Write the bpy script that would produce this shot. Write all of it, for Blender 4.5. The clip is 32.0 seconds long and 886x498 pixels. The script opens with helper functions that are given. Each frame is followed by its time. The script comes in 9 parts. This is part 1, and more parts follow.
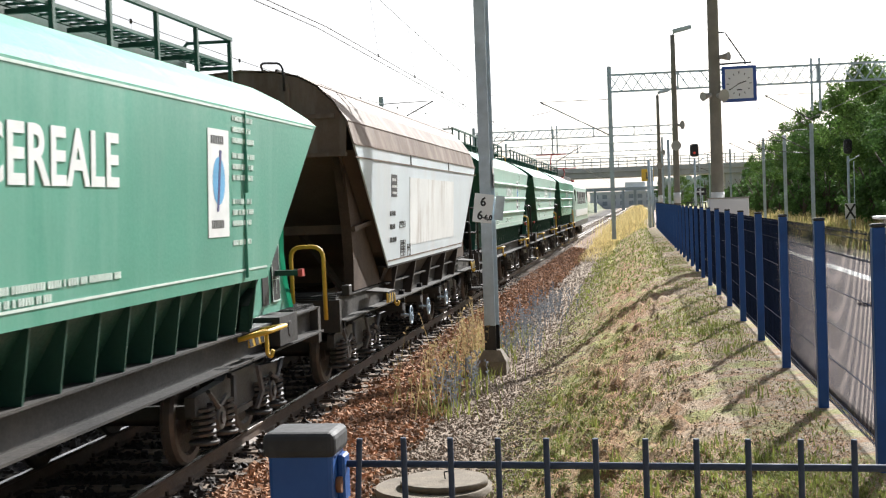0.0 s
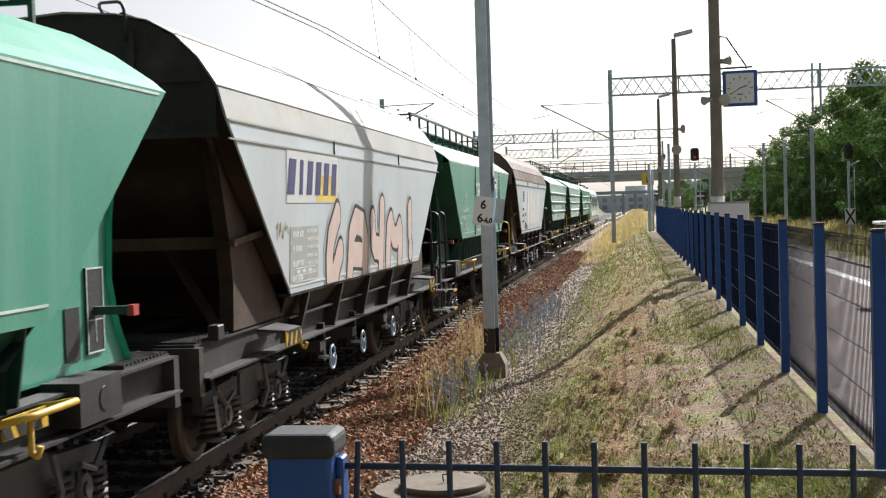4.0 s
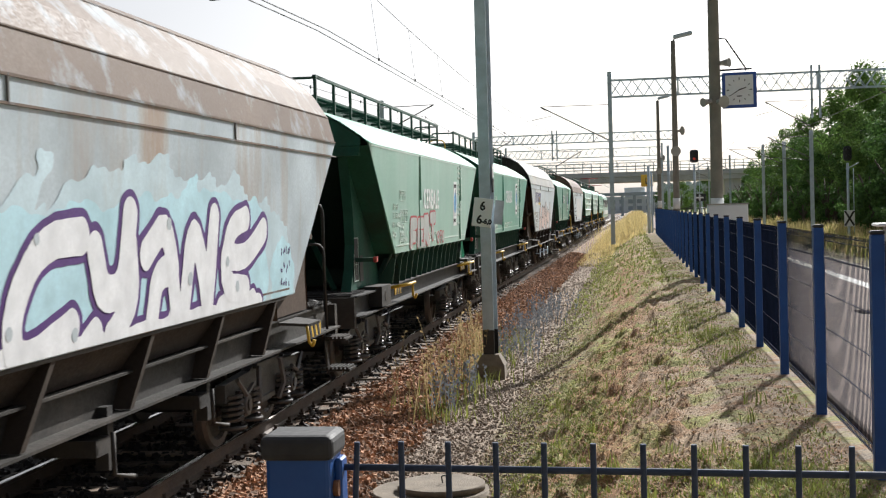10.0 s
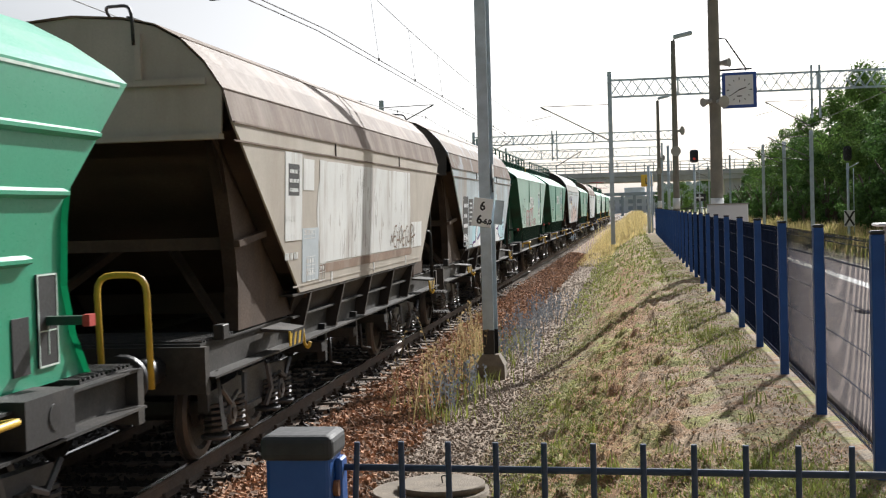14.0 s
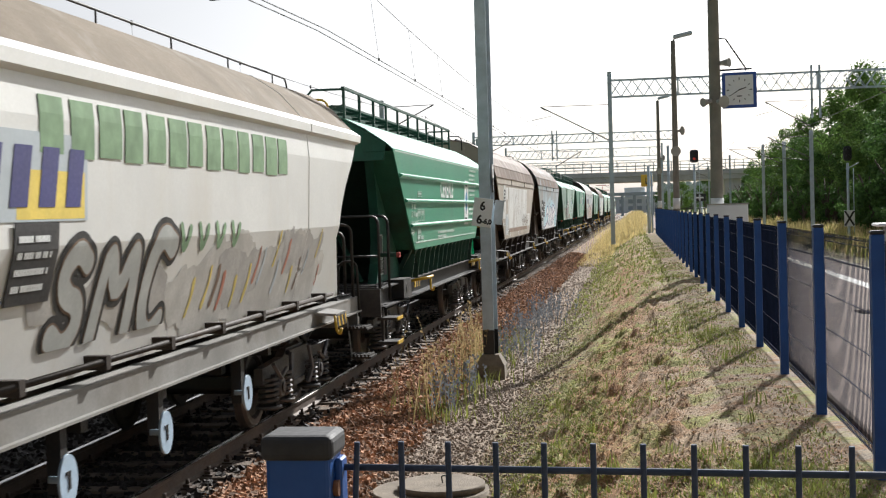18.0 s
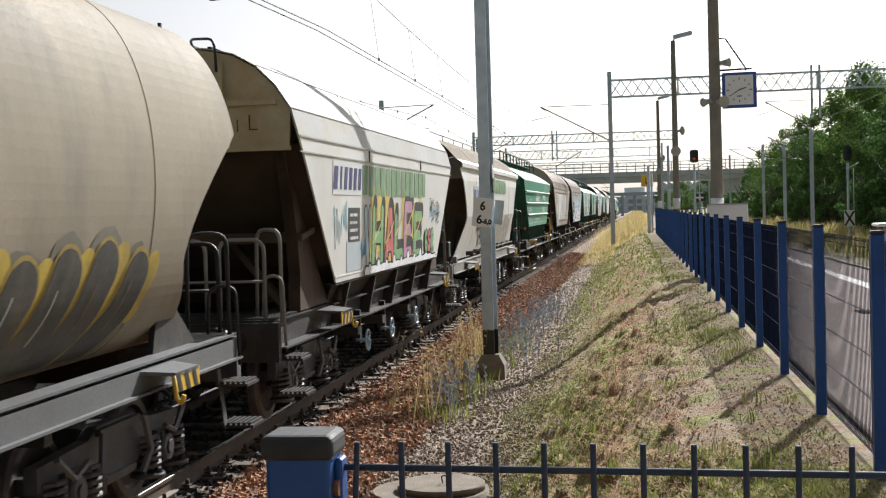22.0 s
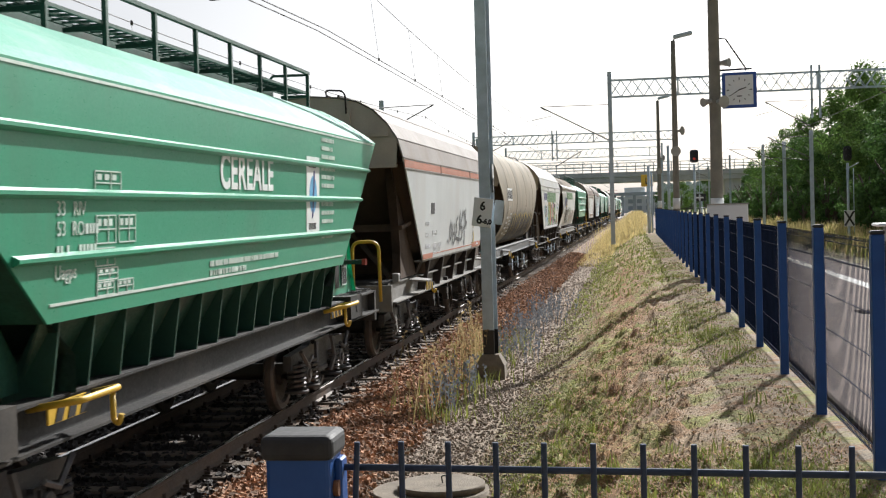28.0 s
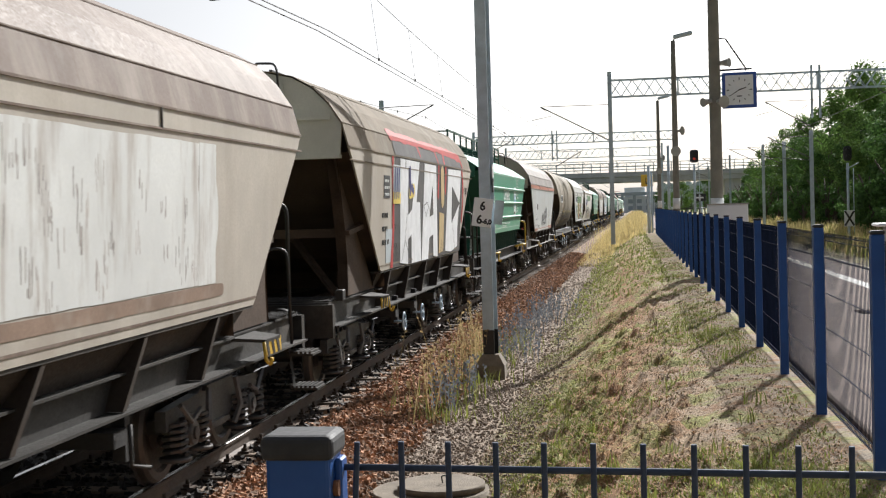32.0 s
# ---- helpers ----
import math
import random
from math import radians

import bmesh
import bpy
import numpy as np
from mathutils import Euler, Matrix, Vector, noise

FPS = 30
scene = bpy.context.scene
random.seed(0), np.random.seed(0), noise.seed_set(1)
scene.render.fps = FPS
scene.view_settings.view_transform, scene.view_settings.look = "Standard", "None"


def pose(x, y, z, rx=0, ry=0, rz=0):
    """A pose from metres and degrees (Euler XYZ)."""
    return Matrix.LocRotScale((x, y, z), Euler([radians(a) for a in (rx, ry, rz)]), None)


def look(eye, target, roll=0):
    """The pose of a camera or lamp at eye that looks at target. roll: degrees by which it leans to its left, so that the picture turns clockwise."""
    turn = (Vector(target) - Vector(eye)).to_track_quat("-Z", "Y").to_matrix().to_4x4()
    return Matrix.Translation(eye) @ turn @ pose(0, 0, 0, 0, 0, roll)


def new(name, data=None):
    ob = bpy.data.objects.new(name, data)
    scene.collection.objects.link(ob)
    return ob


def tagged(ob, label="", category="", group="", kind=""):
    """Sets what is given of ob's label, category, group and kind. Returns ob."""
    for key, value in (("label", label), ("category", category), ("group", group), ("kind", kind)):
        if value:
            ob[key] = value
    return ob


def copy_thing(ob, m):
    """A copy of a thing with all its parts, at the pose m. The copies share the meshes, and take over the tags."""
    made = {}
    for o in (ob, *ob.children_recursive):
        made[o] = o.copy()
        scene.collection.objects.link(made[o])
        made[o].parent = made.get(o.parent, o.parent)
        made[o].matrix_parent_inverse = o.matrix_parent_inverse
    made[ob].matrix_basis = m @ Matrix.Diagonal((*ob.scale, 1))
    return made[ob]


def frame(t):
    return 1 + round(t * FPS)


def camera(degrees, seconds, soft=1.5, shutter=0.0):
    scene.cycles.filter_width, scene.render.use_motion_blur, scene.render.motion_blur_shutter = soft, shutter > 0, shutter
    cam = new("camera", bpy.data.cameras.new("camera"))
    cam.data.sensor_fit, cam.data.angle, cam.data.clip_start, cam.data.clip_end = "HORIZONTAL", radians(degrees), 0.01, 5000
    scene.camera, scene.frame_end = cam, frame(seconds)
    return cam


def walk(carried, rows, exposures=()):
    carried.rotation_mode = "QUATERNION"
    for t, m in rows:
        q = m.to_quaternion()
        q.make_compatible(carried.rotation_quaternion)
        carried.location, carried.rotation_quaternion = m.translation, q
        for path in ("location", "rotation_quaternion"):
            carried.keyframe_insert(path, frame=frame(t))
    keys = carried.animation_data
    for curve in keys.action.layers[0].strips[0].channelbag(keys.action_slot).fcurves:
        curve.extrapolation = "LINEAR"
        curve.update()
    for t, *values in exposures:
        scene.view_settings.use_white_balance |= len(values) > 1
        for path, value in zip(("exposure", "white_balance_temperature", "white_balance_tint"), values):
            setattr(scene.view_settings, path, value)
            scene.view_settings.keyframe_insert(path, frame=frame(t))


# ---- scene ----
EXPO, SKY, SUN, CLOUD, HAZE = 0.65, 0.06, 5.0, 1.1, 1.35
WHITE = (6260, 10.5)
# camera: one fixed stand, turned a little at the start
cam = camera(37.64, 32.0, soft=1.2, shutter=0.15)
EYE = (0.0, 0.0, 2.4)
TURNS = ((0, 88.146, 2.066, 8.240), (0.5, 89.114, 2.072, 8.457), (1.0, 90.204, 1.707, 8.526),
         (1.5, 89.284, 1.597, 8.413), (2.0, 88.551, 1.656, 8.289), (2.5, 88.325, 1.669, 8.251),
         (3.0, 88.251, 1.672, 8.250), (3.5, 88.248, 1.718, 8.250), (5.5, 88.320, 1.643, 8.213),
         (6.5, 88.320, 1.643, 8.213), (32.0, 88.320, 1.643, 8.213))
walk(cam, [(t, pose(*EYE, a, b, c)) for t, a, b, c in TURNS], exposures=[(0, EXPO + 0.38, *WHITE), (0.5, EXPO + 0.16, *WHITE), (1.0, EXPO - 0.2, *WHITE), (2.0, EXPO, *WHITE), (32, EXPO, *WHITE)])

# daylight: high afternoon sun ahead of the camera, to the right of the line
SUN_AZ, SUN_EL = 18.5, 33.0
world = bpy.data.worlds.new("world")
scene.world = world
world.use_nodes = True
wn, wl = world.node_tree.nodes, world.node_tree.links
wn.clear()
sky = wn.new("ShaderNodeTexSky")
sky.sky_type = "NISHITA"
sky.sun_disc = False
sky.sun_elevation = radians(SUN_EL)
sky.sun_rotation = radians(SUN_AZ)
sky.air_density, sky.dust_density, sky.ozone_density = 1.0, 3.0, 1.0
bg = wn.new("ShaderNodeBackground")
bg.inputs["Strength"].default_value = SKY
wo = wn.new("ShaderNodeOutputWorld")
cl_c = wn.new("ShaderNodeTexCoord")
cl_m = wn.new("ShaderNodeMapping")
cl_m.inputs["Scale"].default_value = (1.0, 1.0, 3.0)
cl_n = wn.new("ShaderNodeTexNoise")
cl_n.inputs["Scale"].default_value = 2.2
cl_n.inputs["Detail"].default_value = 6.0
cl_r = wn.new("ShaderNodeMapRange")
cl_r.inputs["From Min"].default_value, cl_r.inputs["From Max"].default_value = 0.30, 0.56
cl_r.inputs["To Min"].default_value = 0.35
cl_x = wn.new("ShaderNodeMix")
cl_x.data_type = "RGBA"
cl_b = wn.new("ShaderNodeHueSaturation")
cl_b.inputs["Saturation"].default_value = 0.12
hz_s = wn.new("ShaderNodeSeparateXYZ")
hz_r = wn.new("ShaderNodeMapRange")
hz_r.interpolation_type = "SMOOTHSTEP"
for key, val in (("From Min", 0.0), ("From Max", 0.45), ("To Min", HAZE), ("To Max", CLOUD)):
    hz_r.inputs[key].default_value = val
wl.new(cl_c.outputs["Generated"], hz_s.inputs[0])
wl.new(hz_s.outputs["Z"], hz_r.inputs["Value"])
# thin bright cloud on the sun's side, clearer sky away from it
hz_d = wn.new("ShaderNodeVectorMath")
hz_d.operation = "DOT_PRODUCT"
hz_d.inputs[1].default_value = (math.sin(radians(SUN_AZ)), math.cos(radians(SUN_AZ)), 0.25)
hz_g = wn.new("ShaderNodeMapRange")
hz_g.interpolation_type = "SMOOTHSTEP"
for key, val in (("From Min", -0.5), ("From Max", 0.75), ("To Min", 0.7), ("To Max", 1.0)):
    hz_g.inputs[key].default_value = val
hz_p = wn.new("ShaderNodeMath")
hz_p.operation = "MULTIPLY"
wl.new(cl_c.outputs["Generated"], hz_d.inputs[0])
wl.new(hz_d.outputs["Value"], hz_g.inputs["Value"])
wl.new(hz_r.outputs["Result"], hz_p.inputs[0])
wl.new(hz_g.outputs["Result"], hz_p.inputs[1])
wl.new(hz_p.outputs["Value"], cl_b.inputs["Value"])
wl.new(cl_c.outputs["Generated"], cl_m.inputs["Vector"])
wl.new(cl_m.outputs["Vector"], cl_n.inputs["Vector"])
wl.new(cl_n.outputs["Fac"], cl_r.inputs["Value"])
wl.new(cl_r.outputs["Result"], cl_x.inputs[0])
wl.new(sky.outputs["Color"], cl_b.inputs["Color"])
wl.new(sky.outputs["Color"], cl_x.inputs[6])
wl.new(cl_b.outputs["Color"], cl_x.inputs[7])
wl.new(cl_x.outputs[2], bg.inputs["Color"])
wl.new(bg.outputs["Background"], wo.inputs["Surface"])

sun_data = bpy.data.lights.new("sun", "SUN")
sun_data.energy, sun_data.angle, sun_data.color = SUN, radians(0.55), (1.0, 0.97, 0.91)
sun = new("sun", sun_data)
sun_way = Vector((math.sin(radians(SUN_AZ)) * math.cos(radians(SUN_EL)), math.cos(radians(SUN_AZ)) * math.cos(radians(SUN_EL)), math.sin(radians(SUN_EL))))
sun.matrix_basis = look(tuple(sun_way * 60), (0, 0, 0))


# ---- small tools for meshes ----
def quad_box(bm, x0, x1, y0, y1, z0, z1, m=None):
    """An axis-aligned box added to bm; m turns it."""
    vs = [bm.verts.new((x, y, z)) for z in (z0, z1) for y in (y0, y1) for x in (x0, x1)]
    for f in ((0, 2, 3, 1), (4, 5, 7, 6), (0, 1, 5, 4), (2, 6, 7, 3), (0, 4, 6, 2), (1, 3, 7, 5)):
        bm.faces.new([vs[i] for i in f])
    if m is not None:
        for v in vs:
            v.co = m @ v.co
    return vs


def bevel_box(x0, x1, y0, y1, z0, z1, r=0.01, seg=1):
    bm = bmesh.new()
    quad_box(bm, x0, x1, y0, y1, z0, z1)
    bmesh.ops.bevel(bm, geom=bm.edges[:], offset=r, segments=seg, affect="EDGES", profile=0.5)
    return bm


def ring_tube(bm, pts, r, n=8, cap=True, taper=None):
    """A round tube along a line of points."""
    pts = [Vector(p) for p in pts]
    rings = []
    side = None
    for i, p in enumerate(pts):
        a = pts[max(i - 1, 0)]
        b = pts[min(i + 1, len(pts) - 1)]
        d = (b - a).normalized()
        if side is None:
            side = d.orthogonal().normalized()
        side = (side - d * side.dot(d)).normalized()
        up = d.cross(side)
        rr = r if taper is None else r + (taper - r) * i / max(len(pts) - 1, 1)
        rings.append([bm.verts.new(p + (side * math.cos(k * math.tau / n) + up * math.sin(k * math.tau / n)) * rr) for k in range(n)])
    for a, b in zip(rings, rings[1:]):
        for k in range(n):
            f = bm.faces.new((a[k], a[(k + 1) % n], b[(k + 1) % n], b[k]))
            f.smooth = n > 5
    if cap:
        bm.faces.new(rings[0][::-1])
        bm.faces.new(rings[-1])


def round_path(pts, r=0.12, n=4):
    """The line with its corners rounded."""
    pts = [Vector(p) for p in pts]
    out = [pts[0]]
    for a, b, c in zip(pts, pts[1:], pts[2:]):
        d1, d2 = (a - b), (c - b)
        k = min(r, d1.length * 0.45, d2.length * 0.45)
        p, q = b + d1.normalized() * k, b + d2.normalized() * k
        for i in range(n + 1):
            t = i / n
            out.append(p * (1 - t) ** 2 + b * 2 * t * (1 - t) + q * t * t)
    out.append(pts[-1])
    return out


def disc(bm, c, axis, r, h, n=20, r2=None):
    """A solid cylinder or cone from c along axis."""
    axis = Vector(axis).normalized()
    s = axis.orthogonal().normalized()
    u = axis.cross(s)
    c = Vector(c)
    r2 = r if r2 is None else r2
    A = [bm.verts.new(c + (s * math.cos(k * math.tau / n) + u * math.sin(k * math.tau / n)) * r) for k in range(n)]
    B = [bm.verts.new(c + axis * h + (s * math.cos(k * math.tau / n) + u * math.sin(k * math.tau / n)) * r2) for k in range(n)]
    for k in range(n):
        bm.faces.new((A[k], A[(k + 1) % n], B[(k + 1) % n], B[k])).smooth = True
    bm.faces.new(A[::-1])
    bm.faces.new(B)


def plate(bm, pts, axis, t):
    """A flat polygon thickened by t along axis."""
    axis = Vector(axis)
    A = [bm.verts.new(Vector(p)) for p in pts]
    B = [bm.verts.new(Vector(p) + axis * t) for p in pts]
    bm.faces.new(A[::-1])
    bm.faces.new(B)
    n = len(A)
    for k in range(n):
        bm.faces.new((A[k], A[(k + 1) % n], B[(k + 1) % n], B[k]))


def finish(bm, name, material):
    bmesh.ops.recalc_face_normals(bm, faces=bm.faces[:])
    me = bpy.data.meshes.new(name)
    bm.to_mesh(me)
    bm.free()
    me.materials.append(material)
    return me


def part(name, bm, material, parent, label=""):
    """One mesh object under a thing or a part. bm may be a ready mesh that several parts share."""
    me = bm if isinstance(bm, bpy.types.Mesh) else finish(bm, name, material)
    ob = new(name, me)
    ob.parent = parent
    if label:
        ob["label"] = label
    return ob


def thing(name, label, category, group="", kind="", at=None):
    ob = new(name)
    ob.empty_display_size = 0.2
    tagged(ob, label, category, group, kind)
    if at is not None:
        ob.matrix_basis = at
    return ob


def raw_mesh(name, verts, faces, material):
    me = bpy.data.meshes.new(name)
    me.from_pydata(verts, [], faces)
    me.materials.append(material)
    me.update()
    return me


# ---- materials ----
def material(name, color, rough=0.6, metal=0.0, vary=0.25, scale=3.0, fine=40.0, bump=0.03, stain=None, stain_at=(0.55, 0.75),
             streak=0.0, stain_scale=1.2, island=0.0, obj=0.0, coord="Object", transmission=0.0, stretch=(1, 1, 1), coat=0.0, spec=0.5, dust=0.0):
    """A painted, rusted, mineral or plant surface: base colour with coarse and fine variation, stains and relief."""
    m = bpy.data.materials.new(name)
    m.use_nodes = True
    n, l = m.node_tree.nodes, m.node_tree.links
    b = n["Principled BSDF"]
    b.inputs["Roughness"].default_value = rough
    b.inputs["Metallic"].default_value = metal
    b.inputs["Coat Weight"].default_value = coat
    b.inputs["Coat Roughness"].default_value = 0.3
    b.inputs["Specular IOR Level"].default_value = spec
    b.inputs["Sheen Weight"].default_value = dust
    b.inputs["Sheen Roughness"].default_value = 0.4
    tc = n.new("ShaderNodeTexCoord")
    mp = n.new("ShaderNodeMapping")
    mp.inputs["Scale"].default_value = stretch
    l.new(tc.outputs[coord], mp.inputs["Vector"])
    coarse = n.new("ShaderNodeTexNoise")
    coarse.inputs["Scale"].default_value = scale
    coarse.inputs["Detail"].default_value = 5.0
    coarse.inputs["Roughness"].default_value = 0.6
    l.new(mp.outputs[0], coarse.inputs["Vector"])
    grain = n.new("ShaderNodeTexNoise")
    grain.inputs["Scale"].default_value = fine
    grain.inputs["Detail"].default_value = 3.0
    l.new(mp.outputs[0], grain.inputs["Vector"])

    def mix(fac, a, c, blend="MIX"):
        x = n.new("ShaderNodeMix")
        x.data_type = "RGBA"
        x.blend_type = blend
        for sock, val in ((x.inputs[0], fac), (x.inputs[6], a), (x.inputs[7], c)):
            if isinstance(val, (int, float)):
                sock.default_value = val
            elif isinstance(val, tuple):
                sock.default_value = (*val[:3], 1)
            else:
                l.new(val, sock)
        return x.outputs[2]

    def ramp(src, lo, hi, a=0.0, c=1.0):
        r = n.new("ShaderNodeMapRange")
        for key, val in (("From Min", lo), ("From Max", hi), ("To Min", a), ("To Max", c)):
            r.inputs[key].default_value = val
        l.new(src, r.inputs["Value"])
        return r.outputs["Result"]

    dark = tuple(c * (1 - vary) for c in color)
    light = tuple(min(1, c * (1 + vary * 0.8)) for c in color)
    col = mix(ramp(coarse.outputs["Fac"], 0.3, 0.7), dark, light)
    col = mix(ramp(grain.outputs["Fac"], 0.35, 0.65, 0.0, 0.35), col, tuple(c * (1 - vary * 0.9) for c in color))
    if stain:
        sm = n.new("ShaderNodeMapping")
        sm.inputs["Scale"].default_value = (1, 1, 1) if not streak else (1, 1, 1 / (1 + streak))
        l.new(tc.outputs[coord], sm.inputs["Vector"])
        sn = n.new("ShaderNodeTexNoise")
        sn.inputs["Scale"].default_value = stain_scale
        sn.inputs["Detail"].default_value = 7.0
        sn.inputs["Roughness"].default_value = 0.65
        l.new(sm.outputs[0], sn.inputs["Vector"])
        col = mix(ramp(sn.outputs["Fac"], *stain_at, 0.0, 0.85), col, stain)
    if island:
        g = n.new("ShaderNodeNewGeometry")
        hsv = n.new("ShaderNodeHueSaturation")
        l.new(ramp(g.outputs["Random Per Island"], 0, 1, 1 - island, 1 + island), hsv.inputs["Value"])
        l.new(col, hsv.inputs["Color"])
        col = hsv.outputs["Color"]
    if obj:
        g = n.new("ShaderNodeObjectInfo")
        hsv = n.new("ShaderNodeHueSaturation")
        l.new(ramp(g.outputs["Random"], 0, 1, 1 - obj, 1 + obj), hsv.inputs["Value"])
        l.new(col, hsv.inputs["Color"])
        col = hsv.outputs["Color"]
    l.new(col, b.inputs["Base Color"])
    l.new(ramp(grain.outputs["Fac"], 0.3, 0.7, max(0.03, rough - 0.08), min(1, rough + 0.1)), b.inputs["Roughness"])
    if bump:
        bp = n.new("ShaderNodeBump")
        bp.inputs["Strength"].default_value = bump
        bp.inputs["Distance"].default_value = 0.02
        l.new(grain.outputs["Fac"], bp.inputs["Height"])
        l.new(bp.outputs["Normal"], b.inputs["Normal"])
    if transmission:
        tr = n.new("ShaderNodeBsdfTranslucent")
        l.new(col, tr.inputs["Color"])
        sh = n.new("ShaderNodeMixShader")
        sh.inputs[0].default_value = transmission
        l.new(b.outputs[0], sh.inputs[1])
        l.new(tr.outputs[0], sh.inputs[2])
        l.new(sh.outputs[0], n["Material Output"].inputs["Surface"])
    return m


RUST = (0.13, 0.075, 0.045)
GRIME = (0.12, 0.10, 0.085)
M_GREEN_A = material("faded_green_paint", (0.046, 0.285, 0.19), 0.38, vary=0.14, scale=0.8, bump=0.04, stain=(0.17, 0.39, 0.30), streak=7, stain_at=(0.48, 0.76), stain_scale=1.6, coat=0.45, spec=0.35, dust=0.06)
M_GREEN_B = material("pale_green_paint", (0.13, 0.35, 0.25), 0.42, vary=0.18, scale=0.8, bump=0.05, stain=(0.24, 0.41, 0.33), streak=7, stain_at=(0.44, 0.70), stain_scale=1.6, coat=0.5, spec=0.35, dust=0.13)
M_GREEN_C = material("bright_green_paint", (0.026, 0.285, 0.16), 0.35, vary=0.10, scale=0.8, bump=0.03, stain=(0.05, 0.19, 0.11), streak=3, stain_at=(0.55, 0.85), coat=0.35, spec=0.35, dust=0.03)
# the end cavity's deep shade is put into this near-black green
M_INNER = material("shade_blackened_green_sheet", (0.012, 0.035, 0.024), 0.7, vary=0.3)
# dark green fittings; as skirt paint it also holds the overhang's shade
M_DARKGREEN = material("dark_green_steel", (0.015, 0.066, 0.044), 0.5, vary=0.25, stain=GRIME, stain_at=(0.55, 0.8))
# stained body green for the ends, with their shade put into the colour
M_ENDGREEN = material("shade_darkened_grimy_green_paint", (0.026, 0.115, 0.078), 0.6, vary=0.3, scale=1.2, bump=0.06, stain=(0.03, 0.055, 0.042), stain_at=(0.45, 0.7), streak=3, spec=0.2)
# paler than the side paint: dust, and the roof's sky sheen painted in
M_GREENROOF = material("sheen_paled_green_roof", (0.12, 0.36, 0.265), 0.65, vary=0.15, scale=0.9, bump=0.02, stain=(0.22, 0.41, 0.33), stain_at=(0.48, 0.72), spec=0.2)
M_SLOPE = material("rusty_brown_slope_sheet", (0.125, 0.092, 0.068), 0.7, vary=0.25, scale=1.2, stain=(0.09, 0.07, 0.055), stain_at=(0.45, 0.7), streak=3, spec=0.15)
M_SLOPEWARM = material("warm_brown_slope_sheet", (0.20, 0.145, 0.10), 0.7, vary=0.25, scale=1.2, stain=(0.12, 0.09, 0.065), stain_at=(0.48, 0.7), streak=3, spec=0.15)
M_PALEGABLE = material("pale_grey_green_gable", (0.56, 0.57, 0.51), 0.6, vary=0.15, scale=1.2, bump=0.05, stain=(0.30, 0.22, 0.15), stain_at=(0.6, 0.72), stain_scale=2.4, spec=0.15)
M_SILVER = material("silver_grey_paint", (0.56, 0.62, 0.65), 0.5, vary=0.12, scale=0.7, bump=0.05, stain=(0.52, 0.52, 0.51), streak=4, stain_at=(0.5, 0.8), coat=0.15, spec=0.35)
M_WHITEGREY = material("white_grey_paint", (0.54, 0.565, 0.565), 0.5, vary=0.12, scale=0.7, bump=0.05, stain=(0.47, 0.46, 0.44), streak=4, stain_at=(0.48, 0.8), coat=0.15, spec=0.35)
M_WHITEROOF = material("weathered_white_roof", (0.37, 0.375, 0.37), 0.6, vary=0.18, scale=0.9, bump=0.05, stain=(0.32, 0.29, 0.22), streak=0, stain_at=(0.46, 0.68), stain_scale=1.8, spec=0.2)
M_BEIGE = material("grimy_beige_paint", (0.46, 0.42, 0.365), 0.65, vary=0.18, scale=0.8, bump=0.06, stain=(0.33, 0.285, 0.235), streak=4, stain_at=(0.45, 0.8), spec=0.12)
M_BROWNROOF = material("rust_brown_roof", (0.155, 0.112, 0.088), 0.65, vary=0.25, scale=1.1, bump=0.04, stain=(0.27, 0.225, 0.19), streak=4, stain_at=(0.46, 0.7), stain_scale=2.2, spec=0.12)
M_BLUEGREY = material("weathered_blue_grey_paint", (0.44, 0.505, 0.54), 0.5, vary=0.28, scale=0.9, bump=0.05, stain=(0.33, 0.23, 0.155), streak=6, stain_at=(0.50, 0.68), spec=0.15)
M_BLUEROOF = material("rusty_roof_with_blue_streaks", (0.145, 0.105, 0.08), 0.65, vary=0.2, scale=0.9, bump=0.05, stain=(0.30, 0.35, 0.39), streak=0, stain_at=(0.52, 0.70), stain_scale=2.2, spec=0.12)
M_SILLPALE = material("dirty_white_sill", (0.25, 0.243, 0.228), 0.6, vary=0.25, scale=1.5, bump=0.05, stain=(0.16, 0.145, 0.125), stain_at=(0.48, 0.7), spec=0.2)
M_TAN = material("dusty_tan_tank_paint", (0.30, 0.26, 0.20), 0.7, vary=0.16, scale=0.7, bump=0.05, stain=(0.16, 0.15, 0.125), streak=2, stain_at=(0.45, 0.75), spec=0.12)
M_CREAM = material("dirty_cream_paint", (0.66, 0.66, 0.635), 0.5, vary=0.12, scale=0.7, bump=0.05, stain=(0.58, 0.55, 0.49), streak=4, stain_at=(0.5, 0.8), coat=0.15, spec=0.35)
M_DUSTROOF = material("dust_covered_roof", (0.20, 0.165, 0.125), 0.85, vary=0.22, scale=1.4, bump=0.1, stain=(0.29, 0.27, 0.235), stain_at=(0.52, 0.75), spec=0.12)
# skirt brown, lowered so that the body overhang's shade is in it
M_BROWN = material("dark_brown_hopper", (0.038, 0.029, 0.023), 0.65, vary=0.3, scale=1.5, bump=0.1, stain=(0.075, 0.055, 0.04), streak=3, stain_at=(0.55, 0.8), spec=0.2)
M_ENDRUST = material("rust_brown_end_steel", (0.082, 0.057, 0.042), 0.7, vary=0.35, scale=1.6, bump=0.1, stain=(0.12, 0.078, 0.048), streak=3, stain_at=(0.56, 0.78), spec=0.15)
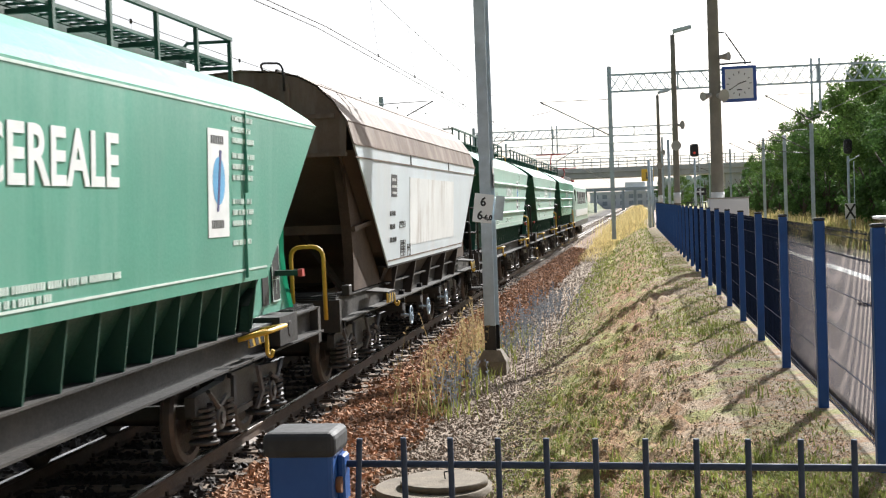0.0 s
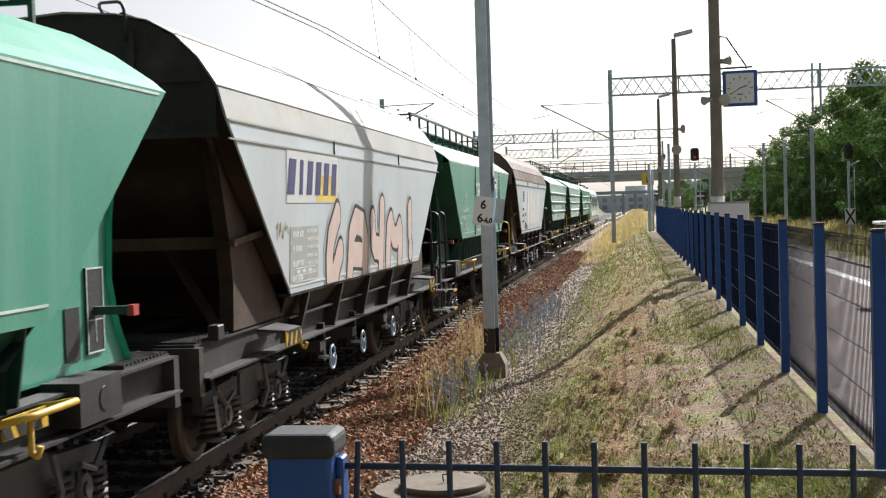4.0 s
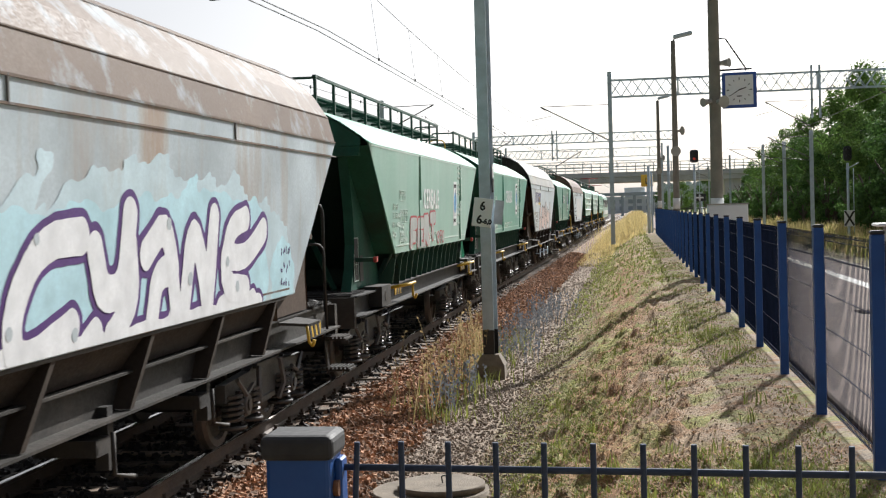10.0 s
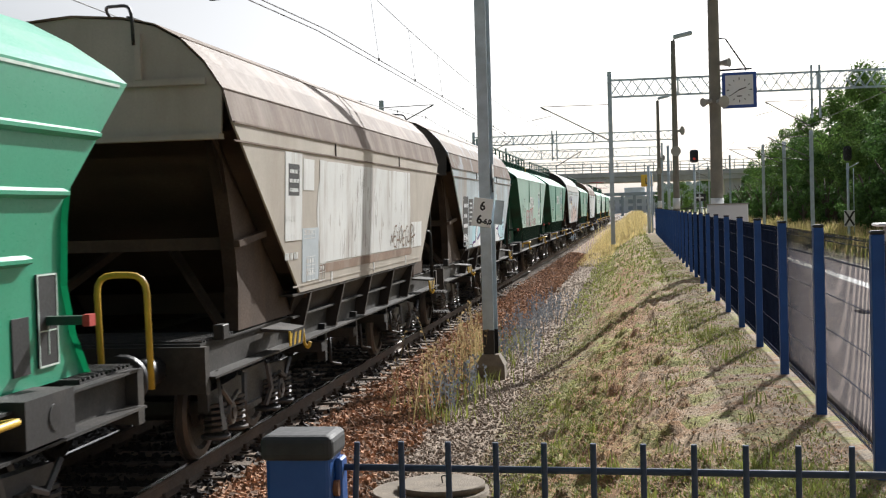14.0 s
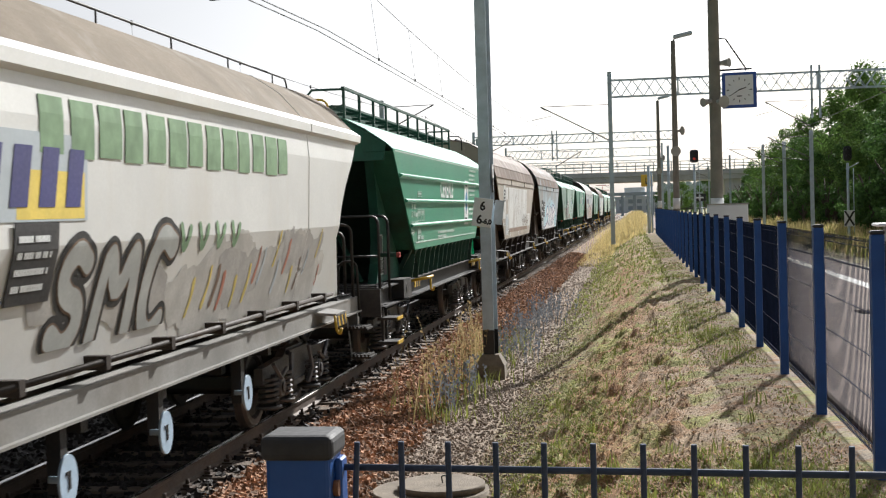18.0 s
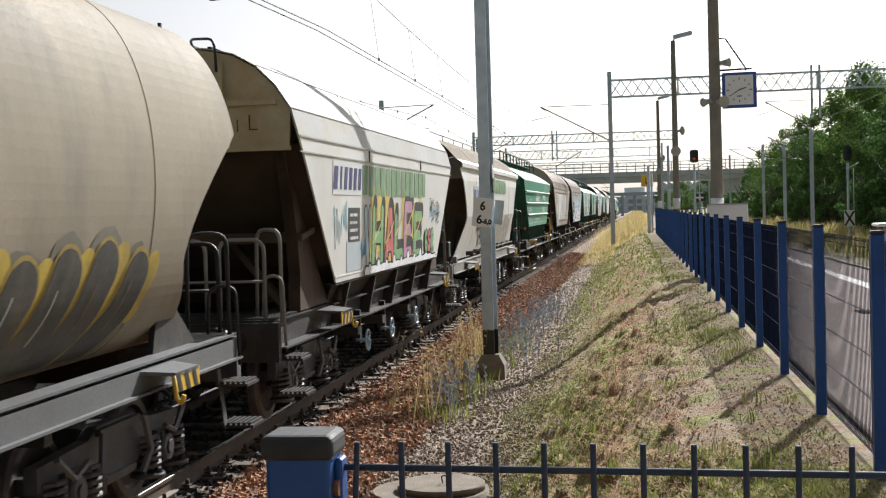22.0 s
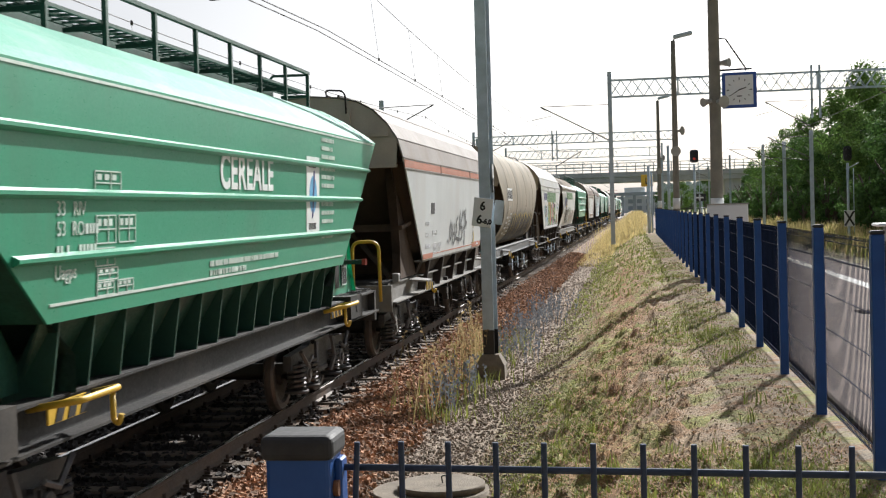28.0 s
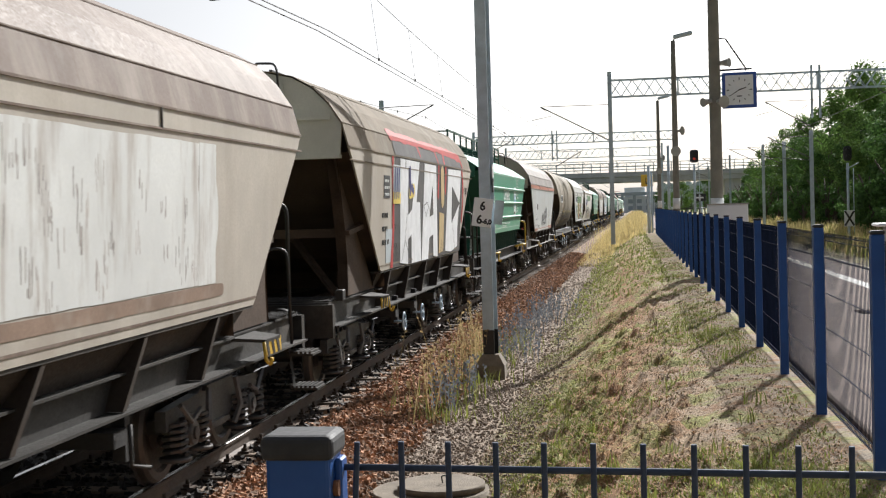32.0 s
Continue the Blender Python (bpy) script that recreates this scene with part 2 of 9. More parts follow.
M_FRAME = material("dusty_grey_frame", (0.034, 0.033, 0.033), 0.6, vary=0.25, scale=1.5, bump=0.08, stain=(0.085, 0.075, 0.065), stain_at=(0.48, 0.72), spec=0.25)
M_FRAMEB = material("brown_grey_frame", (0.034, 0.031, 0.028), 0.6, vary=0.25, scale=1.5, bump=0.08, stain=(0.095, 0.08, 0.068), stain_at=(0.5, 0.75), spec=0.25)
M_IRON = material("oily_black_iron", (0.018, 0.018, 0.019), 0.5, vary=0.4, scale=6, bump=0.15, stain=(0.05, 0.04, 0.033), stain_at=(0.55, 0.8))
M_BOGIE = material("grey_bogie_iron", (0.052, 0.052, 0.055), 0.45, vary=0.4, scale=5, bump=0.15, stain=(0.10, 0.082, 0.066), stain_at=(0.52, 0.75))
M_BRAKE = material("worn_grey_brake_steel", (0.11, 0.11, 0.115), 0.45, vary=0.4, scale=5, bump=0.12, stain=(0.05, 0.042, 0.036), stain_at=(0.48, 0.7))
M_WHEEL = material("wheel_steel", (0.028, 0.024, 0.022), 0.55, metal=0.2, vary=0.4, scale=6, stain=(0.06, 0.038, 0.027), stain_at=(0.5, 0.7))
M_TREAD = material("worn_tread_steel", (0.12, 0.105, 0.095), 0.5, metal=0.5, vary=0.2)
M_YELLOW = material("yellow_safety_paint", (0.60, 0.38, 0.03), 0.5, vary=0.2, scale=4, stain=GRIME, stain_at=(0.6, 0.8))
M_BLACK = material("black_paint", (0.02, 0.02, 0.022), 0.5, vary=0.3)
M_WHITE = material("white_lettering", (0.72, 0.74, 0.73), 0.55, vary=0.12, scale=5)
M_PALEGREEN = material("worn_pale_lettering", (0.58, 0.68, 0.62), 0.55, vary=0.2, scale=6)
M_NAVY = material("navy_blue_lettering", (0.035, 0.035, 0.16), 0.5, vary=0.2)
M_LOGOYEL = material("pale_yellow_panel", (0.72, 0.55, 0.10), 0.5, vary=0.2)
M_SKYBLUE = material("sky_blue_paint", (0.46, 0.67, 0.74), 0.5, vary=0.2, spec=0.12)
M_LOGOBLUE = material("logo_blue", (0.10, 0.36, 0.62), 0.5)
M_RED = material("signal_red_paint", (0.42, 0.05, 0.04), 0.5, vary=0.25)
M_PINK = material("pale_pink_spray", (0.66, 0.52, 0.47), 0.6, vary=0.12, scale=3, spec=0.12)
M_PURPLE = material("purple_spray", (0.10, 0.05, 0.18), 0.6, spec=0.12)
M_SOOT = material("black_spray", (0.05, 0.048, 0.045), 0.65, vary=0.4, scale=6, spec=0.12)
M_LILAC = material("white_spray", (0.74, 0.75, 0.77), 0.6, vary=0.15, scale=4, spec=0.12)
M_SPRAYRED = material("red_spray", (0.40, 0.05, 0.045), 0.6, vary=0.2, spec=0.12)
M_ROSE = material("rose_spray", (0.56, 0.16, 0.17), 0.6, vary=0.2, spec=0.12)
M_GRASSGREEN = material("green_spray", (0.22, 0.40, 0.20), 0.6, vary=0.2, spec=0.12)
M_TEXTGREEN = material("faded_green_lettering", (0.22, 0.33, 0.20), 0.6, vary=0.25, scale=5, spec=0.12)
M_SPRAYYEL = material("yellow_spray", (0.62, 0.50, 0.16), 0.6, vary=0.25, scale=4, spec=0.12)
M_OCHRE = material("ochre_spray", (0.36, 0.27, 0.09), 0.7, vary=0.25, scale=4, spec=0.12)
M_RAIL = material("rusty_rail_steel", (0.085, 0.06, 0.045), 0.6, metal=0.2, vary=0.3, scale=4, stain=RUST, stain_at=(0.5, 0.7))
M_RAILTOP = material("worn_rail_head", (0.42, 0.40, 0.38), 0.25, metal=1.0, vary=0.2, stretch=(1, 0.05, 1))
M_SLEEPER = material("oiled_wood_sleeper", (0.17, 0.125, 0.09), 0.85, vary=0.35, scale=3, fine=30, bump=0.5, obj=0.3, stretch=(1, 6, 6))
M_STONE = material("rust_stained_ballast", (0.33, 0.175, 0.095), 0.9, vary=0.35, scale=12, fine=60, bump=0.4, island=0.7)
# oily bed stones, taken near black to hold the train's shade too
M_STONEDARK = material("oil_and_shade_dark_ballast", (0.028, 0.021, 0.017), 0.8, vary=0.35, scale=12, fine=60, bump=0.4, island=0.5)
M_CRUMB = material("earth_crumbs", (0.34, 0.25, 0.165), 0.95, vary=0.3, scale=12, fine=60, bump=0.3, island=0.5)
M_GRAVEL = material("grey_brown_gravel", (0.275, 0.215, 0.165), 0.9, vary=0.25, scale=12, fine=60, bump=0.4, island=0.28)
M_GALV = material("galvanised_grey_steel", (0.46, 0.54, 0.60), 0.5, metal=0.0, vary=0.2, scale=4, bump=0.06)
M_CONCRETE = material("weathered_concrete", (0.36, 0.34, 0.30), 0.85, vary=0.2, scale=4, fine=60, bump=0.3, stain=(0.2, 0.18, 0.15), stain_at=(0.5, 0.8))
M_POLE = material("brown_concrete_pole", (0.225, 0.21, 0.175), 0.85, vary=0.2, scale=3, fine=40, bump=0.2)
M_FENCEBLUE = material("blue_fence_paint", (0.012, 0.075, 0.28), 0.45, vary=0.2, scale=5, stain=(0.05, 0.08, 0.16), stain_at=(0.6, 0.85))
M_FENCEDARK = material("dark_mesh_wire", (0.014, 0.022, 0.05), 0.9, vary=0.3, bump=0, spec=0.05)
M_BLUEGREYBAR = material("blue_grey_bar_paint", (0.055, 0.072, 0.11), 0.7, vary=0.25, scale=8, spec=0.2)
M_SILLGREY = material("dusty_light_grey_sill", (0.10, 0.104, 0.108), 0.6, vary=0.25, scale=2, stain=(0.08, 0.07, 0.06), stain_at=(0.5, 0.75))
M_RUBBER = material("black_rubber_cap", (0.03, 0.03, 0.032), 0.7, vary=0.3, scale=10)
M_SIGNWHITE = material("white_sign_enamel", (0.75, 0.76, 0.76), 0.35, vary=0.05)
M_WIRE = material("dark_copper_wire", (0.06, 0.055, 0.05), 0.5, vary=0.2)
M_ASPHALT = material("platform_paving", (0.25, 0.195, 0.175), 0.9, vary=0.2, scale=2, fine=50, bump=0.3)
M_BARK = material("bark", (0.10, 0.08, 0.06), 0.9, vary=0.3, bump=0.6)
M_GOLDGRASS = material("golden_tall_grass", (0.58, 0.47, 0.22), 0.8, vary=0.25, scale=1, bump=0, island=0.3, transmission=0.4)
M_LEAF = material("green_leaves", (0.13, 0.225, 0.052), 0.85, vary=0.35, scale=1.2, bump=0, island=0.45, transmission=0.35)
M_LEAFDARK = material("dark_green_leaves", (0.085, 0.17, 0.042), 0.85, vary=0.35, scale=1.2, bump=0, island=0.45, transmission=0.3)
M_DRYGRASS = material("dry_straw_grass", (0.42, 0.32, 0.165), 0.8, vary=0.3, scale=2, bump=0, island=0.4, transmission=0.3)
M_GRASS = material("green_grass_blades", (0.25, 0.28, 0.07), 0.75, vary=0.35, scale=2, bump=0, island=0.45, transmission=0.3)
M_MOSS = material("mossy_green_growth", (0.20, 0.235, 0.055), 0.85, vary=0.35, scale=2, bump=0, island=0.45, transmission=0.2)
M_BUGLOSS = material("blue_flower_spikes", (0.20, 0.22, 0.25), 0.7, vary=0.3, bump=0, island=0.4, transmission=0.2)
M_STRAW = material("dead_straw_litter", (0.36, 0.205, 0.095), 0.9, vary=0.35, scale=3, bump=0, island=0.5)
M_BRIDGE = material("grey_bridge_concrete", (0.56, 0.57, 0.58), 0.85, vary=0.15, scale=0.4, bump=0.1)
# far wall and steel: distance haze is put into their bluish colours
M_FAR = material("haze_tinted_far_wall", (0.74, 0.80, 0.86), 0.8, vary=0.15, scale=0.2, bump=0)
M_FARSTEEL = material("pale_blue_grey_steel", (0.36, 0.43, 0.50), 0.8, vary=0.15, scale=0.2, bump=0)
M_GLASS = material("dark_window_glass", (0.03, 0.035, 0.04), 0.08, vary=0.1, bump=0)


# ---- the ground and the line ----
LINE_X = -5.1          # centre of the train's track beside the camera
# the train's speed in m/s at some seconds: it gathers pace towards the end
PACE = ((0.0, 5.80), (14.0, 5.75), (18.0, 5.82), (21.0, 5.95), (24.0, 6.05), (28.0, 6.30), (32.0, 6.42))


def run(t):
    """How far the train has come by the second t."""
    d = 0.0
    for (a, u), (b, v) in zip(PACE, PACE[1:]):
        k = min(max(t, a), b) - a
        d += u * k + (v - u) * k * k / (2 * (b - a))
    return d


def line_x(y):
    """The track's centre: straight, with a very slight bend to the right past the mast."""
    k = lambda q: (math.hypot(q - 35, 15) + (q - 35)) / 2
    return LINE_X + 0.0088 * (k(y) - k(0))


def smooth(a, b, x):
    t = min(1.0, max(0.0, (x - a) / (b - a)))
    return t * t * (3 - 2 * t)


def ground_z(x, y):
    """Height of the ground: added unseen rise, track bed, cess, bank up to the platform, far track, verge."""
    u = x - (line_x(y) - LINE_X)
    z = -0.42 + 0.22 * smooth(-9.6, -8.2, u)
    # unseen rise beyond the train, added to block low light under the wagons
    z += 2.3 * (1.0 - smooth(-15.5, -12.4, u))
    z -= 0.17 * smooth(-3.65, -2.75, u)
    z += 1.05 * (0.72 * smooth(-1.75, 0.45, x) + 0.28 * smooth(-0.6, 1.3, x))
    if x > 1.6:
        z -= 0.95 * smooth(1.62, 1.9, x)
    z += 0.55 * smooth(10.0, 14.0, x)
    n = noise.noise((x * 0.9, y * 0.35, 0.3)) * 0.022 + noise.noise((x * 2.7, y * 2.1, 4.0)) * 0.02 + noise.noise((x * 7.0, y * 5.0, 9.0)) * 0.014
    if -2.6 < x < 1.45:
        n += (abs(noise.noise((x * 5.5, y * 3.2, 2.0))) - 0.2) * 0.17 * smooth(-1.5, -0.7, x) * (1 - smooth(0.3, 0.9, x))
        z += n * 1.3 * smooth(-2.6, -1.8, x) * (1 - 0.35 * smooth(0.9, 1.4, x))
    return z


def build_ground():
    xs = [-1800, -900, -400, -200, -100, -60, -40, -25, -18, -15.6, -14.8, -14, -13.2, -12.4, -11]
    xs += [-9.8 + i * 0.35 for i in range(18)]
    xs += [-3.5 + i * 0.07 for i in range(72)]
    xs += [1.55, 1.63, 1.72, 1.9, 2.3, 4, 6, 8, 9.5, 10.5, 11.5, 12.5, 13.5, 15, 18, 25, 40, 70, 120, 250, 500, 900, 1800]
    ys = [-300, -120, -50, -20, -8, -2, 2, 5] + [6 + i * 0.09 for i in range(180)] + [22.2 + i * 0.22 for i in range(99)] + [44 + i * 1.2 for i in range(60)]
    ys += [118 + i * 6 for i in range(20)] + [245, 270, 310, 380, 500, 750, 1200, 2000, 3500]
    verts = [(x, y, ground_z(x, y)) for y in ys for x in xs]
    w = len(xs)
    faces = [(j * w + i, j * w + i + 1, (j + 1) * w + i + 1, (j + 1) * w + i) for j in range(len(ys) - 1) for i in range(w - 1)]
    m = bpy.data.materials.new("railway_ground")
    m.use_nodes = True
    n, l = m.node_tree.nodes, m.node_tree.links
    b = n["Principled BSDF"]
    b.inputs["Roughness"].default_value = 0.95
    tc = n.new("ShaderNodeTexCoord")
    sp = n.new("ShaderNodeSeparateXYZ")
    l.new(tc.outputs["Object"], sp.inputs[0])
    wob = n.new("ShaderNodeTexNoise")
    wob.inputs["Scale"].default_value = 0.8
    wob.inputs["Detail"].default_value = 6
    l.new(tc.outputs["Object"], wob.inputs["Vector"])
    ad = n.new("ShaderNodeMath")
    ad.operation = "MULTIPLY_ADD"
    ad.inputs[1].default_value = 1.6
    l.new(wob.outputs["Fac"], ad.inputs[0])
    l.new(sp.outputs["X"], ad.inputs[2])
    mr = n.new("ShaderNodeMapRange")
    mr.inputs["From Min"].default_value, mr.inputs["From Max"].default_value = -9.2, 30.8
    l.new(ad.outputs[0], mr.inputs["Value"])
    cr = n.new("ShaderNodeValToRGB")
    # stops from -7.0 to -4.4: oily bed with the train's shade painted in
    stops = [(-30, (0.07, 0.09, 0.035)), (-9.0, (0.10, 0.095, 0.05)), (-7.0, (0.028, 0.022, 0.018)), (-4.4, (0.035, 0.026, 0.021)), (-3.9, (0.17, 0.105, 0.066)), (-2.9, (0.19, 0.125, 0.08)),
             (-2.5, (0.235, 0.18, 0.135)), (-1.5, (0.235, 0.185, 0.135)), (-1.0, (0.20, 0.165, 0.075)), (-0.2, (0.30, 0.165, 0.078)), (0.5, (0.265, 0.195, 0.125)), (1.5, (0.275, 0.22, 0.155)),
             (1.9, (0.12, 0.10, 0.085)), (9.0, (0.11, 0.095, 0.08)), (10.5, (0.24, 0.21, 0.10)), (13.0, (0.14, 0.15, 0.06)), (25, (0.09, 0.11, 0.045))]
    stops = [(min(1, max(0, (x + 0.8 + 9.2) / 40)), c) for x, c in stops]
    while len(cr.color_ramp.elements) < len(stops):
        cr.color_ramp.elements.new(0.5)
    for e, (p, c) in zip(cr.color_ramp.elements, stops):
        e.position = p
    for e, (p, c) in zip(cr.color_ramp.elements, stops):
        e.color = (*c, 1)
    l.new(mr.outputs[0], cr.inputs[0])
    g = n.new("ShaderNodeTexNoise")
    g.inputs["Scale"].default_value = 40
    g.inputs["Detail"].default_value = 8
    g.inputs["Roughness"].default_value = 0.7
    l.new(tc.outputs["Object"], g.inputs["Vector"])
    mx = n.new("ShaderNodeMix")
    mx.data_type, mx.blend_type = "RGBA", "MULTIPLY"
    mx.inputs[0].default_value = 1.0
    gr = n.new("ShaderNodeMapRange")
    gr.inputs["From Min"].default_value, gr.inputs["From Max"].default_value = 0.3, 0.7
    gr.inputs["To Min"].default_value, gr.inputs["To Max"].default_value = 0.5, 1.95
    l.new(g.outputs["Fac"], gr.inputs["Value"])
    moss = n.new("ShaderNodeTexNoise")
    moss.inputs["Scale"].default_value = 1.5
    moss.inputs["Detail"].default_value = 7
    moss.inputs["Roughness"].default_value = 0.65
    l.new(tc.outputs["Object"], moss.inputs["Vector"])
    mo = n.new("ShaderNodeMapRange")
    mo.inputs["From Min"].default_value, mo.inputs["From Max"].default_value = 0.49, 0.58
    mo.inputs["To Max"].default_value = 0.75
    l.new(moss.outputs["Fac"], mo.inputs["Value"])
    band = n.new("ShaderNodeMapRange")
    band.inputs["From Min"].default_value, band.inputs["From Max"].default_value = -1.8, -1.2
    l.new(sp.outputs["X"], band.inputs["Value"])
    both = n.new("ShaderNodeMath")
    both.operation = "MULTIPLY"
    l.new(mo.outputs[0], both.inputs[0])
    l.new(band.outputs[0], both.inputs[1])
    mg = n.new("ShaderNodeMix")
    mg.data_type = "RGBA"
    mg.inputs[7].default_value = (0.21, 0.225, 0.055, 1)
    l.new(both.outputs[0], mg.inputs[0])
    soil = n.new("ShaderNodeTexNoise")
    soil.inputs["Scale"].default_value = 3.4
    soil.inputs["Detail"].default_value = 8
    soil.inputs["Roughness"].default_value = 0.7
    l.new(tc.outputs["Object"], soil.inputs["Vector"])
    so = n.new("ShaderNodeMapRange")
    so.inputs["From Min"].default_value, so.inputs["From Max"].default_value = 0.48, 0.60
    so.inputs["To Max"].default_value = 0.8
    l.new(soil.outputs["Fac"], so.inputs["Value"])
    sb = n.new("ShaderNodeMath")
    sb.operation = "MULTIPLY"
    l.new(so.outputs[0], sb.inputs[0])
    l.new(band.outputs[0], sb.inputs[1])
    ms = n.new("ShaderNodeMix")
    ms.data_type = "RGBA"
    ms.inputs[7].default_value = (0.21, 0.105, 0.045, 1)
    l.new(sb.outputs[0], ms.inputs[0])
    l.new(cr.outputs["Color"], ms.inputs[6])
    l.new(ms.outputs[2], mg.inputs[6])
    l.new(mg.outputs[2], mx.inputs[6])
    l.new(gr.outputs[0], mx.inputs[7])
    l.new(mx.outputs[2], b.inputs["Base Color"])
    bp = n.new("ShaderNodeBump")
    bp.inputs["Strength"].default_value = 1.0
    bp.inputs["Distance"].default_value = 0.03
    l.new(g.outputs["Fac"], bp.inputs["Height"])
    l.new(bp.outputs["Normal"], b.inputs["Normal"])
    ob = new("ground", raw_mesh("ground", verts, faces, m))
    for p in ob.data.polygons:
        p.use_smooth = True
    tagged(ob, "dry gravelly railway ground with a grassy bank", "ground", kind="structure")


build_ground()


def build_track(name, centre, label, y0=-12.0, y1=420.0, parts=True):
    track = thing(name, label, "railway track", kind="structure")
    prof = [(-0.065, -0.172), (0.065, -0.172), (0.065, -0.158), (0.014, -0.14), (0.012, -0.05), (0.034, -0.035), (0.036, -0.006),
            (0.026, 0.0), (-0.026, 0.0), (-0.036, -0.006), (-0.034, -0.035), (-0.012, -0.05), (-0.014, -0.14), (-0.065, -0.158)]
    ys = [y0 + i * 2.0 for i in range(int((min(y1, 130) - y0) / 2))] + [130 + 10.0 * i for i in range(int((y1 - 130) / 10) + 1)]
    for s in (-0.752, 0.752):
        bm = bmesh.new()
        rows = [[bm.verts.new((centre(y) + s + px, y, pz)) for px, pz in prof] for y in ys]
        k = len(prof)
        for a, b in zip(rows, rows[1:]):
            for i in range(k):
                f = bm.faces.new((a[i], a[(i + 1) % k], b[(i + 1) % k], b[i]))
                f.material_index = 1 if i in (6, 7, 8) else 0
        me = finish(bm, "rail", M_RAIL)
        me.materials.append(M_RAILTOP)
        part("rail", me, None, track)
    slp = finish(bevel_box(-1.28, 1.28, -0.125, 0.125, -0.32, -0.175, 0.012), "sleeper", M_SLEEPER)
    cb = bmesh.new()
    for s in (-1, 1):
        quad_box(cb, s * 0.752 - 0.17, s * 0.752 + 0.17, -0.075, 0.075, -0.174, -0.155)
        for q in (-0.105, 0.105):
            quad_box(cb, s * 0.752 + q - 0.03, s * 0.752 + q + 0.03, -0.04, 0.04, -0.155, -0.125)
            disc(cb, (s * 0.752 + q, 0, -0.125), (0, 0, 1), 0.02, 0.045, 6)
    clip = finish(cb, "rail_fastening", M_RAIL)
    rnd = random.Random(5)
    rest = bmesh.new()
    y, i = 5.0, 0
    while y < y1 - 20:
        x = centre(y) + rnd.uniform(-0.02, 0.02)
        if parts and y < 70:
            o = part("sleeper", slp, None, track)
            o.location, o.rotation_euler = (x, y, rnd.uniform(-0.006, 0.004)), (0, 0, rnd.uniform(-0.012, 0.012))
            if y < 45:
                o = part("rail_fastening", clip, None, track)
                o.location = (centre(y), y, 0)
        else:
            quad_box(rest, x - 1.28, x + 1.28, y - 0.125, y + 0.125, -0.32, -0.176)
        y += 0.62
        i += 1
    part("sleeper_row", rest, M_SLEEPER, track)["kind"] = "stuff"
    return track


build_track("train_track", line_x, "rusty rails on dark wooden sleepers in brown ballast")
build_track("second_track", lambda y: 7.4, "rusty rails along the platform's far side", parts=False)


def stone_field(name, mat_, label, count, pick, size, seed):
    """Many loose stones in one mesh."""
    rnd = np.random.RandomState(seed)
    base = np.array([(x, y, z) for z in (-1, 1) for y in (-1, 1) for x in (-1, 1)], float) * 0.5
    quads = np.array([(0, 2, 3, 1), (4, 5, 7, 6), (0, 1, 5, 4), (2, 6, 7, 3), (0, 4, 6, 2), (1, 3, 7, 5)])
    V, F, k = [], [], 0
    for _ in range(count):
        x, y = pick(rnd)
        s = size * rnd.uniform(0.55, 1.4)
        b = base * rnd.uniform(0.45, 1.15, (8, 1)) * (s * rnd.uniform(0.8, 1.5), s, s * rnd.uniform(0.5, 0.9))
        q = Euler(rnd.uniform(-3, 3, 3)).to_matrix()
        p = b @ np.array(q).T + (x, y, ground_z(x, y) + s * 0.12)
        V.append(p)
        F.append(quads + k)
        k += 8
    ob = new(name, raw_mesh(name, np.concatenate(V).tolist(), np.concatenate(F).tolist(), mat_))
    return tagged(ob, label, "gravel", kind="stuff")


def near_y(r, lo=9.0, hi=75.0):
    return lo * (hi / lo) ** (r.uniform() ** 1.25)


def in_shoulder(r):
    y = near_y(r)
    return line_x(y) - LINE_X + r.uniform(-3.86, -2.72) + r.normal(0, 0.09), y


def in_bed(r):
    y = near_y(r, 9.0, 45.0)
    return line_x(y) - LINE_X + r.uniform(-7.2, -3.95), y


stone_field("ballast_stones", M_STONE, "rust-stained broken stone ballast beside the rails", 28000, in_shoulder, 0.052, 3)
stone_field("track_bed_stones", M_STONEDARK, "ballast between the rails, dark with oil and painted-in shade", 7000, in_bed, 0.06, 8)
stone_field("cess_gravel", M_GRAVEL, "grey-brown loose gravel along the cess path", 26000,
            lambda r: (r.uniform(-2.95, -1.25) + r.normal(0, 0.2), near_y(r, 9.0, 95)), 0.026, 4)
stone_field("bank_pebbles", M_CRUMB, "small pebbles and crumbs of earth on the bank", 7000,
            lambda r: (r.uniform(-1.6, 1.4), near_y(r, 6.5, 40)), 0.014, 6)


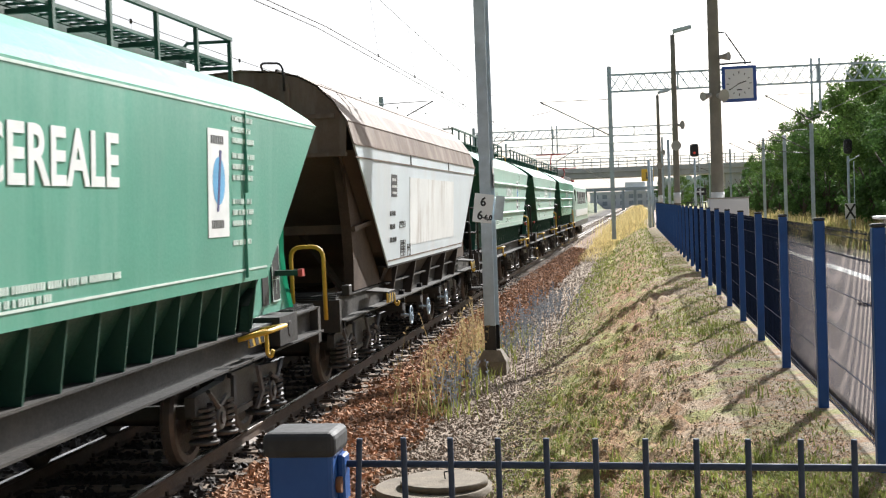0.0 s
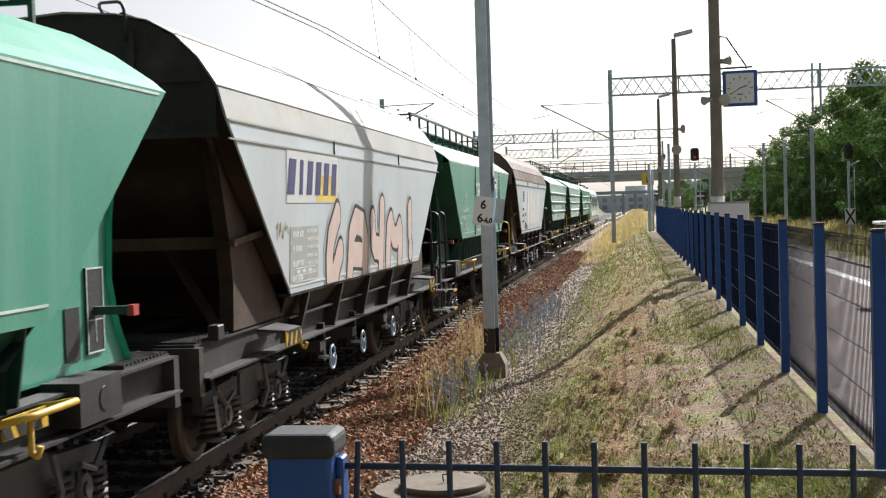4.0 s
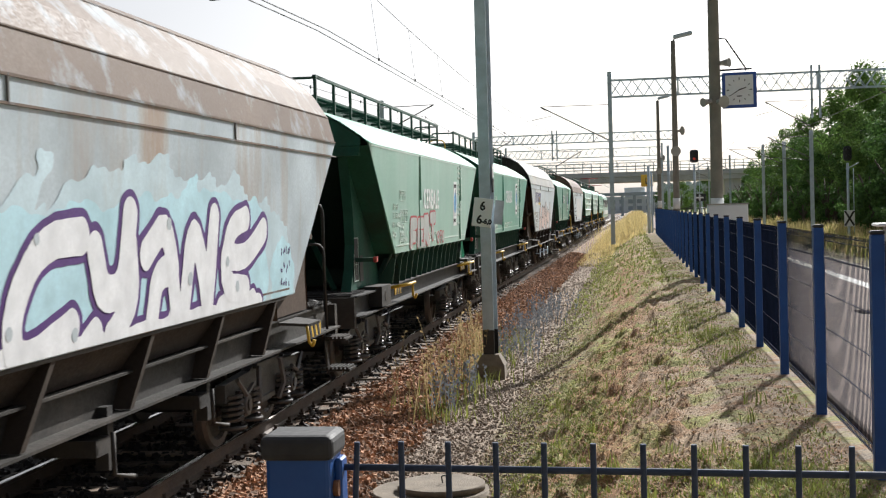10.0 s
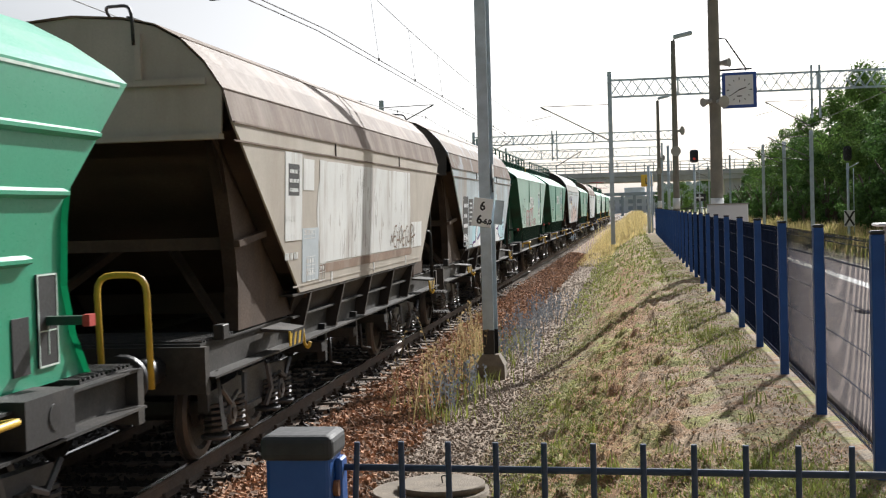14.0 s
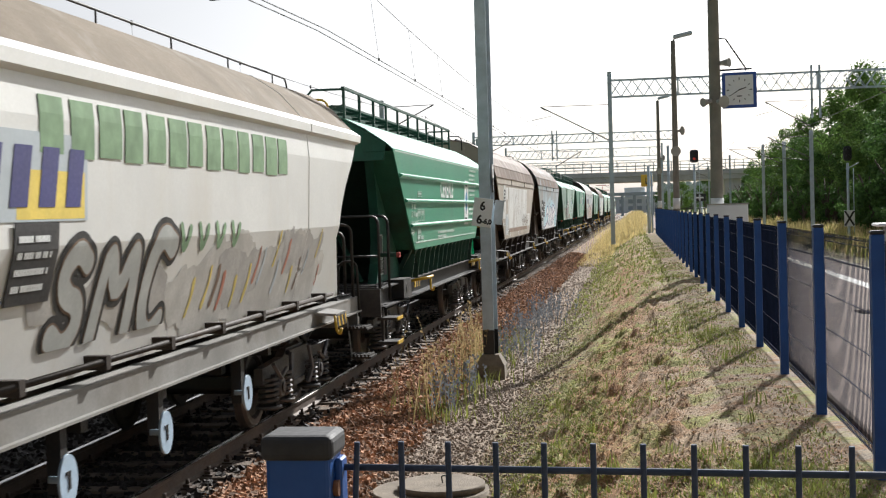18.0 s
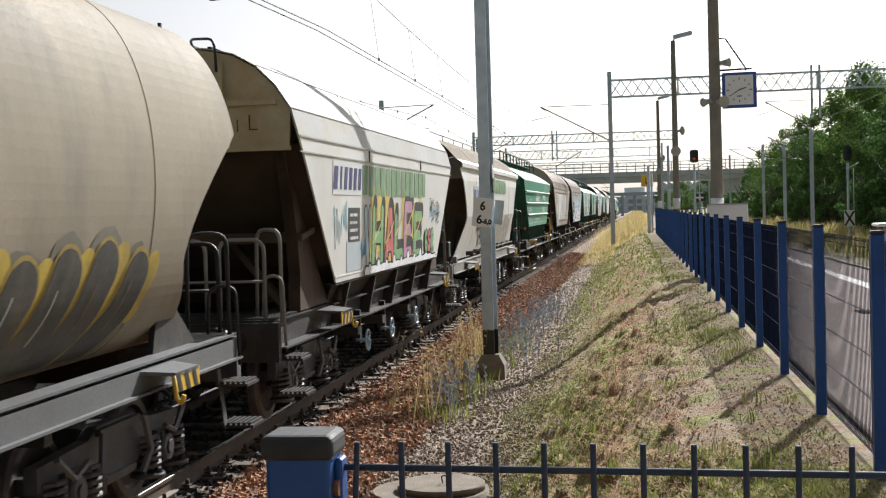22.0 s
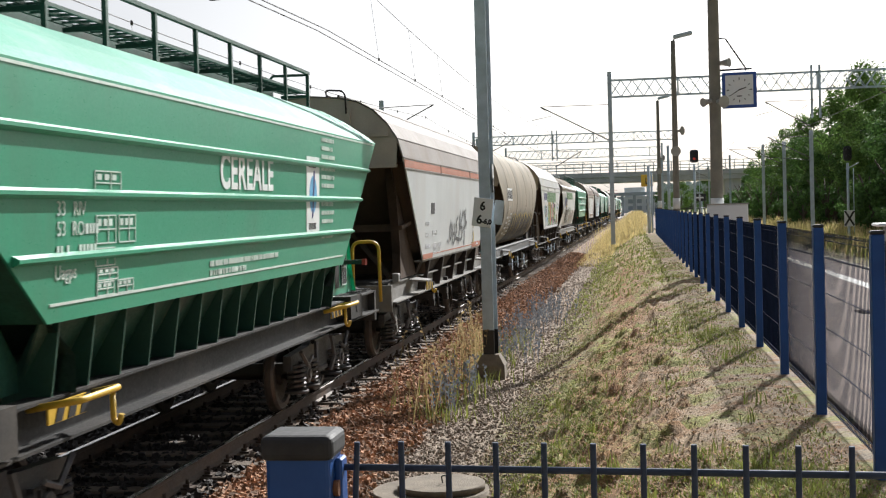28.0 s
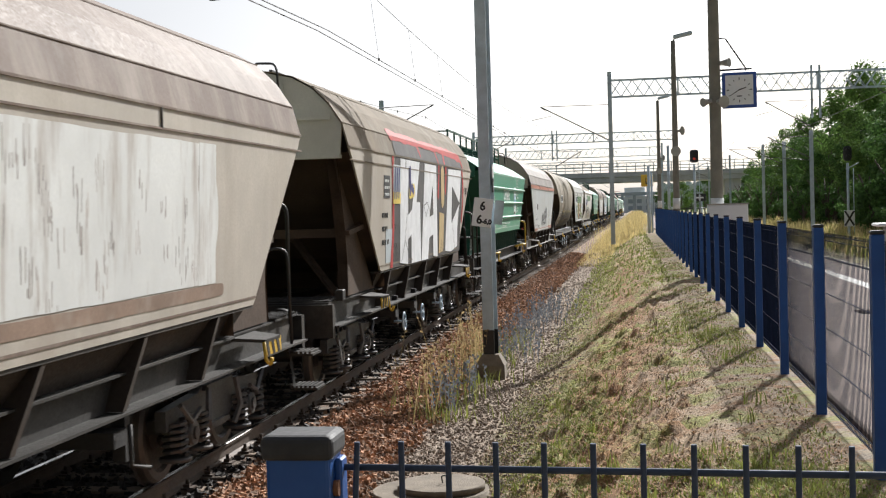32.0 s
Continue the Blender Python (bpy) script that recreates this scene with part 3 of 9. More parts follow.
def blades(name, mat_, label, count, pick, h, w, seed, lean=0.5, flat=0.0, bits=1):
    """Grass in one mesh: narrow bent blades of two faces."""
    rnd = np.random.RandomState(seed)
    V, F, k = [], [], 0
    for _ in range(count):
        x0, y0, hh = pick(rnd)
        for _b in range(bits):
            x, y = x0 + rnd.normal(0, 0.05) * (bits > 1), y0 + rnd.normal(0, 0.05) * (bits > 1)
            z = ground_z(x, y) - 0.01
            a = rnd.uniform(0, math.tau)
            L = h * hh * rnd.uniform(0.5, 1.3)
            ln = L * rnd.uniform(0.1, lean)
            dx, dy = math.cos(a), math.sin(a)
            sx, sy = -dy * w * 0.5, dx * w * 0.5
            up = L * (1 - flat)
            V += [(x - sx, y - sy, z), (x + sx, y + sy, z), (x + dx * ln * 0.35 + sx * 0.8, y + dy * ln * 0.35 + sy * 0.8, z + up * 0.6),
                  (x + dx * ln * 0.35 - sx * 0.8, y + dy * ln * 0.35 - sy * 0.8, z + up * 0.6), (x + dx * ln, y + dy * ln, z + up * 0.95)]
            F += [(k, k + 1, k + 2, k + 3), (k + 3, k + 2, k + 4)]
            k += 5
    return tagged(new(name, raw_mesh(name, V, F, mat_)), label, "grass", kind="stuff")


def patchy(x, y, s=0.7):
    return noise.noise((x * s, y * s * 0.7, 8.0))


def on_bank(lo, hi, cut, ymax=60.0, yl=6.5):
    def pick(r):
        for _ in range(12):
            y = near_y(r, yl, ymax)
            x = r.uniform(lo, hi)
            if patchy(x, y) + r.normal(0, 0.15) > cut:
                break
        return x, y, 1.0
    return pick


def clod(r):
    x, y, h = on_bank(-1.7, 1.35, 0.13)(r)
    return x, y, 0.5 + 0.9 * r.uniform() ** 2


blades("bank_grass", M_GRASS, "patchy short green grass on the bank", 26000, clod, 0.05, 0.011, 11, 1.2)
blades("bank_straw", M_DRYGRASS, "thin dry straw on the bank", 15000, on_bank(-1.7, 1.46, -0.3), 0.055, 0.008, 12, 1.6, 0.5)
blades("straw_litter", M_STRAW, "dead brown stalks lying on the ground", 46000, on_bank(-1.7, 1.46, -0.5), 0.085, 0.011, 13, 1.6, 0.75)
blades("bank_moss", M_MOSS, "short mossy green growth along the foot of the bank", 22000, on_bank(-1.65, -0.35, -0.12, 75.0), 0.030, 0.014, 15, 1.3)
blades("fence_tufts", M_GRASS, "thin green and yellow tufts along the fence", 7000, on_bank(0.3, 1.42, 0.05), 0.05, 0.011, 16, 1.2)
blades("fence_litter", M_STRAW, "brown dead growth along the fence", 9000, on_bank(0.2, 1.44, -0.2), 0.06, 0.010, 17, 1.5, 0.6)
blades("far_bank_grass", M_GRASS, "yellow-green grass on the distant bank", 9000, lambda q: (q.uniform(-1.7, 0.9), q.uniform(30, 125), 0.4 + q.uniform()), 0.09, 0.035, 14, 0.9)


# ---- platform, fences, masts ----
M_KERB = material("earth_stained_concrete", (0.19, 0.155, 0.115), 0.9, vary=0.3, scale=5, fine=50, bump=0.3)


def build_platform():
    pf = thing("platform", "low station platform with grey paving and white edge line", "platform", kind="structure")
    bm = bevel_box(1.66, 5.5, -30, 175, -0.5, 0.72, 0.02)
    part("platform_slab", bm, M_ASPHALT, pf)
    bm = bmesh.new()
    quad_box(bm, 4.38, 4.62, -30, 175, 0.721, 0.726)
    part("edge_line", bm, M_SIGNWHITE, pf, "worn white painted safety line")
    bm = bmesh.new()
    quad_box(bm, 1.515, 1.60, 4, 81, 0.4, 0.668)
    part("kerb", bm, M_KERB, pf, "concrete kerb under the blue fence")


build_platform()

FENCE_X, FENCE_Y0, FENCE_STEP, FENCE_N = 1.48, 5.70, 2.52, 30


def build_mesh_fence():
    fence = thing("mesh_fence", "blue post fence with dark welded wire mesh panels", "fence")
    pm = bevel_box(-0.04, 0.04, -0.04, 0.04, -0.1, 1.5, 0.006)
    post = finish(pm, "post", M_FENCEBLUE)
    cap = finish(bevel_box(-0.043, 0.043, -0.043, 0.043, 1.5, 1.525, 0.008), "post_cap", M_RUBBER)
    def panel(step, name):
        bm = bmesh.new()
        n = int(FENCE_STEP / step)
        for i in range(n + 1):
            y = i * FENCE_STEP / n
            if 0.03 < y < FENCE_STEP - 0.03:
                quad_box(bm, 0.0375, 0.0425, y - 0.0016, y + 0.0016, 0.06, 1.46)
        for z in (0.08, 0.12, 0.42, 0.70, 0.98, 1.26, 1.40, 1.44):
            quad_box(bm, 0.034, 0.042, 0.0, FENCE_STEP, z - 0.0022, z + 0.0022)
        return finish(bm, name, M_FENCEDARK)
    mesh = panel(0.05, "mesh_panel")
    for i in range(FENCE_N):
        y = FENCE_Y0 + i * FENCE_STEP
        z = 0.68
        o = part("post", post, None, fence)
        o.location = (FENCE_X, y, z)
        c = part("post_cap", cap, None, o)
        if i < FENCE_N - 1:
            o = part("mesh_panel", mesh, None, fence)
            o.location = (FENCE_X, y, z)


build_mesh_fence()


def build_low_fence():
    """Low barrier close to the camera: a capped post and a row of bars on one rail."""
    Y = 3.5
    low = thing("low_barrier", "low blue-grey steel barrier with upright bars", "barrier")
    bm = bmesh.new()
    ring_tube(bm, [(-0.83, Y, 1.70), (0.98, Y - 0.14, 1.70)], 0.0095, 10)
    part("top_rail", bm, M_BLUEGREYBAR, low)
    bm = bmesh.new()
    ring_tube(bm, [(-0.83, Y, 0.9), (0.98, Y - 0.14, 0.9)], 0.0095, 10)
    part("bottom_rail", bm, M_BLUEGREYBAR, low)
    bar = bmesh.new()
    ring_tube(bar, [(0, 0, 0.82), (0, 0, 1.768), (0, 0, 1.776)], 0.0082, 10)
    bar = finish(bar, "bar", M_BLUEGREYBAR)
    for i in range(14):
        x = -0.765 + i * 0.1303
        o = part("bar", bar, None, low)
        o.location = (x, Y - (x + 0.83) / 1.81 * 0.14 - 0.016, 0)
        if i == 0:
            o.rotation_euler = (0, 0.06, 0)
            o.location.x -= 0.1
    post = part("post", bevel_box(-0.998, -0.82, Y - 0.10, Y + 0.05, 0.3, 1.752, 0.012, 2), M_FENCEBLUE, low, "square blue post")
    part("cap", bevel_box(-1.01, -0.808, Y - 0.115, Y + 0.065, 1.735, 1.805, 0.02, 3), M_RUBBER, post, "black rubber post cap")
    part("bracket", bevel_box(-0.822, -0.80, Y - 0.04, Y + 0.03, 1.6, 1.73, 0.006), M_FENCEBLUE, post)
    bm = bmesh.new()
    disc(bm, (-0.825, Y - 0.05, 1.652), (1, 0, 0), 0.022, 0.02, 12)
    part("bolt", bm, M_RUST, post, "rusty bolt")


M_RUST = material("rusty_bolt_iron", (0.22, 0.09, 0.04), 0.8, vary=0.4, scale=20)
build_low_fence()


def text_mesh(name, body, size, material_, depth=0.0, bold=0.0, spacing=1.0, shear=0.0):
    c = bpy.data.curves.new(name, "FONT")
    c.body, c.size, c.extrude, c.offset, c.space_character, c.shear = body, size, depth, bold, spacing, shear
    c.align_x, c.align_y, c.resolution_u = "CENTER", "CENTER", 3
    tmp = bpy.data.objects.new(name, c)
    me = bpy.data.meshes.new_from_object(tmp)
    bpy.data.objects.remove(tmp)
    bpy.data.curves.remove(c)
    me.name = name
    me.materials.clear()
    me.materials.append(material_)
    return me


def h_beam(bm, x, y, z0, z1, w=0.2, d=0.2, t=0.016, turn=0.0):
    """One rolled H section, its flanges across the line."""
    a, b = w / 2, d / 2
    sec = [(-a, -b), (a, -b), (a, -b + t), (t / 2, -b + t), (t / 2, b - t), (a, b - t), (a, b), (-a, b), (-a, b - t), (-t / 2, b - t), (-t / 2, -b + t), (-a, -b + t)]
    c, s = math.cos(radians(turn)), math.sin(radians(turn))
    plate(bm, [(x + p * c - q * s, y + p * s + q * c, z0) for p, q in sec], (0, 0, 1), z1 - z0)


MAST = (-2.34, 21.3)


def build_mast():
    x, y = MAST
    m = thing("catenary_mast", "grey steel catenary mast on a concrete foot beside the track", "mast")
    bm = bmesh.new()
    h_beam(bm, x, y, 0.42, 9.8, 0.19, 0.20, turn=-14)
    part("column", bm, M_GALV, m)
    bm = bmesh.new()
    h_beam(bm, x, y, -0.05, 0.42, 0.196, 0.206, turn=-14)
    part("column_foot", bm, M_BLACK, m, "black-painted lower end")
    bm = bmesh.new()
    lo = [bm.verts.new((x + a * 0.24, y + b * 0.24, -0.62)) for a, b in ((-1, -1), (1, -1), (1, 1), (-1, 1))]
    md = [bm.verts.new((x + a * 0.24, y + b * 0.24, -0.16)) for a, b in ((-1, -1), (1, -1), (1, 1), (-1, 1))]
    up = [bm.verts.new((x + a * 0.14, y + b * 0.14, 0.02)) for a, b in ((-1, -1), (1, -1), (1, 1), (-1, 1))]
    for A, B in ((lo, md), (md, up)):
        for k in range(4):
            bm.faces.new((A[k], A[(k + 1) % 4], B[(k + 1) % 4], B[k]))
    bm.faces.new(up)
    part("foundation", bm, M_KERB, m, "weathered concrete foot")
    for z, mt in ((2.92, M_SIGNWHITE), (2.68, M_BLACK)):
        bm = bmesh.new()
        quad_box(bm, x + 0.103, x + 0.115, y - 0.1, y + 0.1, z, z + 0.22)
        part("band", bm, mt, m)
    # cantilever over the line, mostly above the view
    cx = line_x(y)
    bm = bmesh.new()
    ring_tube(bm, [(x - 0.1, y, 6.35), (cx + 0.2, y, 6.75)], 0.03, 8)
    ring_tube(bm, [(x - 0.1, y, 7.6), (cx + 0.1, y, 6.85)], 0.022, 8)
    part("bracket_arm", bm, M_GALV, m)
    bm = bmesh.new()
    ring_tube(bm, [(x - 0.95, y, 6.42), (cx - 2.1, y, 6.34)], 0.024, 8)
    ring_tube(bm, round_path([(cx - 1.95, y, 6.32), (cx - 1.9, y, 6.07), (cx - 0.95, y, 6.13), (cx - 0.85, y, 6.03)], 0.08), 0.02, 6)
    part("steady_arm", bm, M_WIRE, m)
    bm = bmesh.new()
    for i in range(5):
        disc(bm, (x - 0.22 - i * 0.12, y, 5.985 + i * 0.063), (-0.88, 0, 0.47), 0.055, 0.035, 10)
    ring_tube(bm, [(x - 0.1, y, 5.92), (x - 1.5, y, 6.66)], 0.024, 6)
    part("insulator", bm, M_WIRE, m, "brown ribbed insulator")
    # kilometre plate
    plate_ = part("plate", bevel_box(-0.20, 0.13, -0.006, 0.006, -0.235, 0.235, 0.004), M_SIGNWHITE, m, "white number plate with black figures")
    plate_.location, plate_.rotation_euler = (x - 0.03, y - 0.13, 2.35), (0, radians(8), radians(-12))
    for s, size, px, pz in (("6", 0.20, -0.04, 0.10), ("6", 0.20, -0.075, -0.125), ("-6,0", 0.11, 0.055, -0.145)):
        o = part("figure", text_mesh("figure", s, size, M_BLACK, 0.002, 0.006), None, plate_)
        o.location, o.rotation_euler = (px, -0.009, pz), (radians(90), 0, 0)
    back = part("back_plate", bevel_box(0.0, 0.16, -0.004, 0.004, -0.2, 0.2, 0.003), M_GALV, m, "grey side plate")
    back.location, back.rotation_euler = (x + 0.12, y - 0.06, 2.36), (0, radians(8), radians(25))


build_mast()


def pole(bm, x, y, z0, z1, r0, r1, n=14):
    ring_tube(bm, [(x, y, z0 + (z1 - z0) * k / 6) for k in range(7)], r0, n, True, r1)


M_HORN = material("grey_horn_paint", (0.36, 0.35, 0.32), 0.6, vary=0.2)


def horn(parent, x, y, z, d, r=0.11):
    bm = bmesh.new()
    d = Vector(d).normalized()
    c = Vector((x, y, z))
    disc(bm, c, d, 0.05, 0.14, 14, 0.07)
    disc(bm, c + d * 0.14, d, 0.07, 0.12, 16, r)
    disc(bm, c + d * 0.12, d, 0.03, 0.11, 10, 0.03)
    part("loudspeaker", bm, M_HORN, parent, "grey horn loudspeaker")


M_CLOCKBLUE = material("blue_clock_case", (0.03, 0.085, 0.34), 0.45, vary=0.15, scale=5)


def build_clock_mast():
    x, y = 2.07, 32.0
    m = thing("clock_mast", "tall brown concrete mast with station clock", "mast")
    bm = bmesh.new()
    pole(bm, x, y, 0.7, 11.5, 0.155, 0.115)
    part("shaft", bm, M_POLE, m)
    bm = bmesh.new()
    ring_tube(bm, [(x, y, 2.26), (x, y, 2.52)], 0.158, 16)
    part("white_band", bm, M_SIGNWHITE, m)
    cx, cz = 2.65, 5.09
    turn = radians(-6)
    ck = part("clock", bevel_box(-0.405, 0.405, -0.1, 0.1, -0.425, 0.425, 0.02, 2), M_CLOCKBLUE, m, "square clock in a blue case")
    ck.location, ck.rotation_euler = (cx, y, cz), (0, 0, turn)
    part("clock_face", bevel_box(-0.325, 0.325, -0.108, -0.098, -0.355, 0.355, 0.004), M_SIGNWHITE, ck, "white dial")
    for k in range(12):
        a = math.tau * k / 12
        hm = bmesh.new()
        quad_box(hm, -0.010, 0.010, -0.113, -0.109, 0.235, 0.28 if k % 3 else 0.295, Matrix.Rotation(a, 4, "Y"))
        part("hour_mark", hm, M_BLACK, ck)
    for nm, ang, ln, wd in (("hour_hand", 72, 0.17, 0.022), ("minute_hand", 238, 0.26, 0.016)):
        hb = bmesh.new()
        quad_box(hb, -wd / 2, wd / 2, -0.120, -0.115, -0.04, ln, Matrix.Rotation(radians(ang), 4, "Y"))
        part(nm, hb, M_BLACK, ck)
    lb = bmesh.new()
    quad_box(lb, -0.06, 0.06, -0.113, -0.110, -0.16, -0.135)
    part("maker_bar", lb, M_BLACK, ck)
    bm = bmesh.new()
    ring_tube(bm, [(x + 0.1, y, 6.35), (x + 0.28, y, 6.33), (cx + 0.15, y, 5.62), (cx + 0.15, y, 5.55)], 0.02, 6)
    ring_tube(bm, [(x + 0.1, y, 5.58), (cx + 0.3, y, 5.60)], 0.024, 6)
    part("bracket", bm, M_IRON, m)
    horn(m, x + 0.12, y - 0.02, 5.75, (1, -0.6, 0))
    horn(m, x + 0.05, y - 0.2, 4.82, (0.6, -1, -0.1), 0.15)
    horn(m, x - 0.1, y - 0.12, 4.85, (-0.9, -0.7, -0.2))
    box_ = thing("concrete_box", "white painted concrete cabinet beside the clock mast", "cabinet")
    part("body", bevel_box(1.80, 2.72, y - 0.9, y - 0.3, 0.7, 2.36, 0.02), M_SIGNWHITE, box_)
    part("lid", bevel_box(1.78, 2.74, y - 0.92, y - 0.28, 2.36, 2.385, 0.008), M_CONCRETE, box_)


build_clock_mast()


def build_lamp(y):
    x = 2.0
    m = thing("platform_lamp", "brown concrete lamp post with grey lamp head", "street lamp", "platform lamps")
    bm = bmesh.new()
    pole(bm, x, y, 0.7, 9.55, 0.155, 0.10)
    part("shaft", bm, M_POLE, m)
    bm = bmesh.new()
    ring_tube(bm, [(x, y, 2.2), (x, y, 2.66)], 0.158, 14)
    part("white_band", bm, M_SIGNWHITE, m)
    bm = bmesh.new()
    ring_tube(bm, [(x, y, 9.5), (x + 0.08, y, 9.68), (x + 0.5, y, 9.78)], 0.035, 8)
    part("arm", bm, M_GALV, m)
    hd = part("lamp_head", bevel_box(-0.42, 0.42, -0.16, 0.16, -0.09, 0.09, 0.05, 2), M_GALV, m)
    hd.location, hd.rotation_euler = (x + 0.42, y, 9.78), (0, radians(-12), 0)
    horn(m, x + 0.1, y - 0.05, 5.6, (1, -0.7, 0), 0.2)
    horn(m, x - 0.02, y - 0.2, 4.7, (0.1, -1, 0), 0.22)


for ly in (58.0, 91.0):
    build_lamp(ly)


def lattice(bm, p, q, depth, n, r=0.055, t=0.024):
    """A flat lattice girder from p to q, hanging down by depth, doubled in y."""
    p, q = Vector(p), Vector(q)
    for dy in (-0.22, 0.22):
        o = Vector((0, dy, 0))
        dn = Vector((0, 0, -depth))
        ring_tube(bm, [p + o, q + o], r, 4)
        ring_tube(bm, [p + o + dn, q + o + dn], r, 4)
        for i in range(n):
            a, b = p.lerp(q, i / n), p.lerp(q, (i + 1) / n)
            mdl = (a + b) / 2
            ring_tube(bm, [a + o + dn, b + o], t, 4, False)
            ring_tube(bm, [a + o, b + o + dn], t, 4, False)
            if i % 6 == 0:
                ring_tube(bm, [a + o, a + o + dn], r, 4, False)


def build_gantry(y, xl, xr, ztop, depth, n, zl, zr, drop=(), cant=()):
    g = thing("catenary_gantry", "grey steel catenary gantry with lattice beam", "gantry", "catenary gantries")
    for x, z in ((xl, zl), (xr, zr)):
        bm = bmesh.new()
        h_beam(bm, x, y, z, ztop + 0.5, 0.24, 0.24, 0.02)
        part("post", bm, M_GALV, g)
    bm = bmesh.new()
    lattice(bm, (xl, y, ztop), (xr, y, ztop), depth, n)
    part("beam", bm, M_GALV, g)
    for x in drop:
        bm = bmesh.new()
        for dx in (-0.22, 0.22):
            quad_box(bm, x + dx - 0.06, x + dx + 0.06, y - 0.06, y + 0.06, ztop - depth - 1.6, ztop + 0.4)
        part("drop_post", bm, M_GALV, g)
    for x0, z0, x1, z1 in cant:
        bm = bmesh.new()
        ring_tube(bm, [(x0, y, z0), (x1, y, z1)], 0.035, 6)
        ring_tube(bm, [(x0, y, z1 - 0.0), (x1, y, z1)], 0.02, 6)
        ring_tube(bm, [(x1, y, z1), (x1 + 0.15 * (x0 - x1), y, z1 - 0.55), (x1 - 0.5, y, z1 - 0.75)], 0.02, 6)
        part("cantilever", bm, M_WIRE, g)
    return g


build_gantry(75.0, -1.03, 22.0, 9.55, 0.95, 36, 0.2, -0.1, drop=(10.37,), cant=((-1.0, 6.1, -5.0, 8.2), (10.3, 6.4, 7.6, 8.0)))
build_gantry(122.0, -14.5, 4.2, 9.2, 0.8, 30, -0.4, 0.7, drop=(-6.9,), cant=((-6.9, 6.2, -4.4, 7.6),))
build_gantry(172.0, -16.2, 4.2, 9.95, 1.1, 26, -0.4, 0.7, cant=())
build_gantry(210.0, -18.0, 5.0, 9.6, 1.0, 26, -0.4, 0.7, cant=())


# ---- the grain train ----
def bogie_meshes():
    """Meshes of one cast bogie, shared by all wagons."""
    out = {}
    for side in (-1, 1):
        x = side * 1.0
        bm = bmesh.new()
        outl = [(-1.38, 0.54), (-1.38, 0.72), (-0.52, 0.76), (-0.36, 0.84), (0.36, 0.84), (0.52, 0.76), (1.38, 0.72), (1.38, 0.54), (0.62, 0.54),
                (0.28, 0.36), (-0.28, 0.36), (-0.62, 0.54)]
        plate(bm, [(x - 0.05, y, z) for y, z in outl], (1, 0, 0), 0.10)
        quad_box(bm, x - 0.09, x + 0.09, -0.30, 0.30, 0.39, 0.44)
        quad_box(bm, x - 0.10, x + 0.10, -0.40, 0.40, 0.77, 0.82)
        out["side_frame", side] = finish(bm, "side_frame", M_BOGIE)
        for e in (-1, 1):
            bm = bmesh.new()
            y = e * 0.9
            quad_box(bm, x - 0.10, x + 0.10, y - 0.14, y + 0.14, 0.33, 0.62)
            disc(bm, (x + side * 0.06, y, 0.46), (side, 0, 0), 0.125, 0.09, 16, 0.11)
            disc(bm, (x + side * 0.15, y, 0.46), (side, 0, 0), 0.06, 0.02, 10)
            for q in (-0.07, 0.07):
                quad_box(bm, x + side * 0.10, x + side * 0.125, y + q - 0.015, y + q + 0.015, 0.36, 0.6)
            out["axle_box", side, e] = finish(bm, "axle_box", M_BOGIE)
            for q in (-1, 1):
                bm = bmesh.new()
                pts = [(x + side * 0.06 + 0.105 * math.cos(a * 0.785), y + q * 0.29 + 0.105 * math.sin(a * 0.785), 0.31 + a * 0.0072) for a in range(41)]
                ring_tube(bm, pts, 0.023, 5)
                disc(bm, (x + side * 0.06, y + q * 0.29, 0.26), (0, 0, 1), 0.145, 0.035, 12)
                out["spring", side, e, q] = finish(bm, "spring", M_BOGIE)
        for e in (-1, 1):
            bm = bmesh.new()
            ring_tube(bm, [(x + side * 0.12, e * 0.42, 0.80), (x + side * 0.14, e * 0.50, 0.52), (x + side * 0.10, e * 0.40, 0.34)], 0.030, 5)
            out["brake_lever", side, e] = finish(bm, "brake_lever", M_BRAKE)
            bm = bmesh.new()
            ring_tube(bm, [(x + side * 0.15, e * 1.28, 0.76), (x + side * 0.16, e * 1.02, 0.58), (x + side * 0.16, e * 0.78, 0.66)], 0.026, 5)
            out["brake_link", side, e] = finish(bm, "brake_link", M_BRAKE)
    bm = bmesh.new()
    quad_box(bm, -1.0, 1.0, -0.22, 0.22, 0.46, 0.80)
    disc(bm, (0, 0, 0.8), (0, 0, 1), 0.22, 0.12, 16)
    for y in (-1.2, 1.2):
        quad_box(bm, -1.0, 1.0, y - 0.05, y + 0.05, 0.5, 0.62)
    out["bolster"] = finish(bm, "bolster", M_IRON)
    bm = bmesh.new()
    disc(bm, (-1.02, 0, 0), (1, 0, 0), 0.075, 2.04, 12)
    out["axle"] = finish(bm, "axle", M_WHEEL)
    for side in (-1, 1):
        bm = bmesh.new()
        x = side * 0.752
        prof = [(-0.065, 0.43), (-0.065, 0.36), (-0.03, 0.33), (-0.012, 0.15), (-0.07, 0.12), (-0.07, 0.07), (0.07, 0.07), (0.07, 0.12), (0.012, 0.15),
                (0.03, 0.33), (0.065, 0.36), (0.065, 0.45), (0.045, 0.485), (0.03, 0.46), (-0.03, 0.455)]
        n = 28
        rings = []
        for k in range(n):
            a = k * math.tau / n
            rings.append([bm.verts.new((x - side * p, r * math.cos(a), r * math.sin(a))) for p, r in prof])
        for k in range(n):
            A, B = rings[k], rings[(k + 1) % n]
            for i in range(len(prof)):
                j = (i + 1) % len(prof)
                f = bm.faces.new((A[i], A[j], B[j], B[i]))
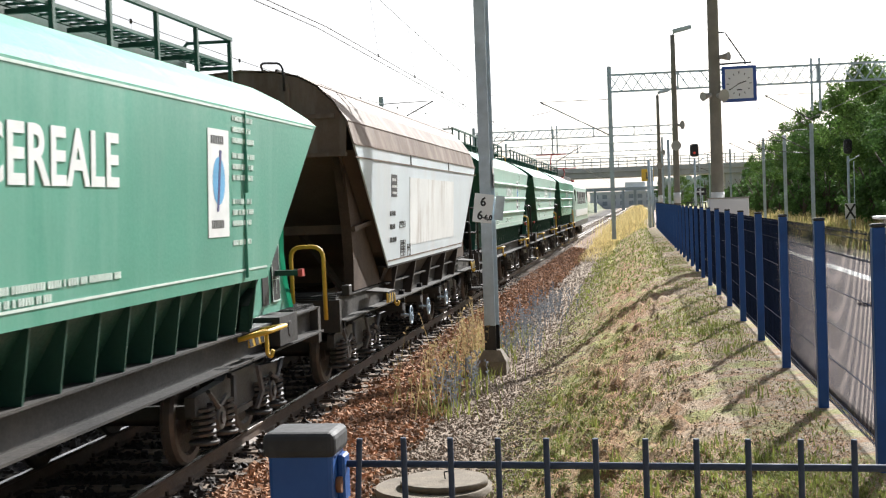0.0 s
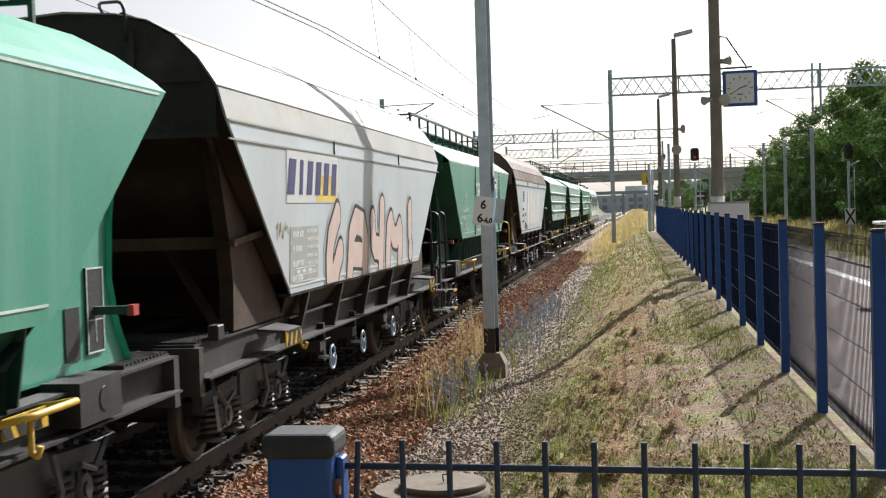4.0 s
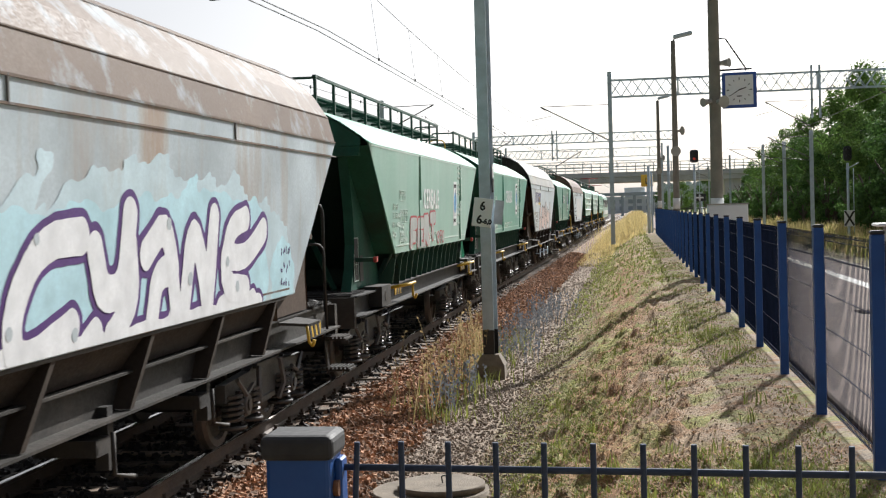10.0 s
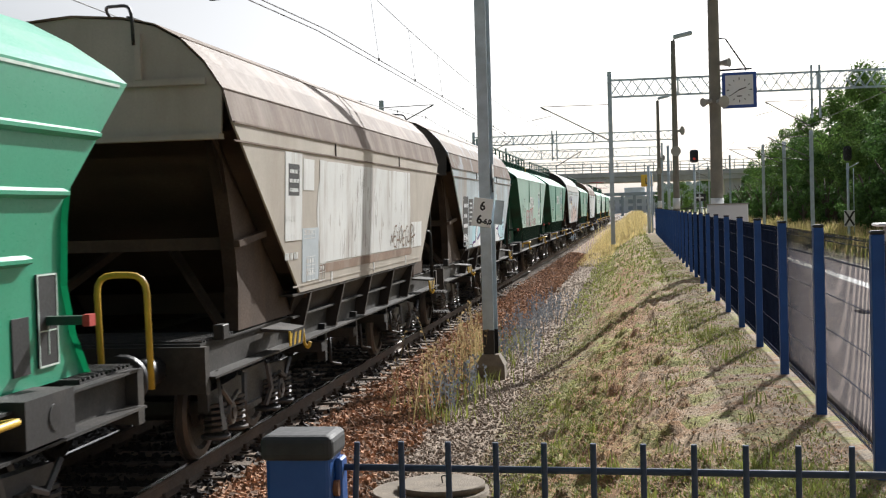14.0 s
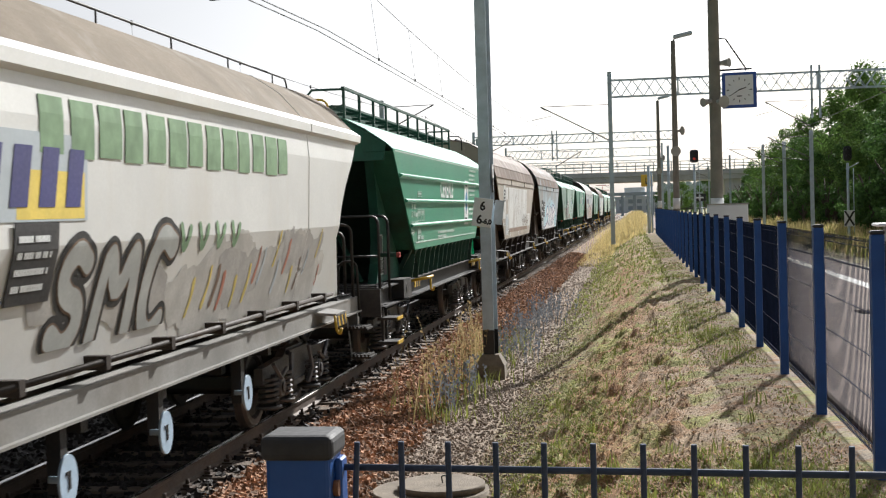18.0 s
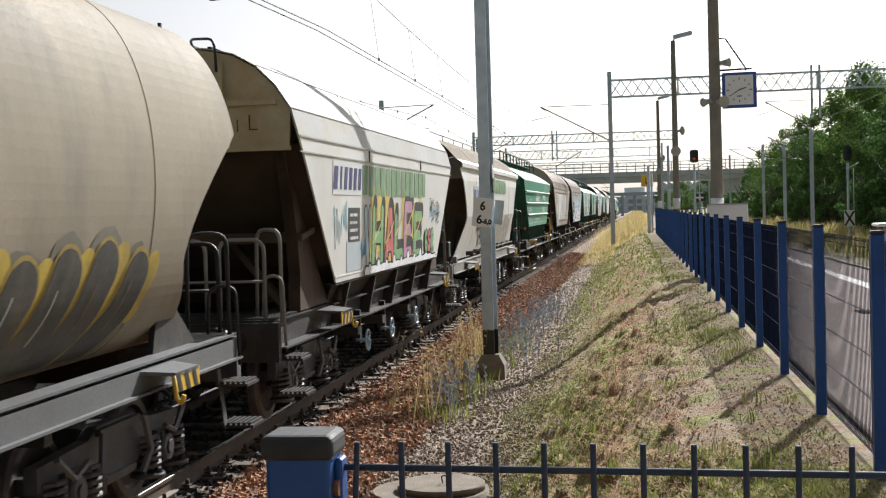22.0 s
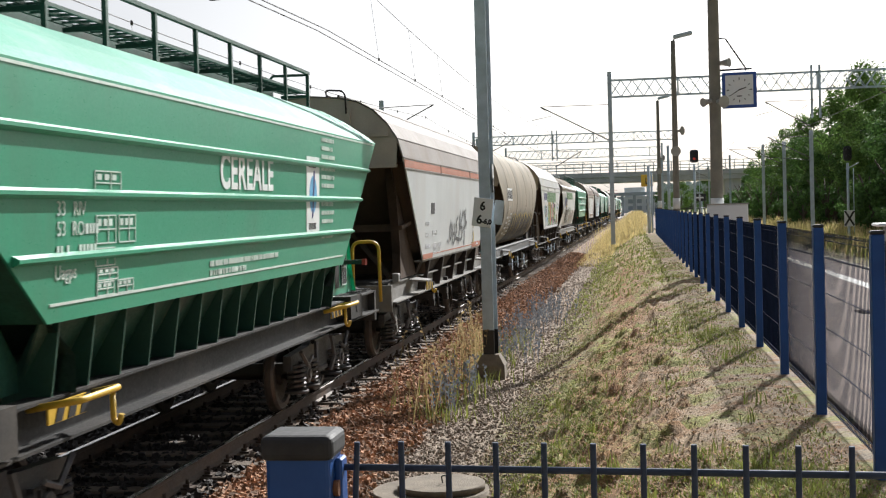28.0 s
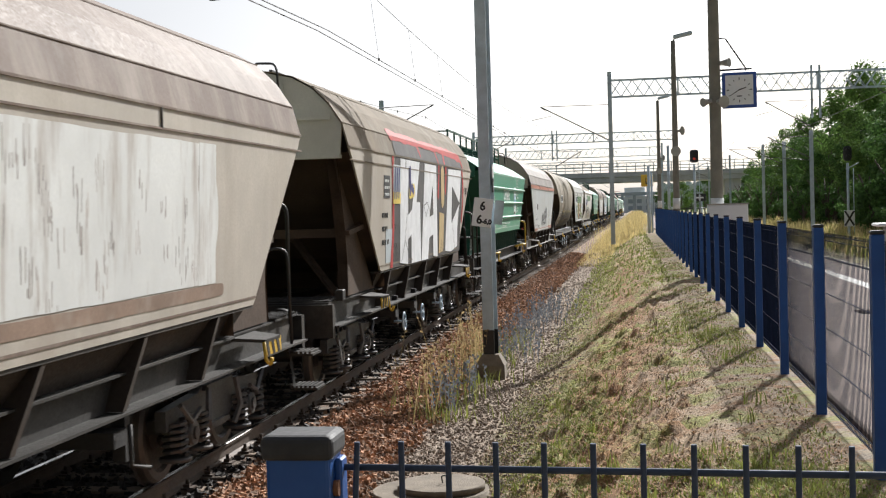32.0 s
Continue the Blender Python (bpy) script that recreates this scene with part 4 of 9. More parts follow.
                f.material_index = 1 if i in (13, 14, 0) else 0
        me = finish(bm, "wheel", M_WHEEL)
        me.materials.append(M_TREAD)
        out["wheel", side] = me
    return out


BOGIE = bogie_meshes()
WHEELSETS = []


def add_bogie(wagon, y, spin):
    b = part("bogie", BOGIE["bolster"], None, wagon, "dark cast-iron two-axle bogie")
    b.location = (0, y, 0)
    for side in (-1, 1):
        part("side_frame", BOGIE["side_frame", side], None, b)
        if side == 1:
            for e in (-1, 1):
                part("brake_lever", BOGIE["brake_lever", side, e], None, b)
                part("brake_link", BOGIE["brake_link", side, e], None, b)
        for e in (-1, 1):
            part("axle_box", BOGIE["axle_box", side, e], None, b)
            for q in (-1, 1):
                if side == 1 or q == 1:
                    part("spring", BOGIE["spring", side, e, q], None, b)
    for e in (-1, 1):
        # one turning wheelset a mesh: axle and both wheels
        ws = part("wheelset", WSET, None, b)
        ws.location = (0, e * 0.9, 0.46)
        if spin:
            WHEELSETS.append((ws, wagon, y + e * 0.9, e * 0.9))
    return b


def join_meshes(name, meshes):
    bm = bmesh.new()
    mats = []
    for me in meshes:
        start = len(bm.faces)
        bm.from_mesh(me)
        bm.faces.ensure_lookup_table()
        idx = []
        for m in me.materials:
            if m not in mats:
                mats.append(m)
            idx.append(mats.index(m))
        for f in bm.faces[start:]:
            f.material_index = idx[f.material_index]
    out = bpy.data.meshes.new(name)
    bm.to_mesh(out)
    bm.free()
    for m in mats:
        out.materials.append(m)
    return out


WSET = join_meshes("wheelset", [BOGIE["axle"], BOGIE["wheel", -1], BOGIE["wheel", 1]])

PROFILES = {
    "green": [(1.47, 1.76), (1.52, 3.38), (1.42, 3.47), (1.1, 3.69), (0.78, 3.86), (0.48, 3.95), (0.2, 3.99), (0.0, 4.0)],
    "hopper": [(1.46, 1.545), (1.52, 3.10), (1.52, 3.27), (1.44, 3.58), (1.27, 3.84), (1.05, 4.06), (0.80, 4.20), (0.50, 4.27), (0.0, 4.31)],
    "curved": [(1.25, 1.32), (1.50, 2.25), (1.53, 3.05), (1.51, 3.30), (1.57, 3.33), (1.57, 3.42), (1.45, 3.50), (1.2, 3.78), (0.9, 3.98), (0.5, 4.10), (0.0, 4.14)],
    "tank": [(1.56 * max(0.0, math.cos(radians(a))) ** 0.48, 2.74 + 1.48 * math.sin(radians(a))) for a in range(-72, 91, 4)],
}


def end_y(kind, L, Lb, z):
    """Half length of the body at the height z: full above the shoulder, drawn in below it."""
    prof = PROFILES[kind]
    top = {"green": 3.38, "hopper": 3.27, "curved": 3.36, "tank": 3.15}[kind]
    low = prof[0][1]
    if z >= top:
        return L - (0.10 * (z - top) if kind == "tank" else 0.0)
    u = (top - z) / (top - low)
    if kind == "curved":
        return L - (L - Lb) * (math.sin(min(u, 0.62) / 0.62 * math.pi / 2) - (0.75 * (u - 0.62) / 0.38 if u > 0.62 else 0))
    if kind == "tank":
        return L - (L - Lb) * (math.sin(min(u, 0.6) / 0.6 * math.pi / 2) - (0.45 * (u - 0.6) / 0.4 if u > 0.6 else 0))
    return L - (L - Lb) * u


def fine_profile(kind):
    """The half section with enough steps for the drawn-in ends."""
    prof = PROFILES[kind]
    out = [prof[0]]
    for (x0, z0), (x1, z1) in zip(prof, prof[1:]):
        k = max(1, int((z1 - z0) / 0.14)) if kind in ("curved", "tank") else 1
        for i in range(1, k + 1):
            out.append((x0 + (x1 - x0) * i / k, z0 + (z1 - z0) * i / k))
    return out


def strip_mesh(name, kind, prof, L, Lb, side, mat_, lift=0.0):
    """A sheet of the body between the profile's points, on one side or (side 0) right across."""
    bm = bmesh.new()
    pts = [(side * x if side else x, z) for x, z in prof]
    if side == 0:
        pts = [(-x, z) for x, z in prof] + [(x, z) for x, z in prof[::-1][1:]]
    N = 40 if kind in ("tank", "curved") else 8
    rows = []
    for x, z in pts:
        e = end_y(kind, L, Lb, z)
        rows.append([bm.verts.new((x, -e + 2 * e * i / N, z + lift)) for i in range(N + 1)])
    # the sheet's inner face lies a little inside the outer one
    inner = [[bm.verts.new((v.co.x * 0.985, v.co.y * 0.999, v.co.z - 0.02 * max(0.0, 1.0 - abs(v.co.x) / 1.3))) for v in row] for row in rows]
    for a, b, c, d in zip(rows, rows[1:], inner, inner[1:]):
        for i in range(N):
            bm.faces.new((a[i], a[i + 1], b[i + 1], b[i]))
            bm.faces.new((c[i], d[i], d[i + 1], c[i + 1]))
        for i in (0, N):
            bm.faces.new((a[i], b[i], d[i], c[i]))
    for a, c in ((rows[0], inner[0]), (rows[-1], inner[-1])):
        for i in range(N):
            bm.faces.new((a[i], c[i], c[i + 1], a[i + 1]))
    bmesh.ops.recalc_face_normals(bm, faces=bm.faces[:])
    return finish(bm, name, mat_)


def side_x(kind, z):
    """The side sheet's distance from the centre at the height z."""
    prof = PROFILES[kind]
    for (x0, z0), (x1, z1) in zip(prof, prof[1:]):
        if z0 <= z <= z1 and z1 > z0:
            return x0 + (x1 - x0) * (z - z0) / (z1 - z0)
    return prof[0][0]


def on_side(parent, name, me, kind, y, z, lift=0.006, label="", turn=0.0, scale=(1, 1)):
    """A flat mark (drawn in x, y) bent onto the camera-side sheet, reading along the train from its rear to its front."""
    if name not in ("bottom_edge", "stripe", "trim_line", "cant_line"):
        y += parent.get("shift", 0.0)
    bm = bmesh.new()
    bm.from_mesh(me)
    m = Matrix.Rotation(turn, 4, "Z") @ Matrix.Diagonal((scale[0], scale[1], 1, 1))
    bmesh.ops.transform(bm, matrix=m, verts=bm.verts[:])
    if kind in ("tank", "curved"):
        q = -1.0
        while q < 1.0:
            bmesh.ops.bisect_plane(bm, geom=bm.verts[:] + bm.edges[:] + bm.faces[:], plane_co=(0, q, 0), plane_no=(0, 1, 0))
            q += 0.12
    for v in bm.verts:
        zz = z + v.co.y
        v.co = (side_x(kind, zz) + 0.004 + lift * 0.4 + min(v.co.z, 0.002), y + v.co.x, zz)
    out = bpy.data.meshes.new(name)
    bm.to_mesh(out)
    bm.free()
    for mt in me.materials:
        out.materials.append(mt)
    bpy.data.meshes.remove(me)
    o = part(name, out, None, parent, label)
    if name in ("number_print", "data_print", "small_print", "line_name", "logo_word", "sprayed_scrawl", "name_stroke", "data_table"):
        o["kind"] = "stuff"
    return o


side_mark = on_side


def flat_poly(name, pts, mat_):
    bm = bmesh.new()
    plate(bm, [(x, y, -0.004) for x, y in pts], (0, 0, 1), 0.005)
    return finish(bm, name, mat_)


def rect(name, w, h, mat_):
    return flat_poly(name, [(-w / 2, -h / 2), (w / 2, -h / 2), (w / 2, h / 2), (-w / 2, h / 2)], mat_)


def bars(name, rows, width, h, gap, mat_, seed=1, fill=0.9):
    """Rows of plain short bars that stand for small writing."""
    bm = bmesh.new()
    r = random.Random(seed)
    for i in range(rows):
        q = -width / 2
        end = q + width * r.uniform(fill - 0.15, fill + 0.1)
        while q < end:
            w = r.uniform(0.35, 0.55) * h
            quad_box(bm, q, q + w, -i * gap - h * 0.4, -i * gap + h * 0.4, -0.003, 0.003)
            q += w + h * r.choice((0.22, 0.22, 0.22, 0.22, 0.7))
    return finish(bm, name, mat_)


def boxed(name, w, h, mat_):
    """A small outlined table of the kind painted on wagons."""
    bm = bmesh.new()
    t = 0.009
    for x0, x1, y0, y1 in ((-w / 2, w / 2, h / 2 - t, h / 2), (-w / 2, w / 2, -h / 2, -h / 2 + t), (-w / 2, -w / 2 + t, -h / 2, h / 2),
                           (w / 2 - t, w / 2, -h / 2, h / 2), (-w / 2, w / 2, -t / 2, t / 2), (-t / 2 + w * 0.1, t / 2 + w * 0.1, -h / 2, h / 2)):
        quad_box(bm, x0, x1, y0, y1, -0.003, 0.003)
    for k in range(3):
        quad_box(bm, -w * 0.42 + k * w * 0.28, -w * 0.42 + k * w * 0.28 + w * 0.16, h * 0.12, h * 0.36, -0.003, 0.003)
    return finish(bm, name, mat_)


def draw_forward(me, lean, inside=9.0):
    """Shift a body sheet's foot along the wagon, so that its two ends slope unequally."""
    for v in me.vertices:
        if abs(v.co.y) < inside:
            v.co.y += lean * min(max((3.27 - v.co.z) / 1.725, 0.0), 1.0)


def build_wagon(spec):
    kind, L, Lb = spec["kind"], spec["L"], spec["Lb"]
    body, roof, end_m, skirt, frame_m = spec["body"], spec["roof"], spec["end"], spec["skirt"], spec["frame"]
    w = thing("grain_wagon", spec["label"], "freight wagon", "wagons of the grain train")
    w["shift"] = spec.get("shift", 0.0)
    prof = fine_profile(kind)
    zr = {"green": 3.38, "hopper": 3.27, "curved": 3.5, "tank": 3.0}[kind]
    zr = min((p[1] for p in prof), key=lambda q: abs(q - zr))
    low = [p for p in prof if p[1] <= zr + 1e-6]
    up = [p for p in prof if p[1] >= zr - 1e-6]
    for s in (-1, 1):
        part("side_panel", strip_mesh("side_panel", kind, low, L, Lb, s, body), None, w)
    part("roof", strip_mesh("roof", kind, up, L, Lb, 0, roof), None, w)
    # ends: upright gable above the shoulder, sloping sheet below
    zb = prof[0][1]
    for e in (-1, 1):
        bm = bmesh.new()
        ztop = {"green": 3.22, "hopper": 3.14, "curved": 3.0, "tank": 3.05}[kind]
        gable = [p for p in prof if p[1] > zr] if kind != "tank" else [p for p in prof if p[1] > 3.1]
        gx = gable[0][0]
        line = [(gx - 0.05, ztop)] + [(x - 0.02 if x else 0, z - 0.02) for x, z in gable]
        poly = [(x, e * (L - 0.04), z) for x, z in line] + [(-x, e * (L - 0.04), z) for x, z in line[::-1][1:]]
        plate(bm, poly, (0, -e, 0), 0.04)
        quad_box(bm, -gx + 0.05, gx - 0.05, *sorted((e * (L - 0.14), e * (L + 0.01))), ztop - 0.02, ztop + 0.03)
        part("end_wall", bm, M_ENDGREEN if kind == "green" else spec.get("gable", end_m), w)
        bm = bmesh.new()
        zl, zh = (zb - 0.5, 3.3) if kind == "green" else (zb - 0.25, 3.2 if kind == "hopper" else 3.1)
        zs = [zl + (zh - zl) * i / 8 for i in range(9)]
        rows = []
        for z in zs:
            yy = (end_y(kind, L, Lb, max(z, zb)) - (0.12 if z >= zb else 0.5) - (0.25 if kind in ("curved", "tank") else 0.0)) * e
            hx = side_x(kind, max(z, zb)) - 0.05
            rows.append([bm.verts.new((-hx, yy, z)), bm.verts.new((hx, yy, z))])
        for a, b in zip(rows, rows[1:]):
            bm.faces.new((a[0], a[1], b[1], b[0]))
        bmesh.ops.solidify(bm, geom=bm.faces[:], thickness=0.02)
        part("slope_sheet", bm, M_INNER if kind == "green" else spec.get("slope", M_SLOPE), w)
    # lower hopper sheets with fins or struts, overhang shade put into their colours
    fr = L + 0.42
    sx = 1.36
    if kind in ("green", "hopper"):
        for s in (-1, 1):
            bm = bmesh.new()
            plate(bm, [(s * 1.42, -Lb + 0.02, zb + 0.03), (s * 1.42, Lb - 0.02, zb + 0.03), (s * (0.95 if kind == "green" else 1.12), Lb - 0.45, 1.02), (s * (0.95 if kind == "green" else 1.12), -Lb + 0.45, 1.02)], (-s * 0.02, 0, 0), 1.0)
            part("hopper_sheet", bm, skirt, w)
        bm = bmesh.new()
        if kind == "green":
            plate(bm, [(1.44, -0.012, zb + 0.02), (1.36, -0.012, 1.24), (1.0, -0.012, 1.22), (1.30, -0.012, zb + 0.02)], (0, 1, 0), 0.024)
            nf = 15
        else:
            plate(bm, [(1.45, 0.0, zb + 0.03), (1.40, -0.42, 1.0), (1.12, -0.42, 1.0), (1.34, 0.0, zb + 0.03)], (0, 1, 0), 0.07)
            nf = 5
        if kind == "hopper":
            for k in range(2):
                lb = bmesh.new()
                quad_box(lb, 1.20, 1.36, -Lb + 0.3, Lb - 0.3, 1.25 - k * 0.005, 1.27 - k * 0.005) if k == 0 else quad_box(lb, 1.30, 1.45, -Lb, Lb, zb - 0.03, zb - 0.005)
                part("skirt_ledge", lb, frame_m, w)
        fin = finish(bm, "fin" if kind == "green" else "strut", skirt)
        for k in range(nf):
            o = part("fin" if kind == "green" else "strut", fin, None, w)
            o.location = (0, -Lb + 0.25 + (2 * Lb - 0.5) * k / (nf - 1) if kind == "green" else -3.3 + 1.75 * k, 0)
    for o in w.children:
        if o.name.split(".")[0] in ("side_panel", "slope_sheet", "hopper_sheet") and spec.get("lean"):
            draw_forward(o.data, spec["lean"])
    # underframe
    for s in (-1, 1):
        zt = 1.27 if kind != "tank" else 1.30
        tx = sx + 0.02 if kind != "hopper" else sx - 0.07
        zs_ = 0.97 if kind in ("green", "hopper") else 1.06
        sec = [(sx - 0.16, zs_), (sx + 0.06, zs_), (sx + 0.06, zs_ + 0.02), (sx - 0.10, zs_ + 0.02), (sx - 0.10, zt - 0.02), (tx, zt - 0.02), (tx, zt), (sx - 0.16, zt)]
        bm = bmesh.new()
        plate(bm, [(s * x, -fr, z) for x, z in sec], (0, 1, 0), 2 * fr)
        part("sill", bm, frame_m, w)
    bm = bmesh.new()
    quad_box(bm, -0.25, 0.25, -fr + 0.2, fr - 0.2, 0.86, 1.15)
    part("centre_beam", bm, M_IRON, w)
    bm = bmesh.new()
    quad_box(bm, -1.2, 1.2, -0.06, 0.06, 0.9, 1.1)
    cross = finish(bm, "cross_beam", M_IRON)
    for y in (-3.2, -1.6, 0, 1.6, 3.2):
        part("cross_beam", cross, None, w).location = (0, y, 0)
    for e in (-1, 1):
        bm = bmesh.new()
        quad_box(bm, -1.36, 1.36, *sorted((e * (fr - 0.02), e * (fr + 0.10))), 0.84, 1.26)
        hs = part("headstock", bm, frame_m, w)
        bm = bmesh.new()
        y, sec = L - 0.5, [(L - 0.5, 1.26)]
        while y < fr:
            sec += [(y, 1.305), (y + 0.03, 1.305), (y + 0.03, 1.285), (y + 0.08, 1.285)]
            y += 0.08
        sec.append((y, 1.26))
        plate(bm, [(-1.30, e * q, z) for q, z in sec], (1, 0, 0), 2.60)
        part("end_platform", bm, M_FRAME, w, "grated end platform")
        for s in (-1, 1):
            bm = bmesh.new()
            bl = spec["buf"][0 if e > 0 else 1]
            disc(bm, (s * 0.875, e * (fr + 0.10), 1.06), (0, e, 0), 0.13, bl * 0.55, 14)
            disc(bm, (s * 0.875, e * (fr + 0.10 + bl * 0.5), 1.06), (0, e, 0), 0.10, bl * 0.42, 14)
            bf = part("buffer", bm, M_IRON, w)
            bm = bmesh.new()
            disc(bm, (s * 0.875, e * (fr + 0.06 + bl), 1.06), (0, e, 0), 0.22, 0.04, 20, 0.19)
            part("buffer_head", bm, M_IRON, bf)
        bm = bmesh.new()
        quad_box(bm, -0.07, 0.07, *sorted((e * (fr + 0.1), e * (fr + 0.1 + bl + 0.1))), 0.98, 1.1)
        ring_tube(bm, [(0.4, e * (fr + 0.1), 1.0), (0.42, e * (fr + 0.3), 0.8), (0.4, e * (fr + 0.1 + bl), 0.6), (0.38, e * (fr + 0.12 + bl * 1.3), 0.75)], 0.022, 6)
        ring_tube(bm, [(-0.4, e * (fr + 0.1), 1.0), (-0.42, e * (fr + 0.3), 0.8), (-0.4, e * (fr + 0.1 + bl), 0.6)], 0.022, 6)
        part("coupler", bm, M_IRON, w, "coupling with brake hoses")
        # gussets or posts that carry the overhanging end
        for s in (-1, 1):
            bm = bmesh.new()
            x = s * (1.10 if kind == "green" else 1.22)
            if kind == "green":
                out_ = [(L - 0.10, 3.2), (L - 0.22, 2.85), (L - 0.36, 2.4), (L - 0.40, 1.95), (L - 0.28, 1.6), (L - 0.06, 1.3)]
                inn = [(Lb - 0.4, 1.3), (Lb, 1.76), (L - 0.1, 3.26)]
                plate(bm, [(x, e * y, z) for y, z in out_ + inn], (s * 1.0, 0, 0), 0.04)
                # rear gusset and flange get the green that has the shade painted in
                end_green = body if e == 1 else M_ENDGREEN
                gs = part("gusset", bm, end_green, w, "green end gusset" if e == 1 else "grimy green end gusset, darkened for shade")
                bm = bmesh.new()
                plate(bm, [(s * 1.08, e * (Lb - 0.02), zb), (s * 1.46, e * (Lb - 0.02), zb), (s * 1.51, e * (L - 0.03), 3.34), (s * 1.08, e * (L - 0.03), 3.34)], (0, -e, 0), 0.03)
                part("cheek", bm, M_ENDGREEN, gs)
                bm = bmesh.new()
                A = [[bm.verts.new((x + s * dx, e * y, z)) for dx in (-0.05, 0.09)] for y, z in out_]
                for p, q in zip(A, A[1:]):
                    bm.faces.new((p[0], p[1], q[1], q[0]))
                bmesh.ops.solidify(bm, geom=bm.faces[:], thickness=0.025)
                part("flange", bm, end_green, gs)
            elif kind == "hopper":
                # curved end post, the cheek sheet behind it, braces
                arc = [(L - 0.30, 3.12), (L - 0.50, 2.62), (L - 0.66, 2.15), (L - 0.74, 1.72), (L - 0.70, 1.29)]
                A = [[bm.verts.new((x + s * dx, e * y, z)) for dx in (-0.07, 0.07)] for y, z in arc]
                for p, q in zip(A, A[1:]):
                    bm.faces.new((p[0], p[1], q[1], q[0]))
                bmesh.ops.solidify(bm, geom=bm.faces[:], thickness=0.05)
                part("end_post", bm, M_ENDRUST, w, "grimy rust-brown end post")
                bm = bmesh.new()
                plate(bm, [(x + s * 0.04, e * y, z) for y, z in arc + [(Lb - 0.35, 1.29), (Lb - 0.02, zb), (L - 0.12, 3.16)]], (s * 1.0, 0, 0), 0.02)
                ck = part("end_plate", bm, M_ENDRUST, w, "grimy brown cheek sheet of the wagon's end")
                draw_forward(ck.data, spec.get("lean", 0.0), L - 0.85)
                bm = bmesh.new()
                ring_tube(bm, [(x + s * 0.10, e * (L - 0.64), 2.14), (x + s * 0.14, e * (Lb + 0.75), 2.22)], 0.045, 4)
                part("cheek_rib", bm, M_ENDRUST, ck)
                bm = bmesh.new()
                ring_tube(bm, [(x * 0.92, e * (L - 0.75), 1.31), (x * 0.1, e * (Lb + 0.35), 2.25)], 0.055, 4)
                part("end_strut", bm, M_ENDRUST, w)
                if s == 1:
                    bm = bmesh.new()
                    quad_box(bm, -1.2, 1.2, *sorted((e * (L - 0.98), e * (L - 0.88))), 2.08, 2.2)
                    part("cross_tie", bm, M_ENDRUST, w)
                    bm = bmesh.new()
                    quad_box(bm, -1.28, 1.28, *sorted((e * (L + 0.01), e * (L + 0.035))), 3.62, 3.68)
                    quad_box(bm, 0.62, 0.68, *sorted((e * (L + 0.01), e * (L + 0.05))), 3.68, 4.1)
                    part("gable_rib", bm, spec.get("gable", end_m), w)
                if s == 1 and e == -1:
                    hand_rail(w, [(0.62, e * (L + 0.05), 4.0), (0.62, e * (L + 0.08), 4.36), (0.2, e * (L - 0.3), 4.42), (0.15, e * (L - 0.7), 4.3)], M_IRON, 0.016, "grab_handle")
            else:
                plate(bm, [(x, e * (L - 0.35), 1.29), (x, e * (Lb - 0.1), 1.29), (x, e * (Lb + 0.05), 1.7), (x, e * (Lb - 0.3), 2.2)], (-s * 1.0, 0, 0), 0.05)
                part("saddle", bm, end_m, w)
    for e in (-1, 1):
        add_bogie(w, e * (L - 1.8), spec.get("spin", True))
    if spec.get("detail"):
        spec["detail"](w, spec)
    return w


def hand_rail(w, pts, mat_, r=0.022, name="handrail", label=""):
    bm = bmesh.new()
    ring_tube(bm, round_path(pts, 0.14), r, 7)
    return part(name, bm, mat_, w, label)


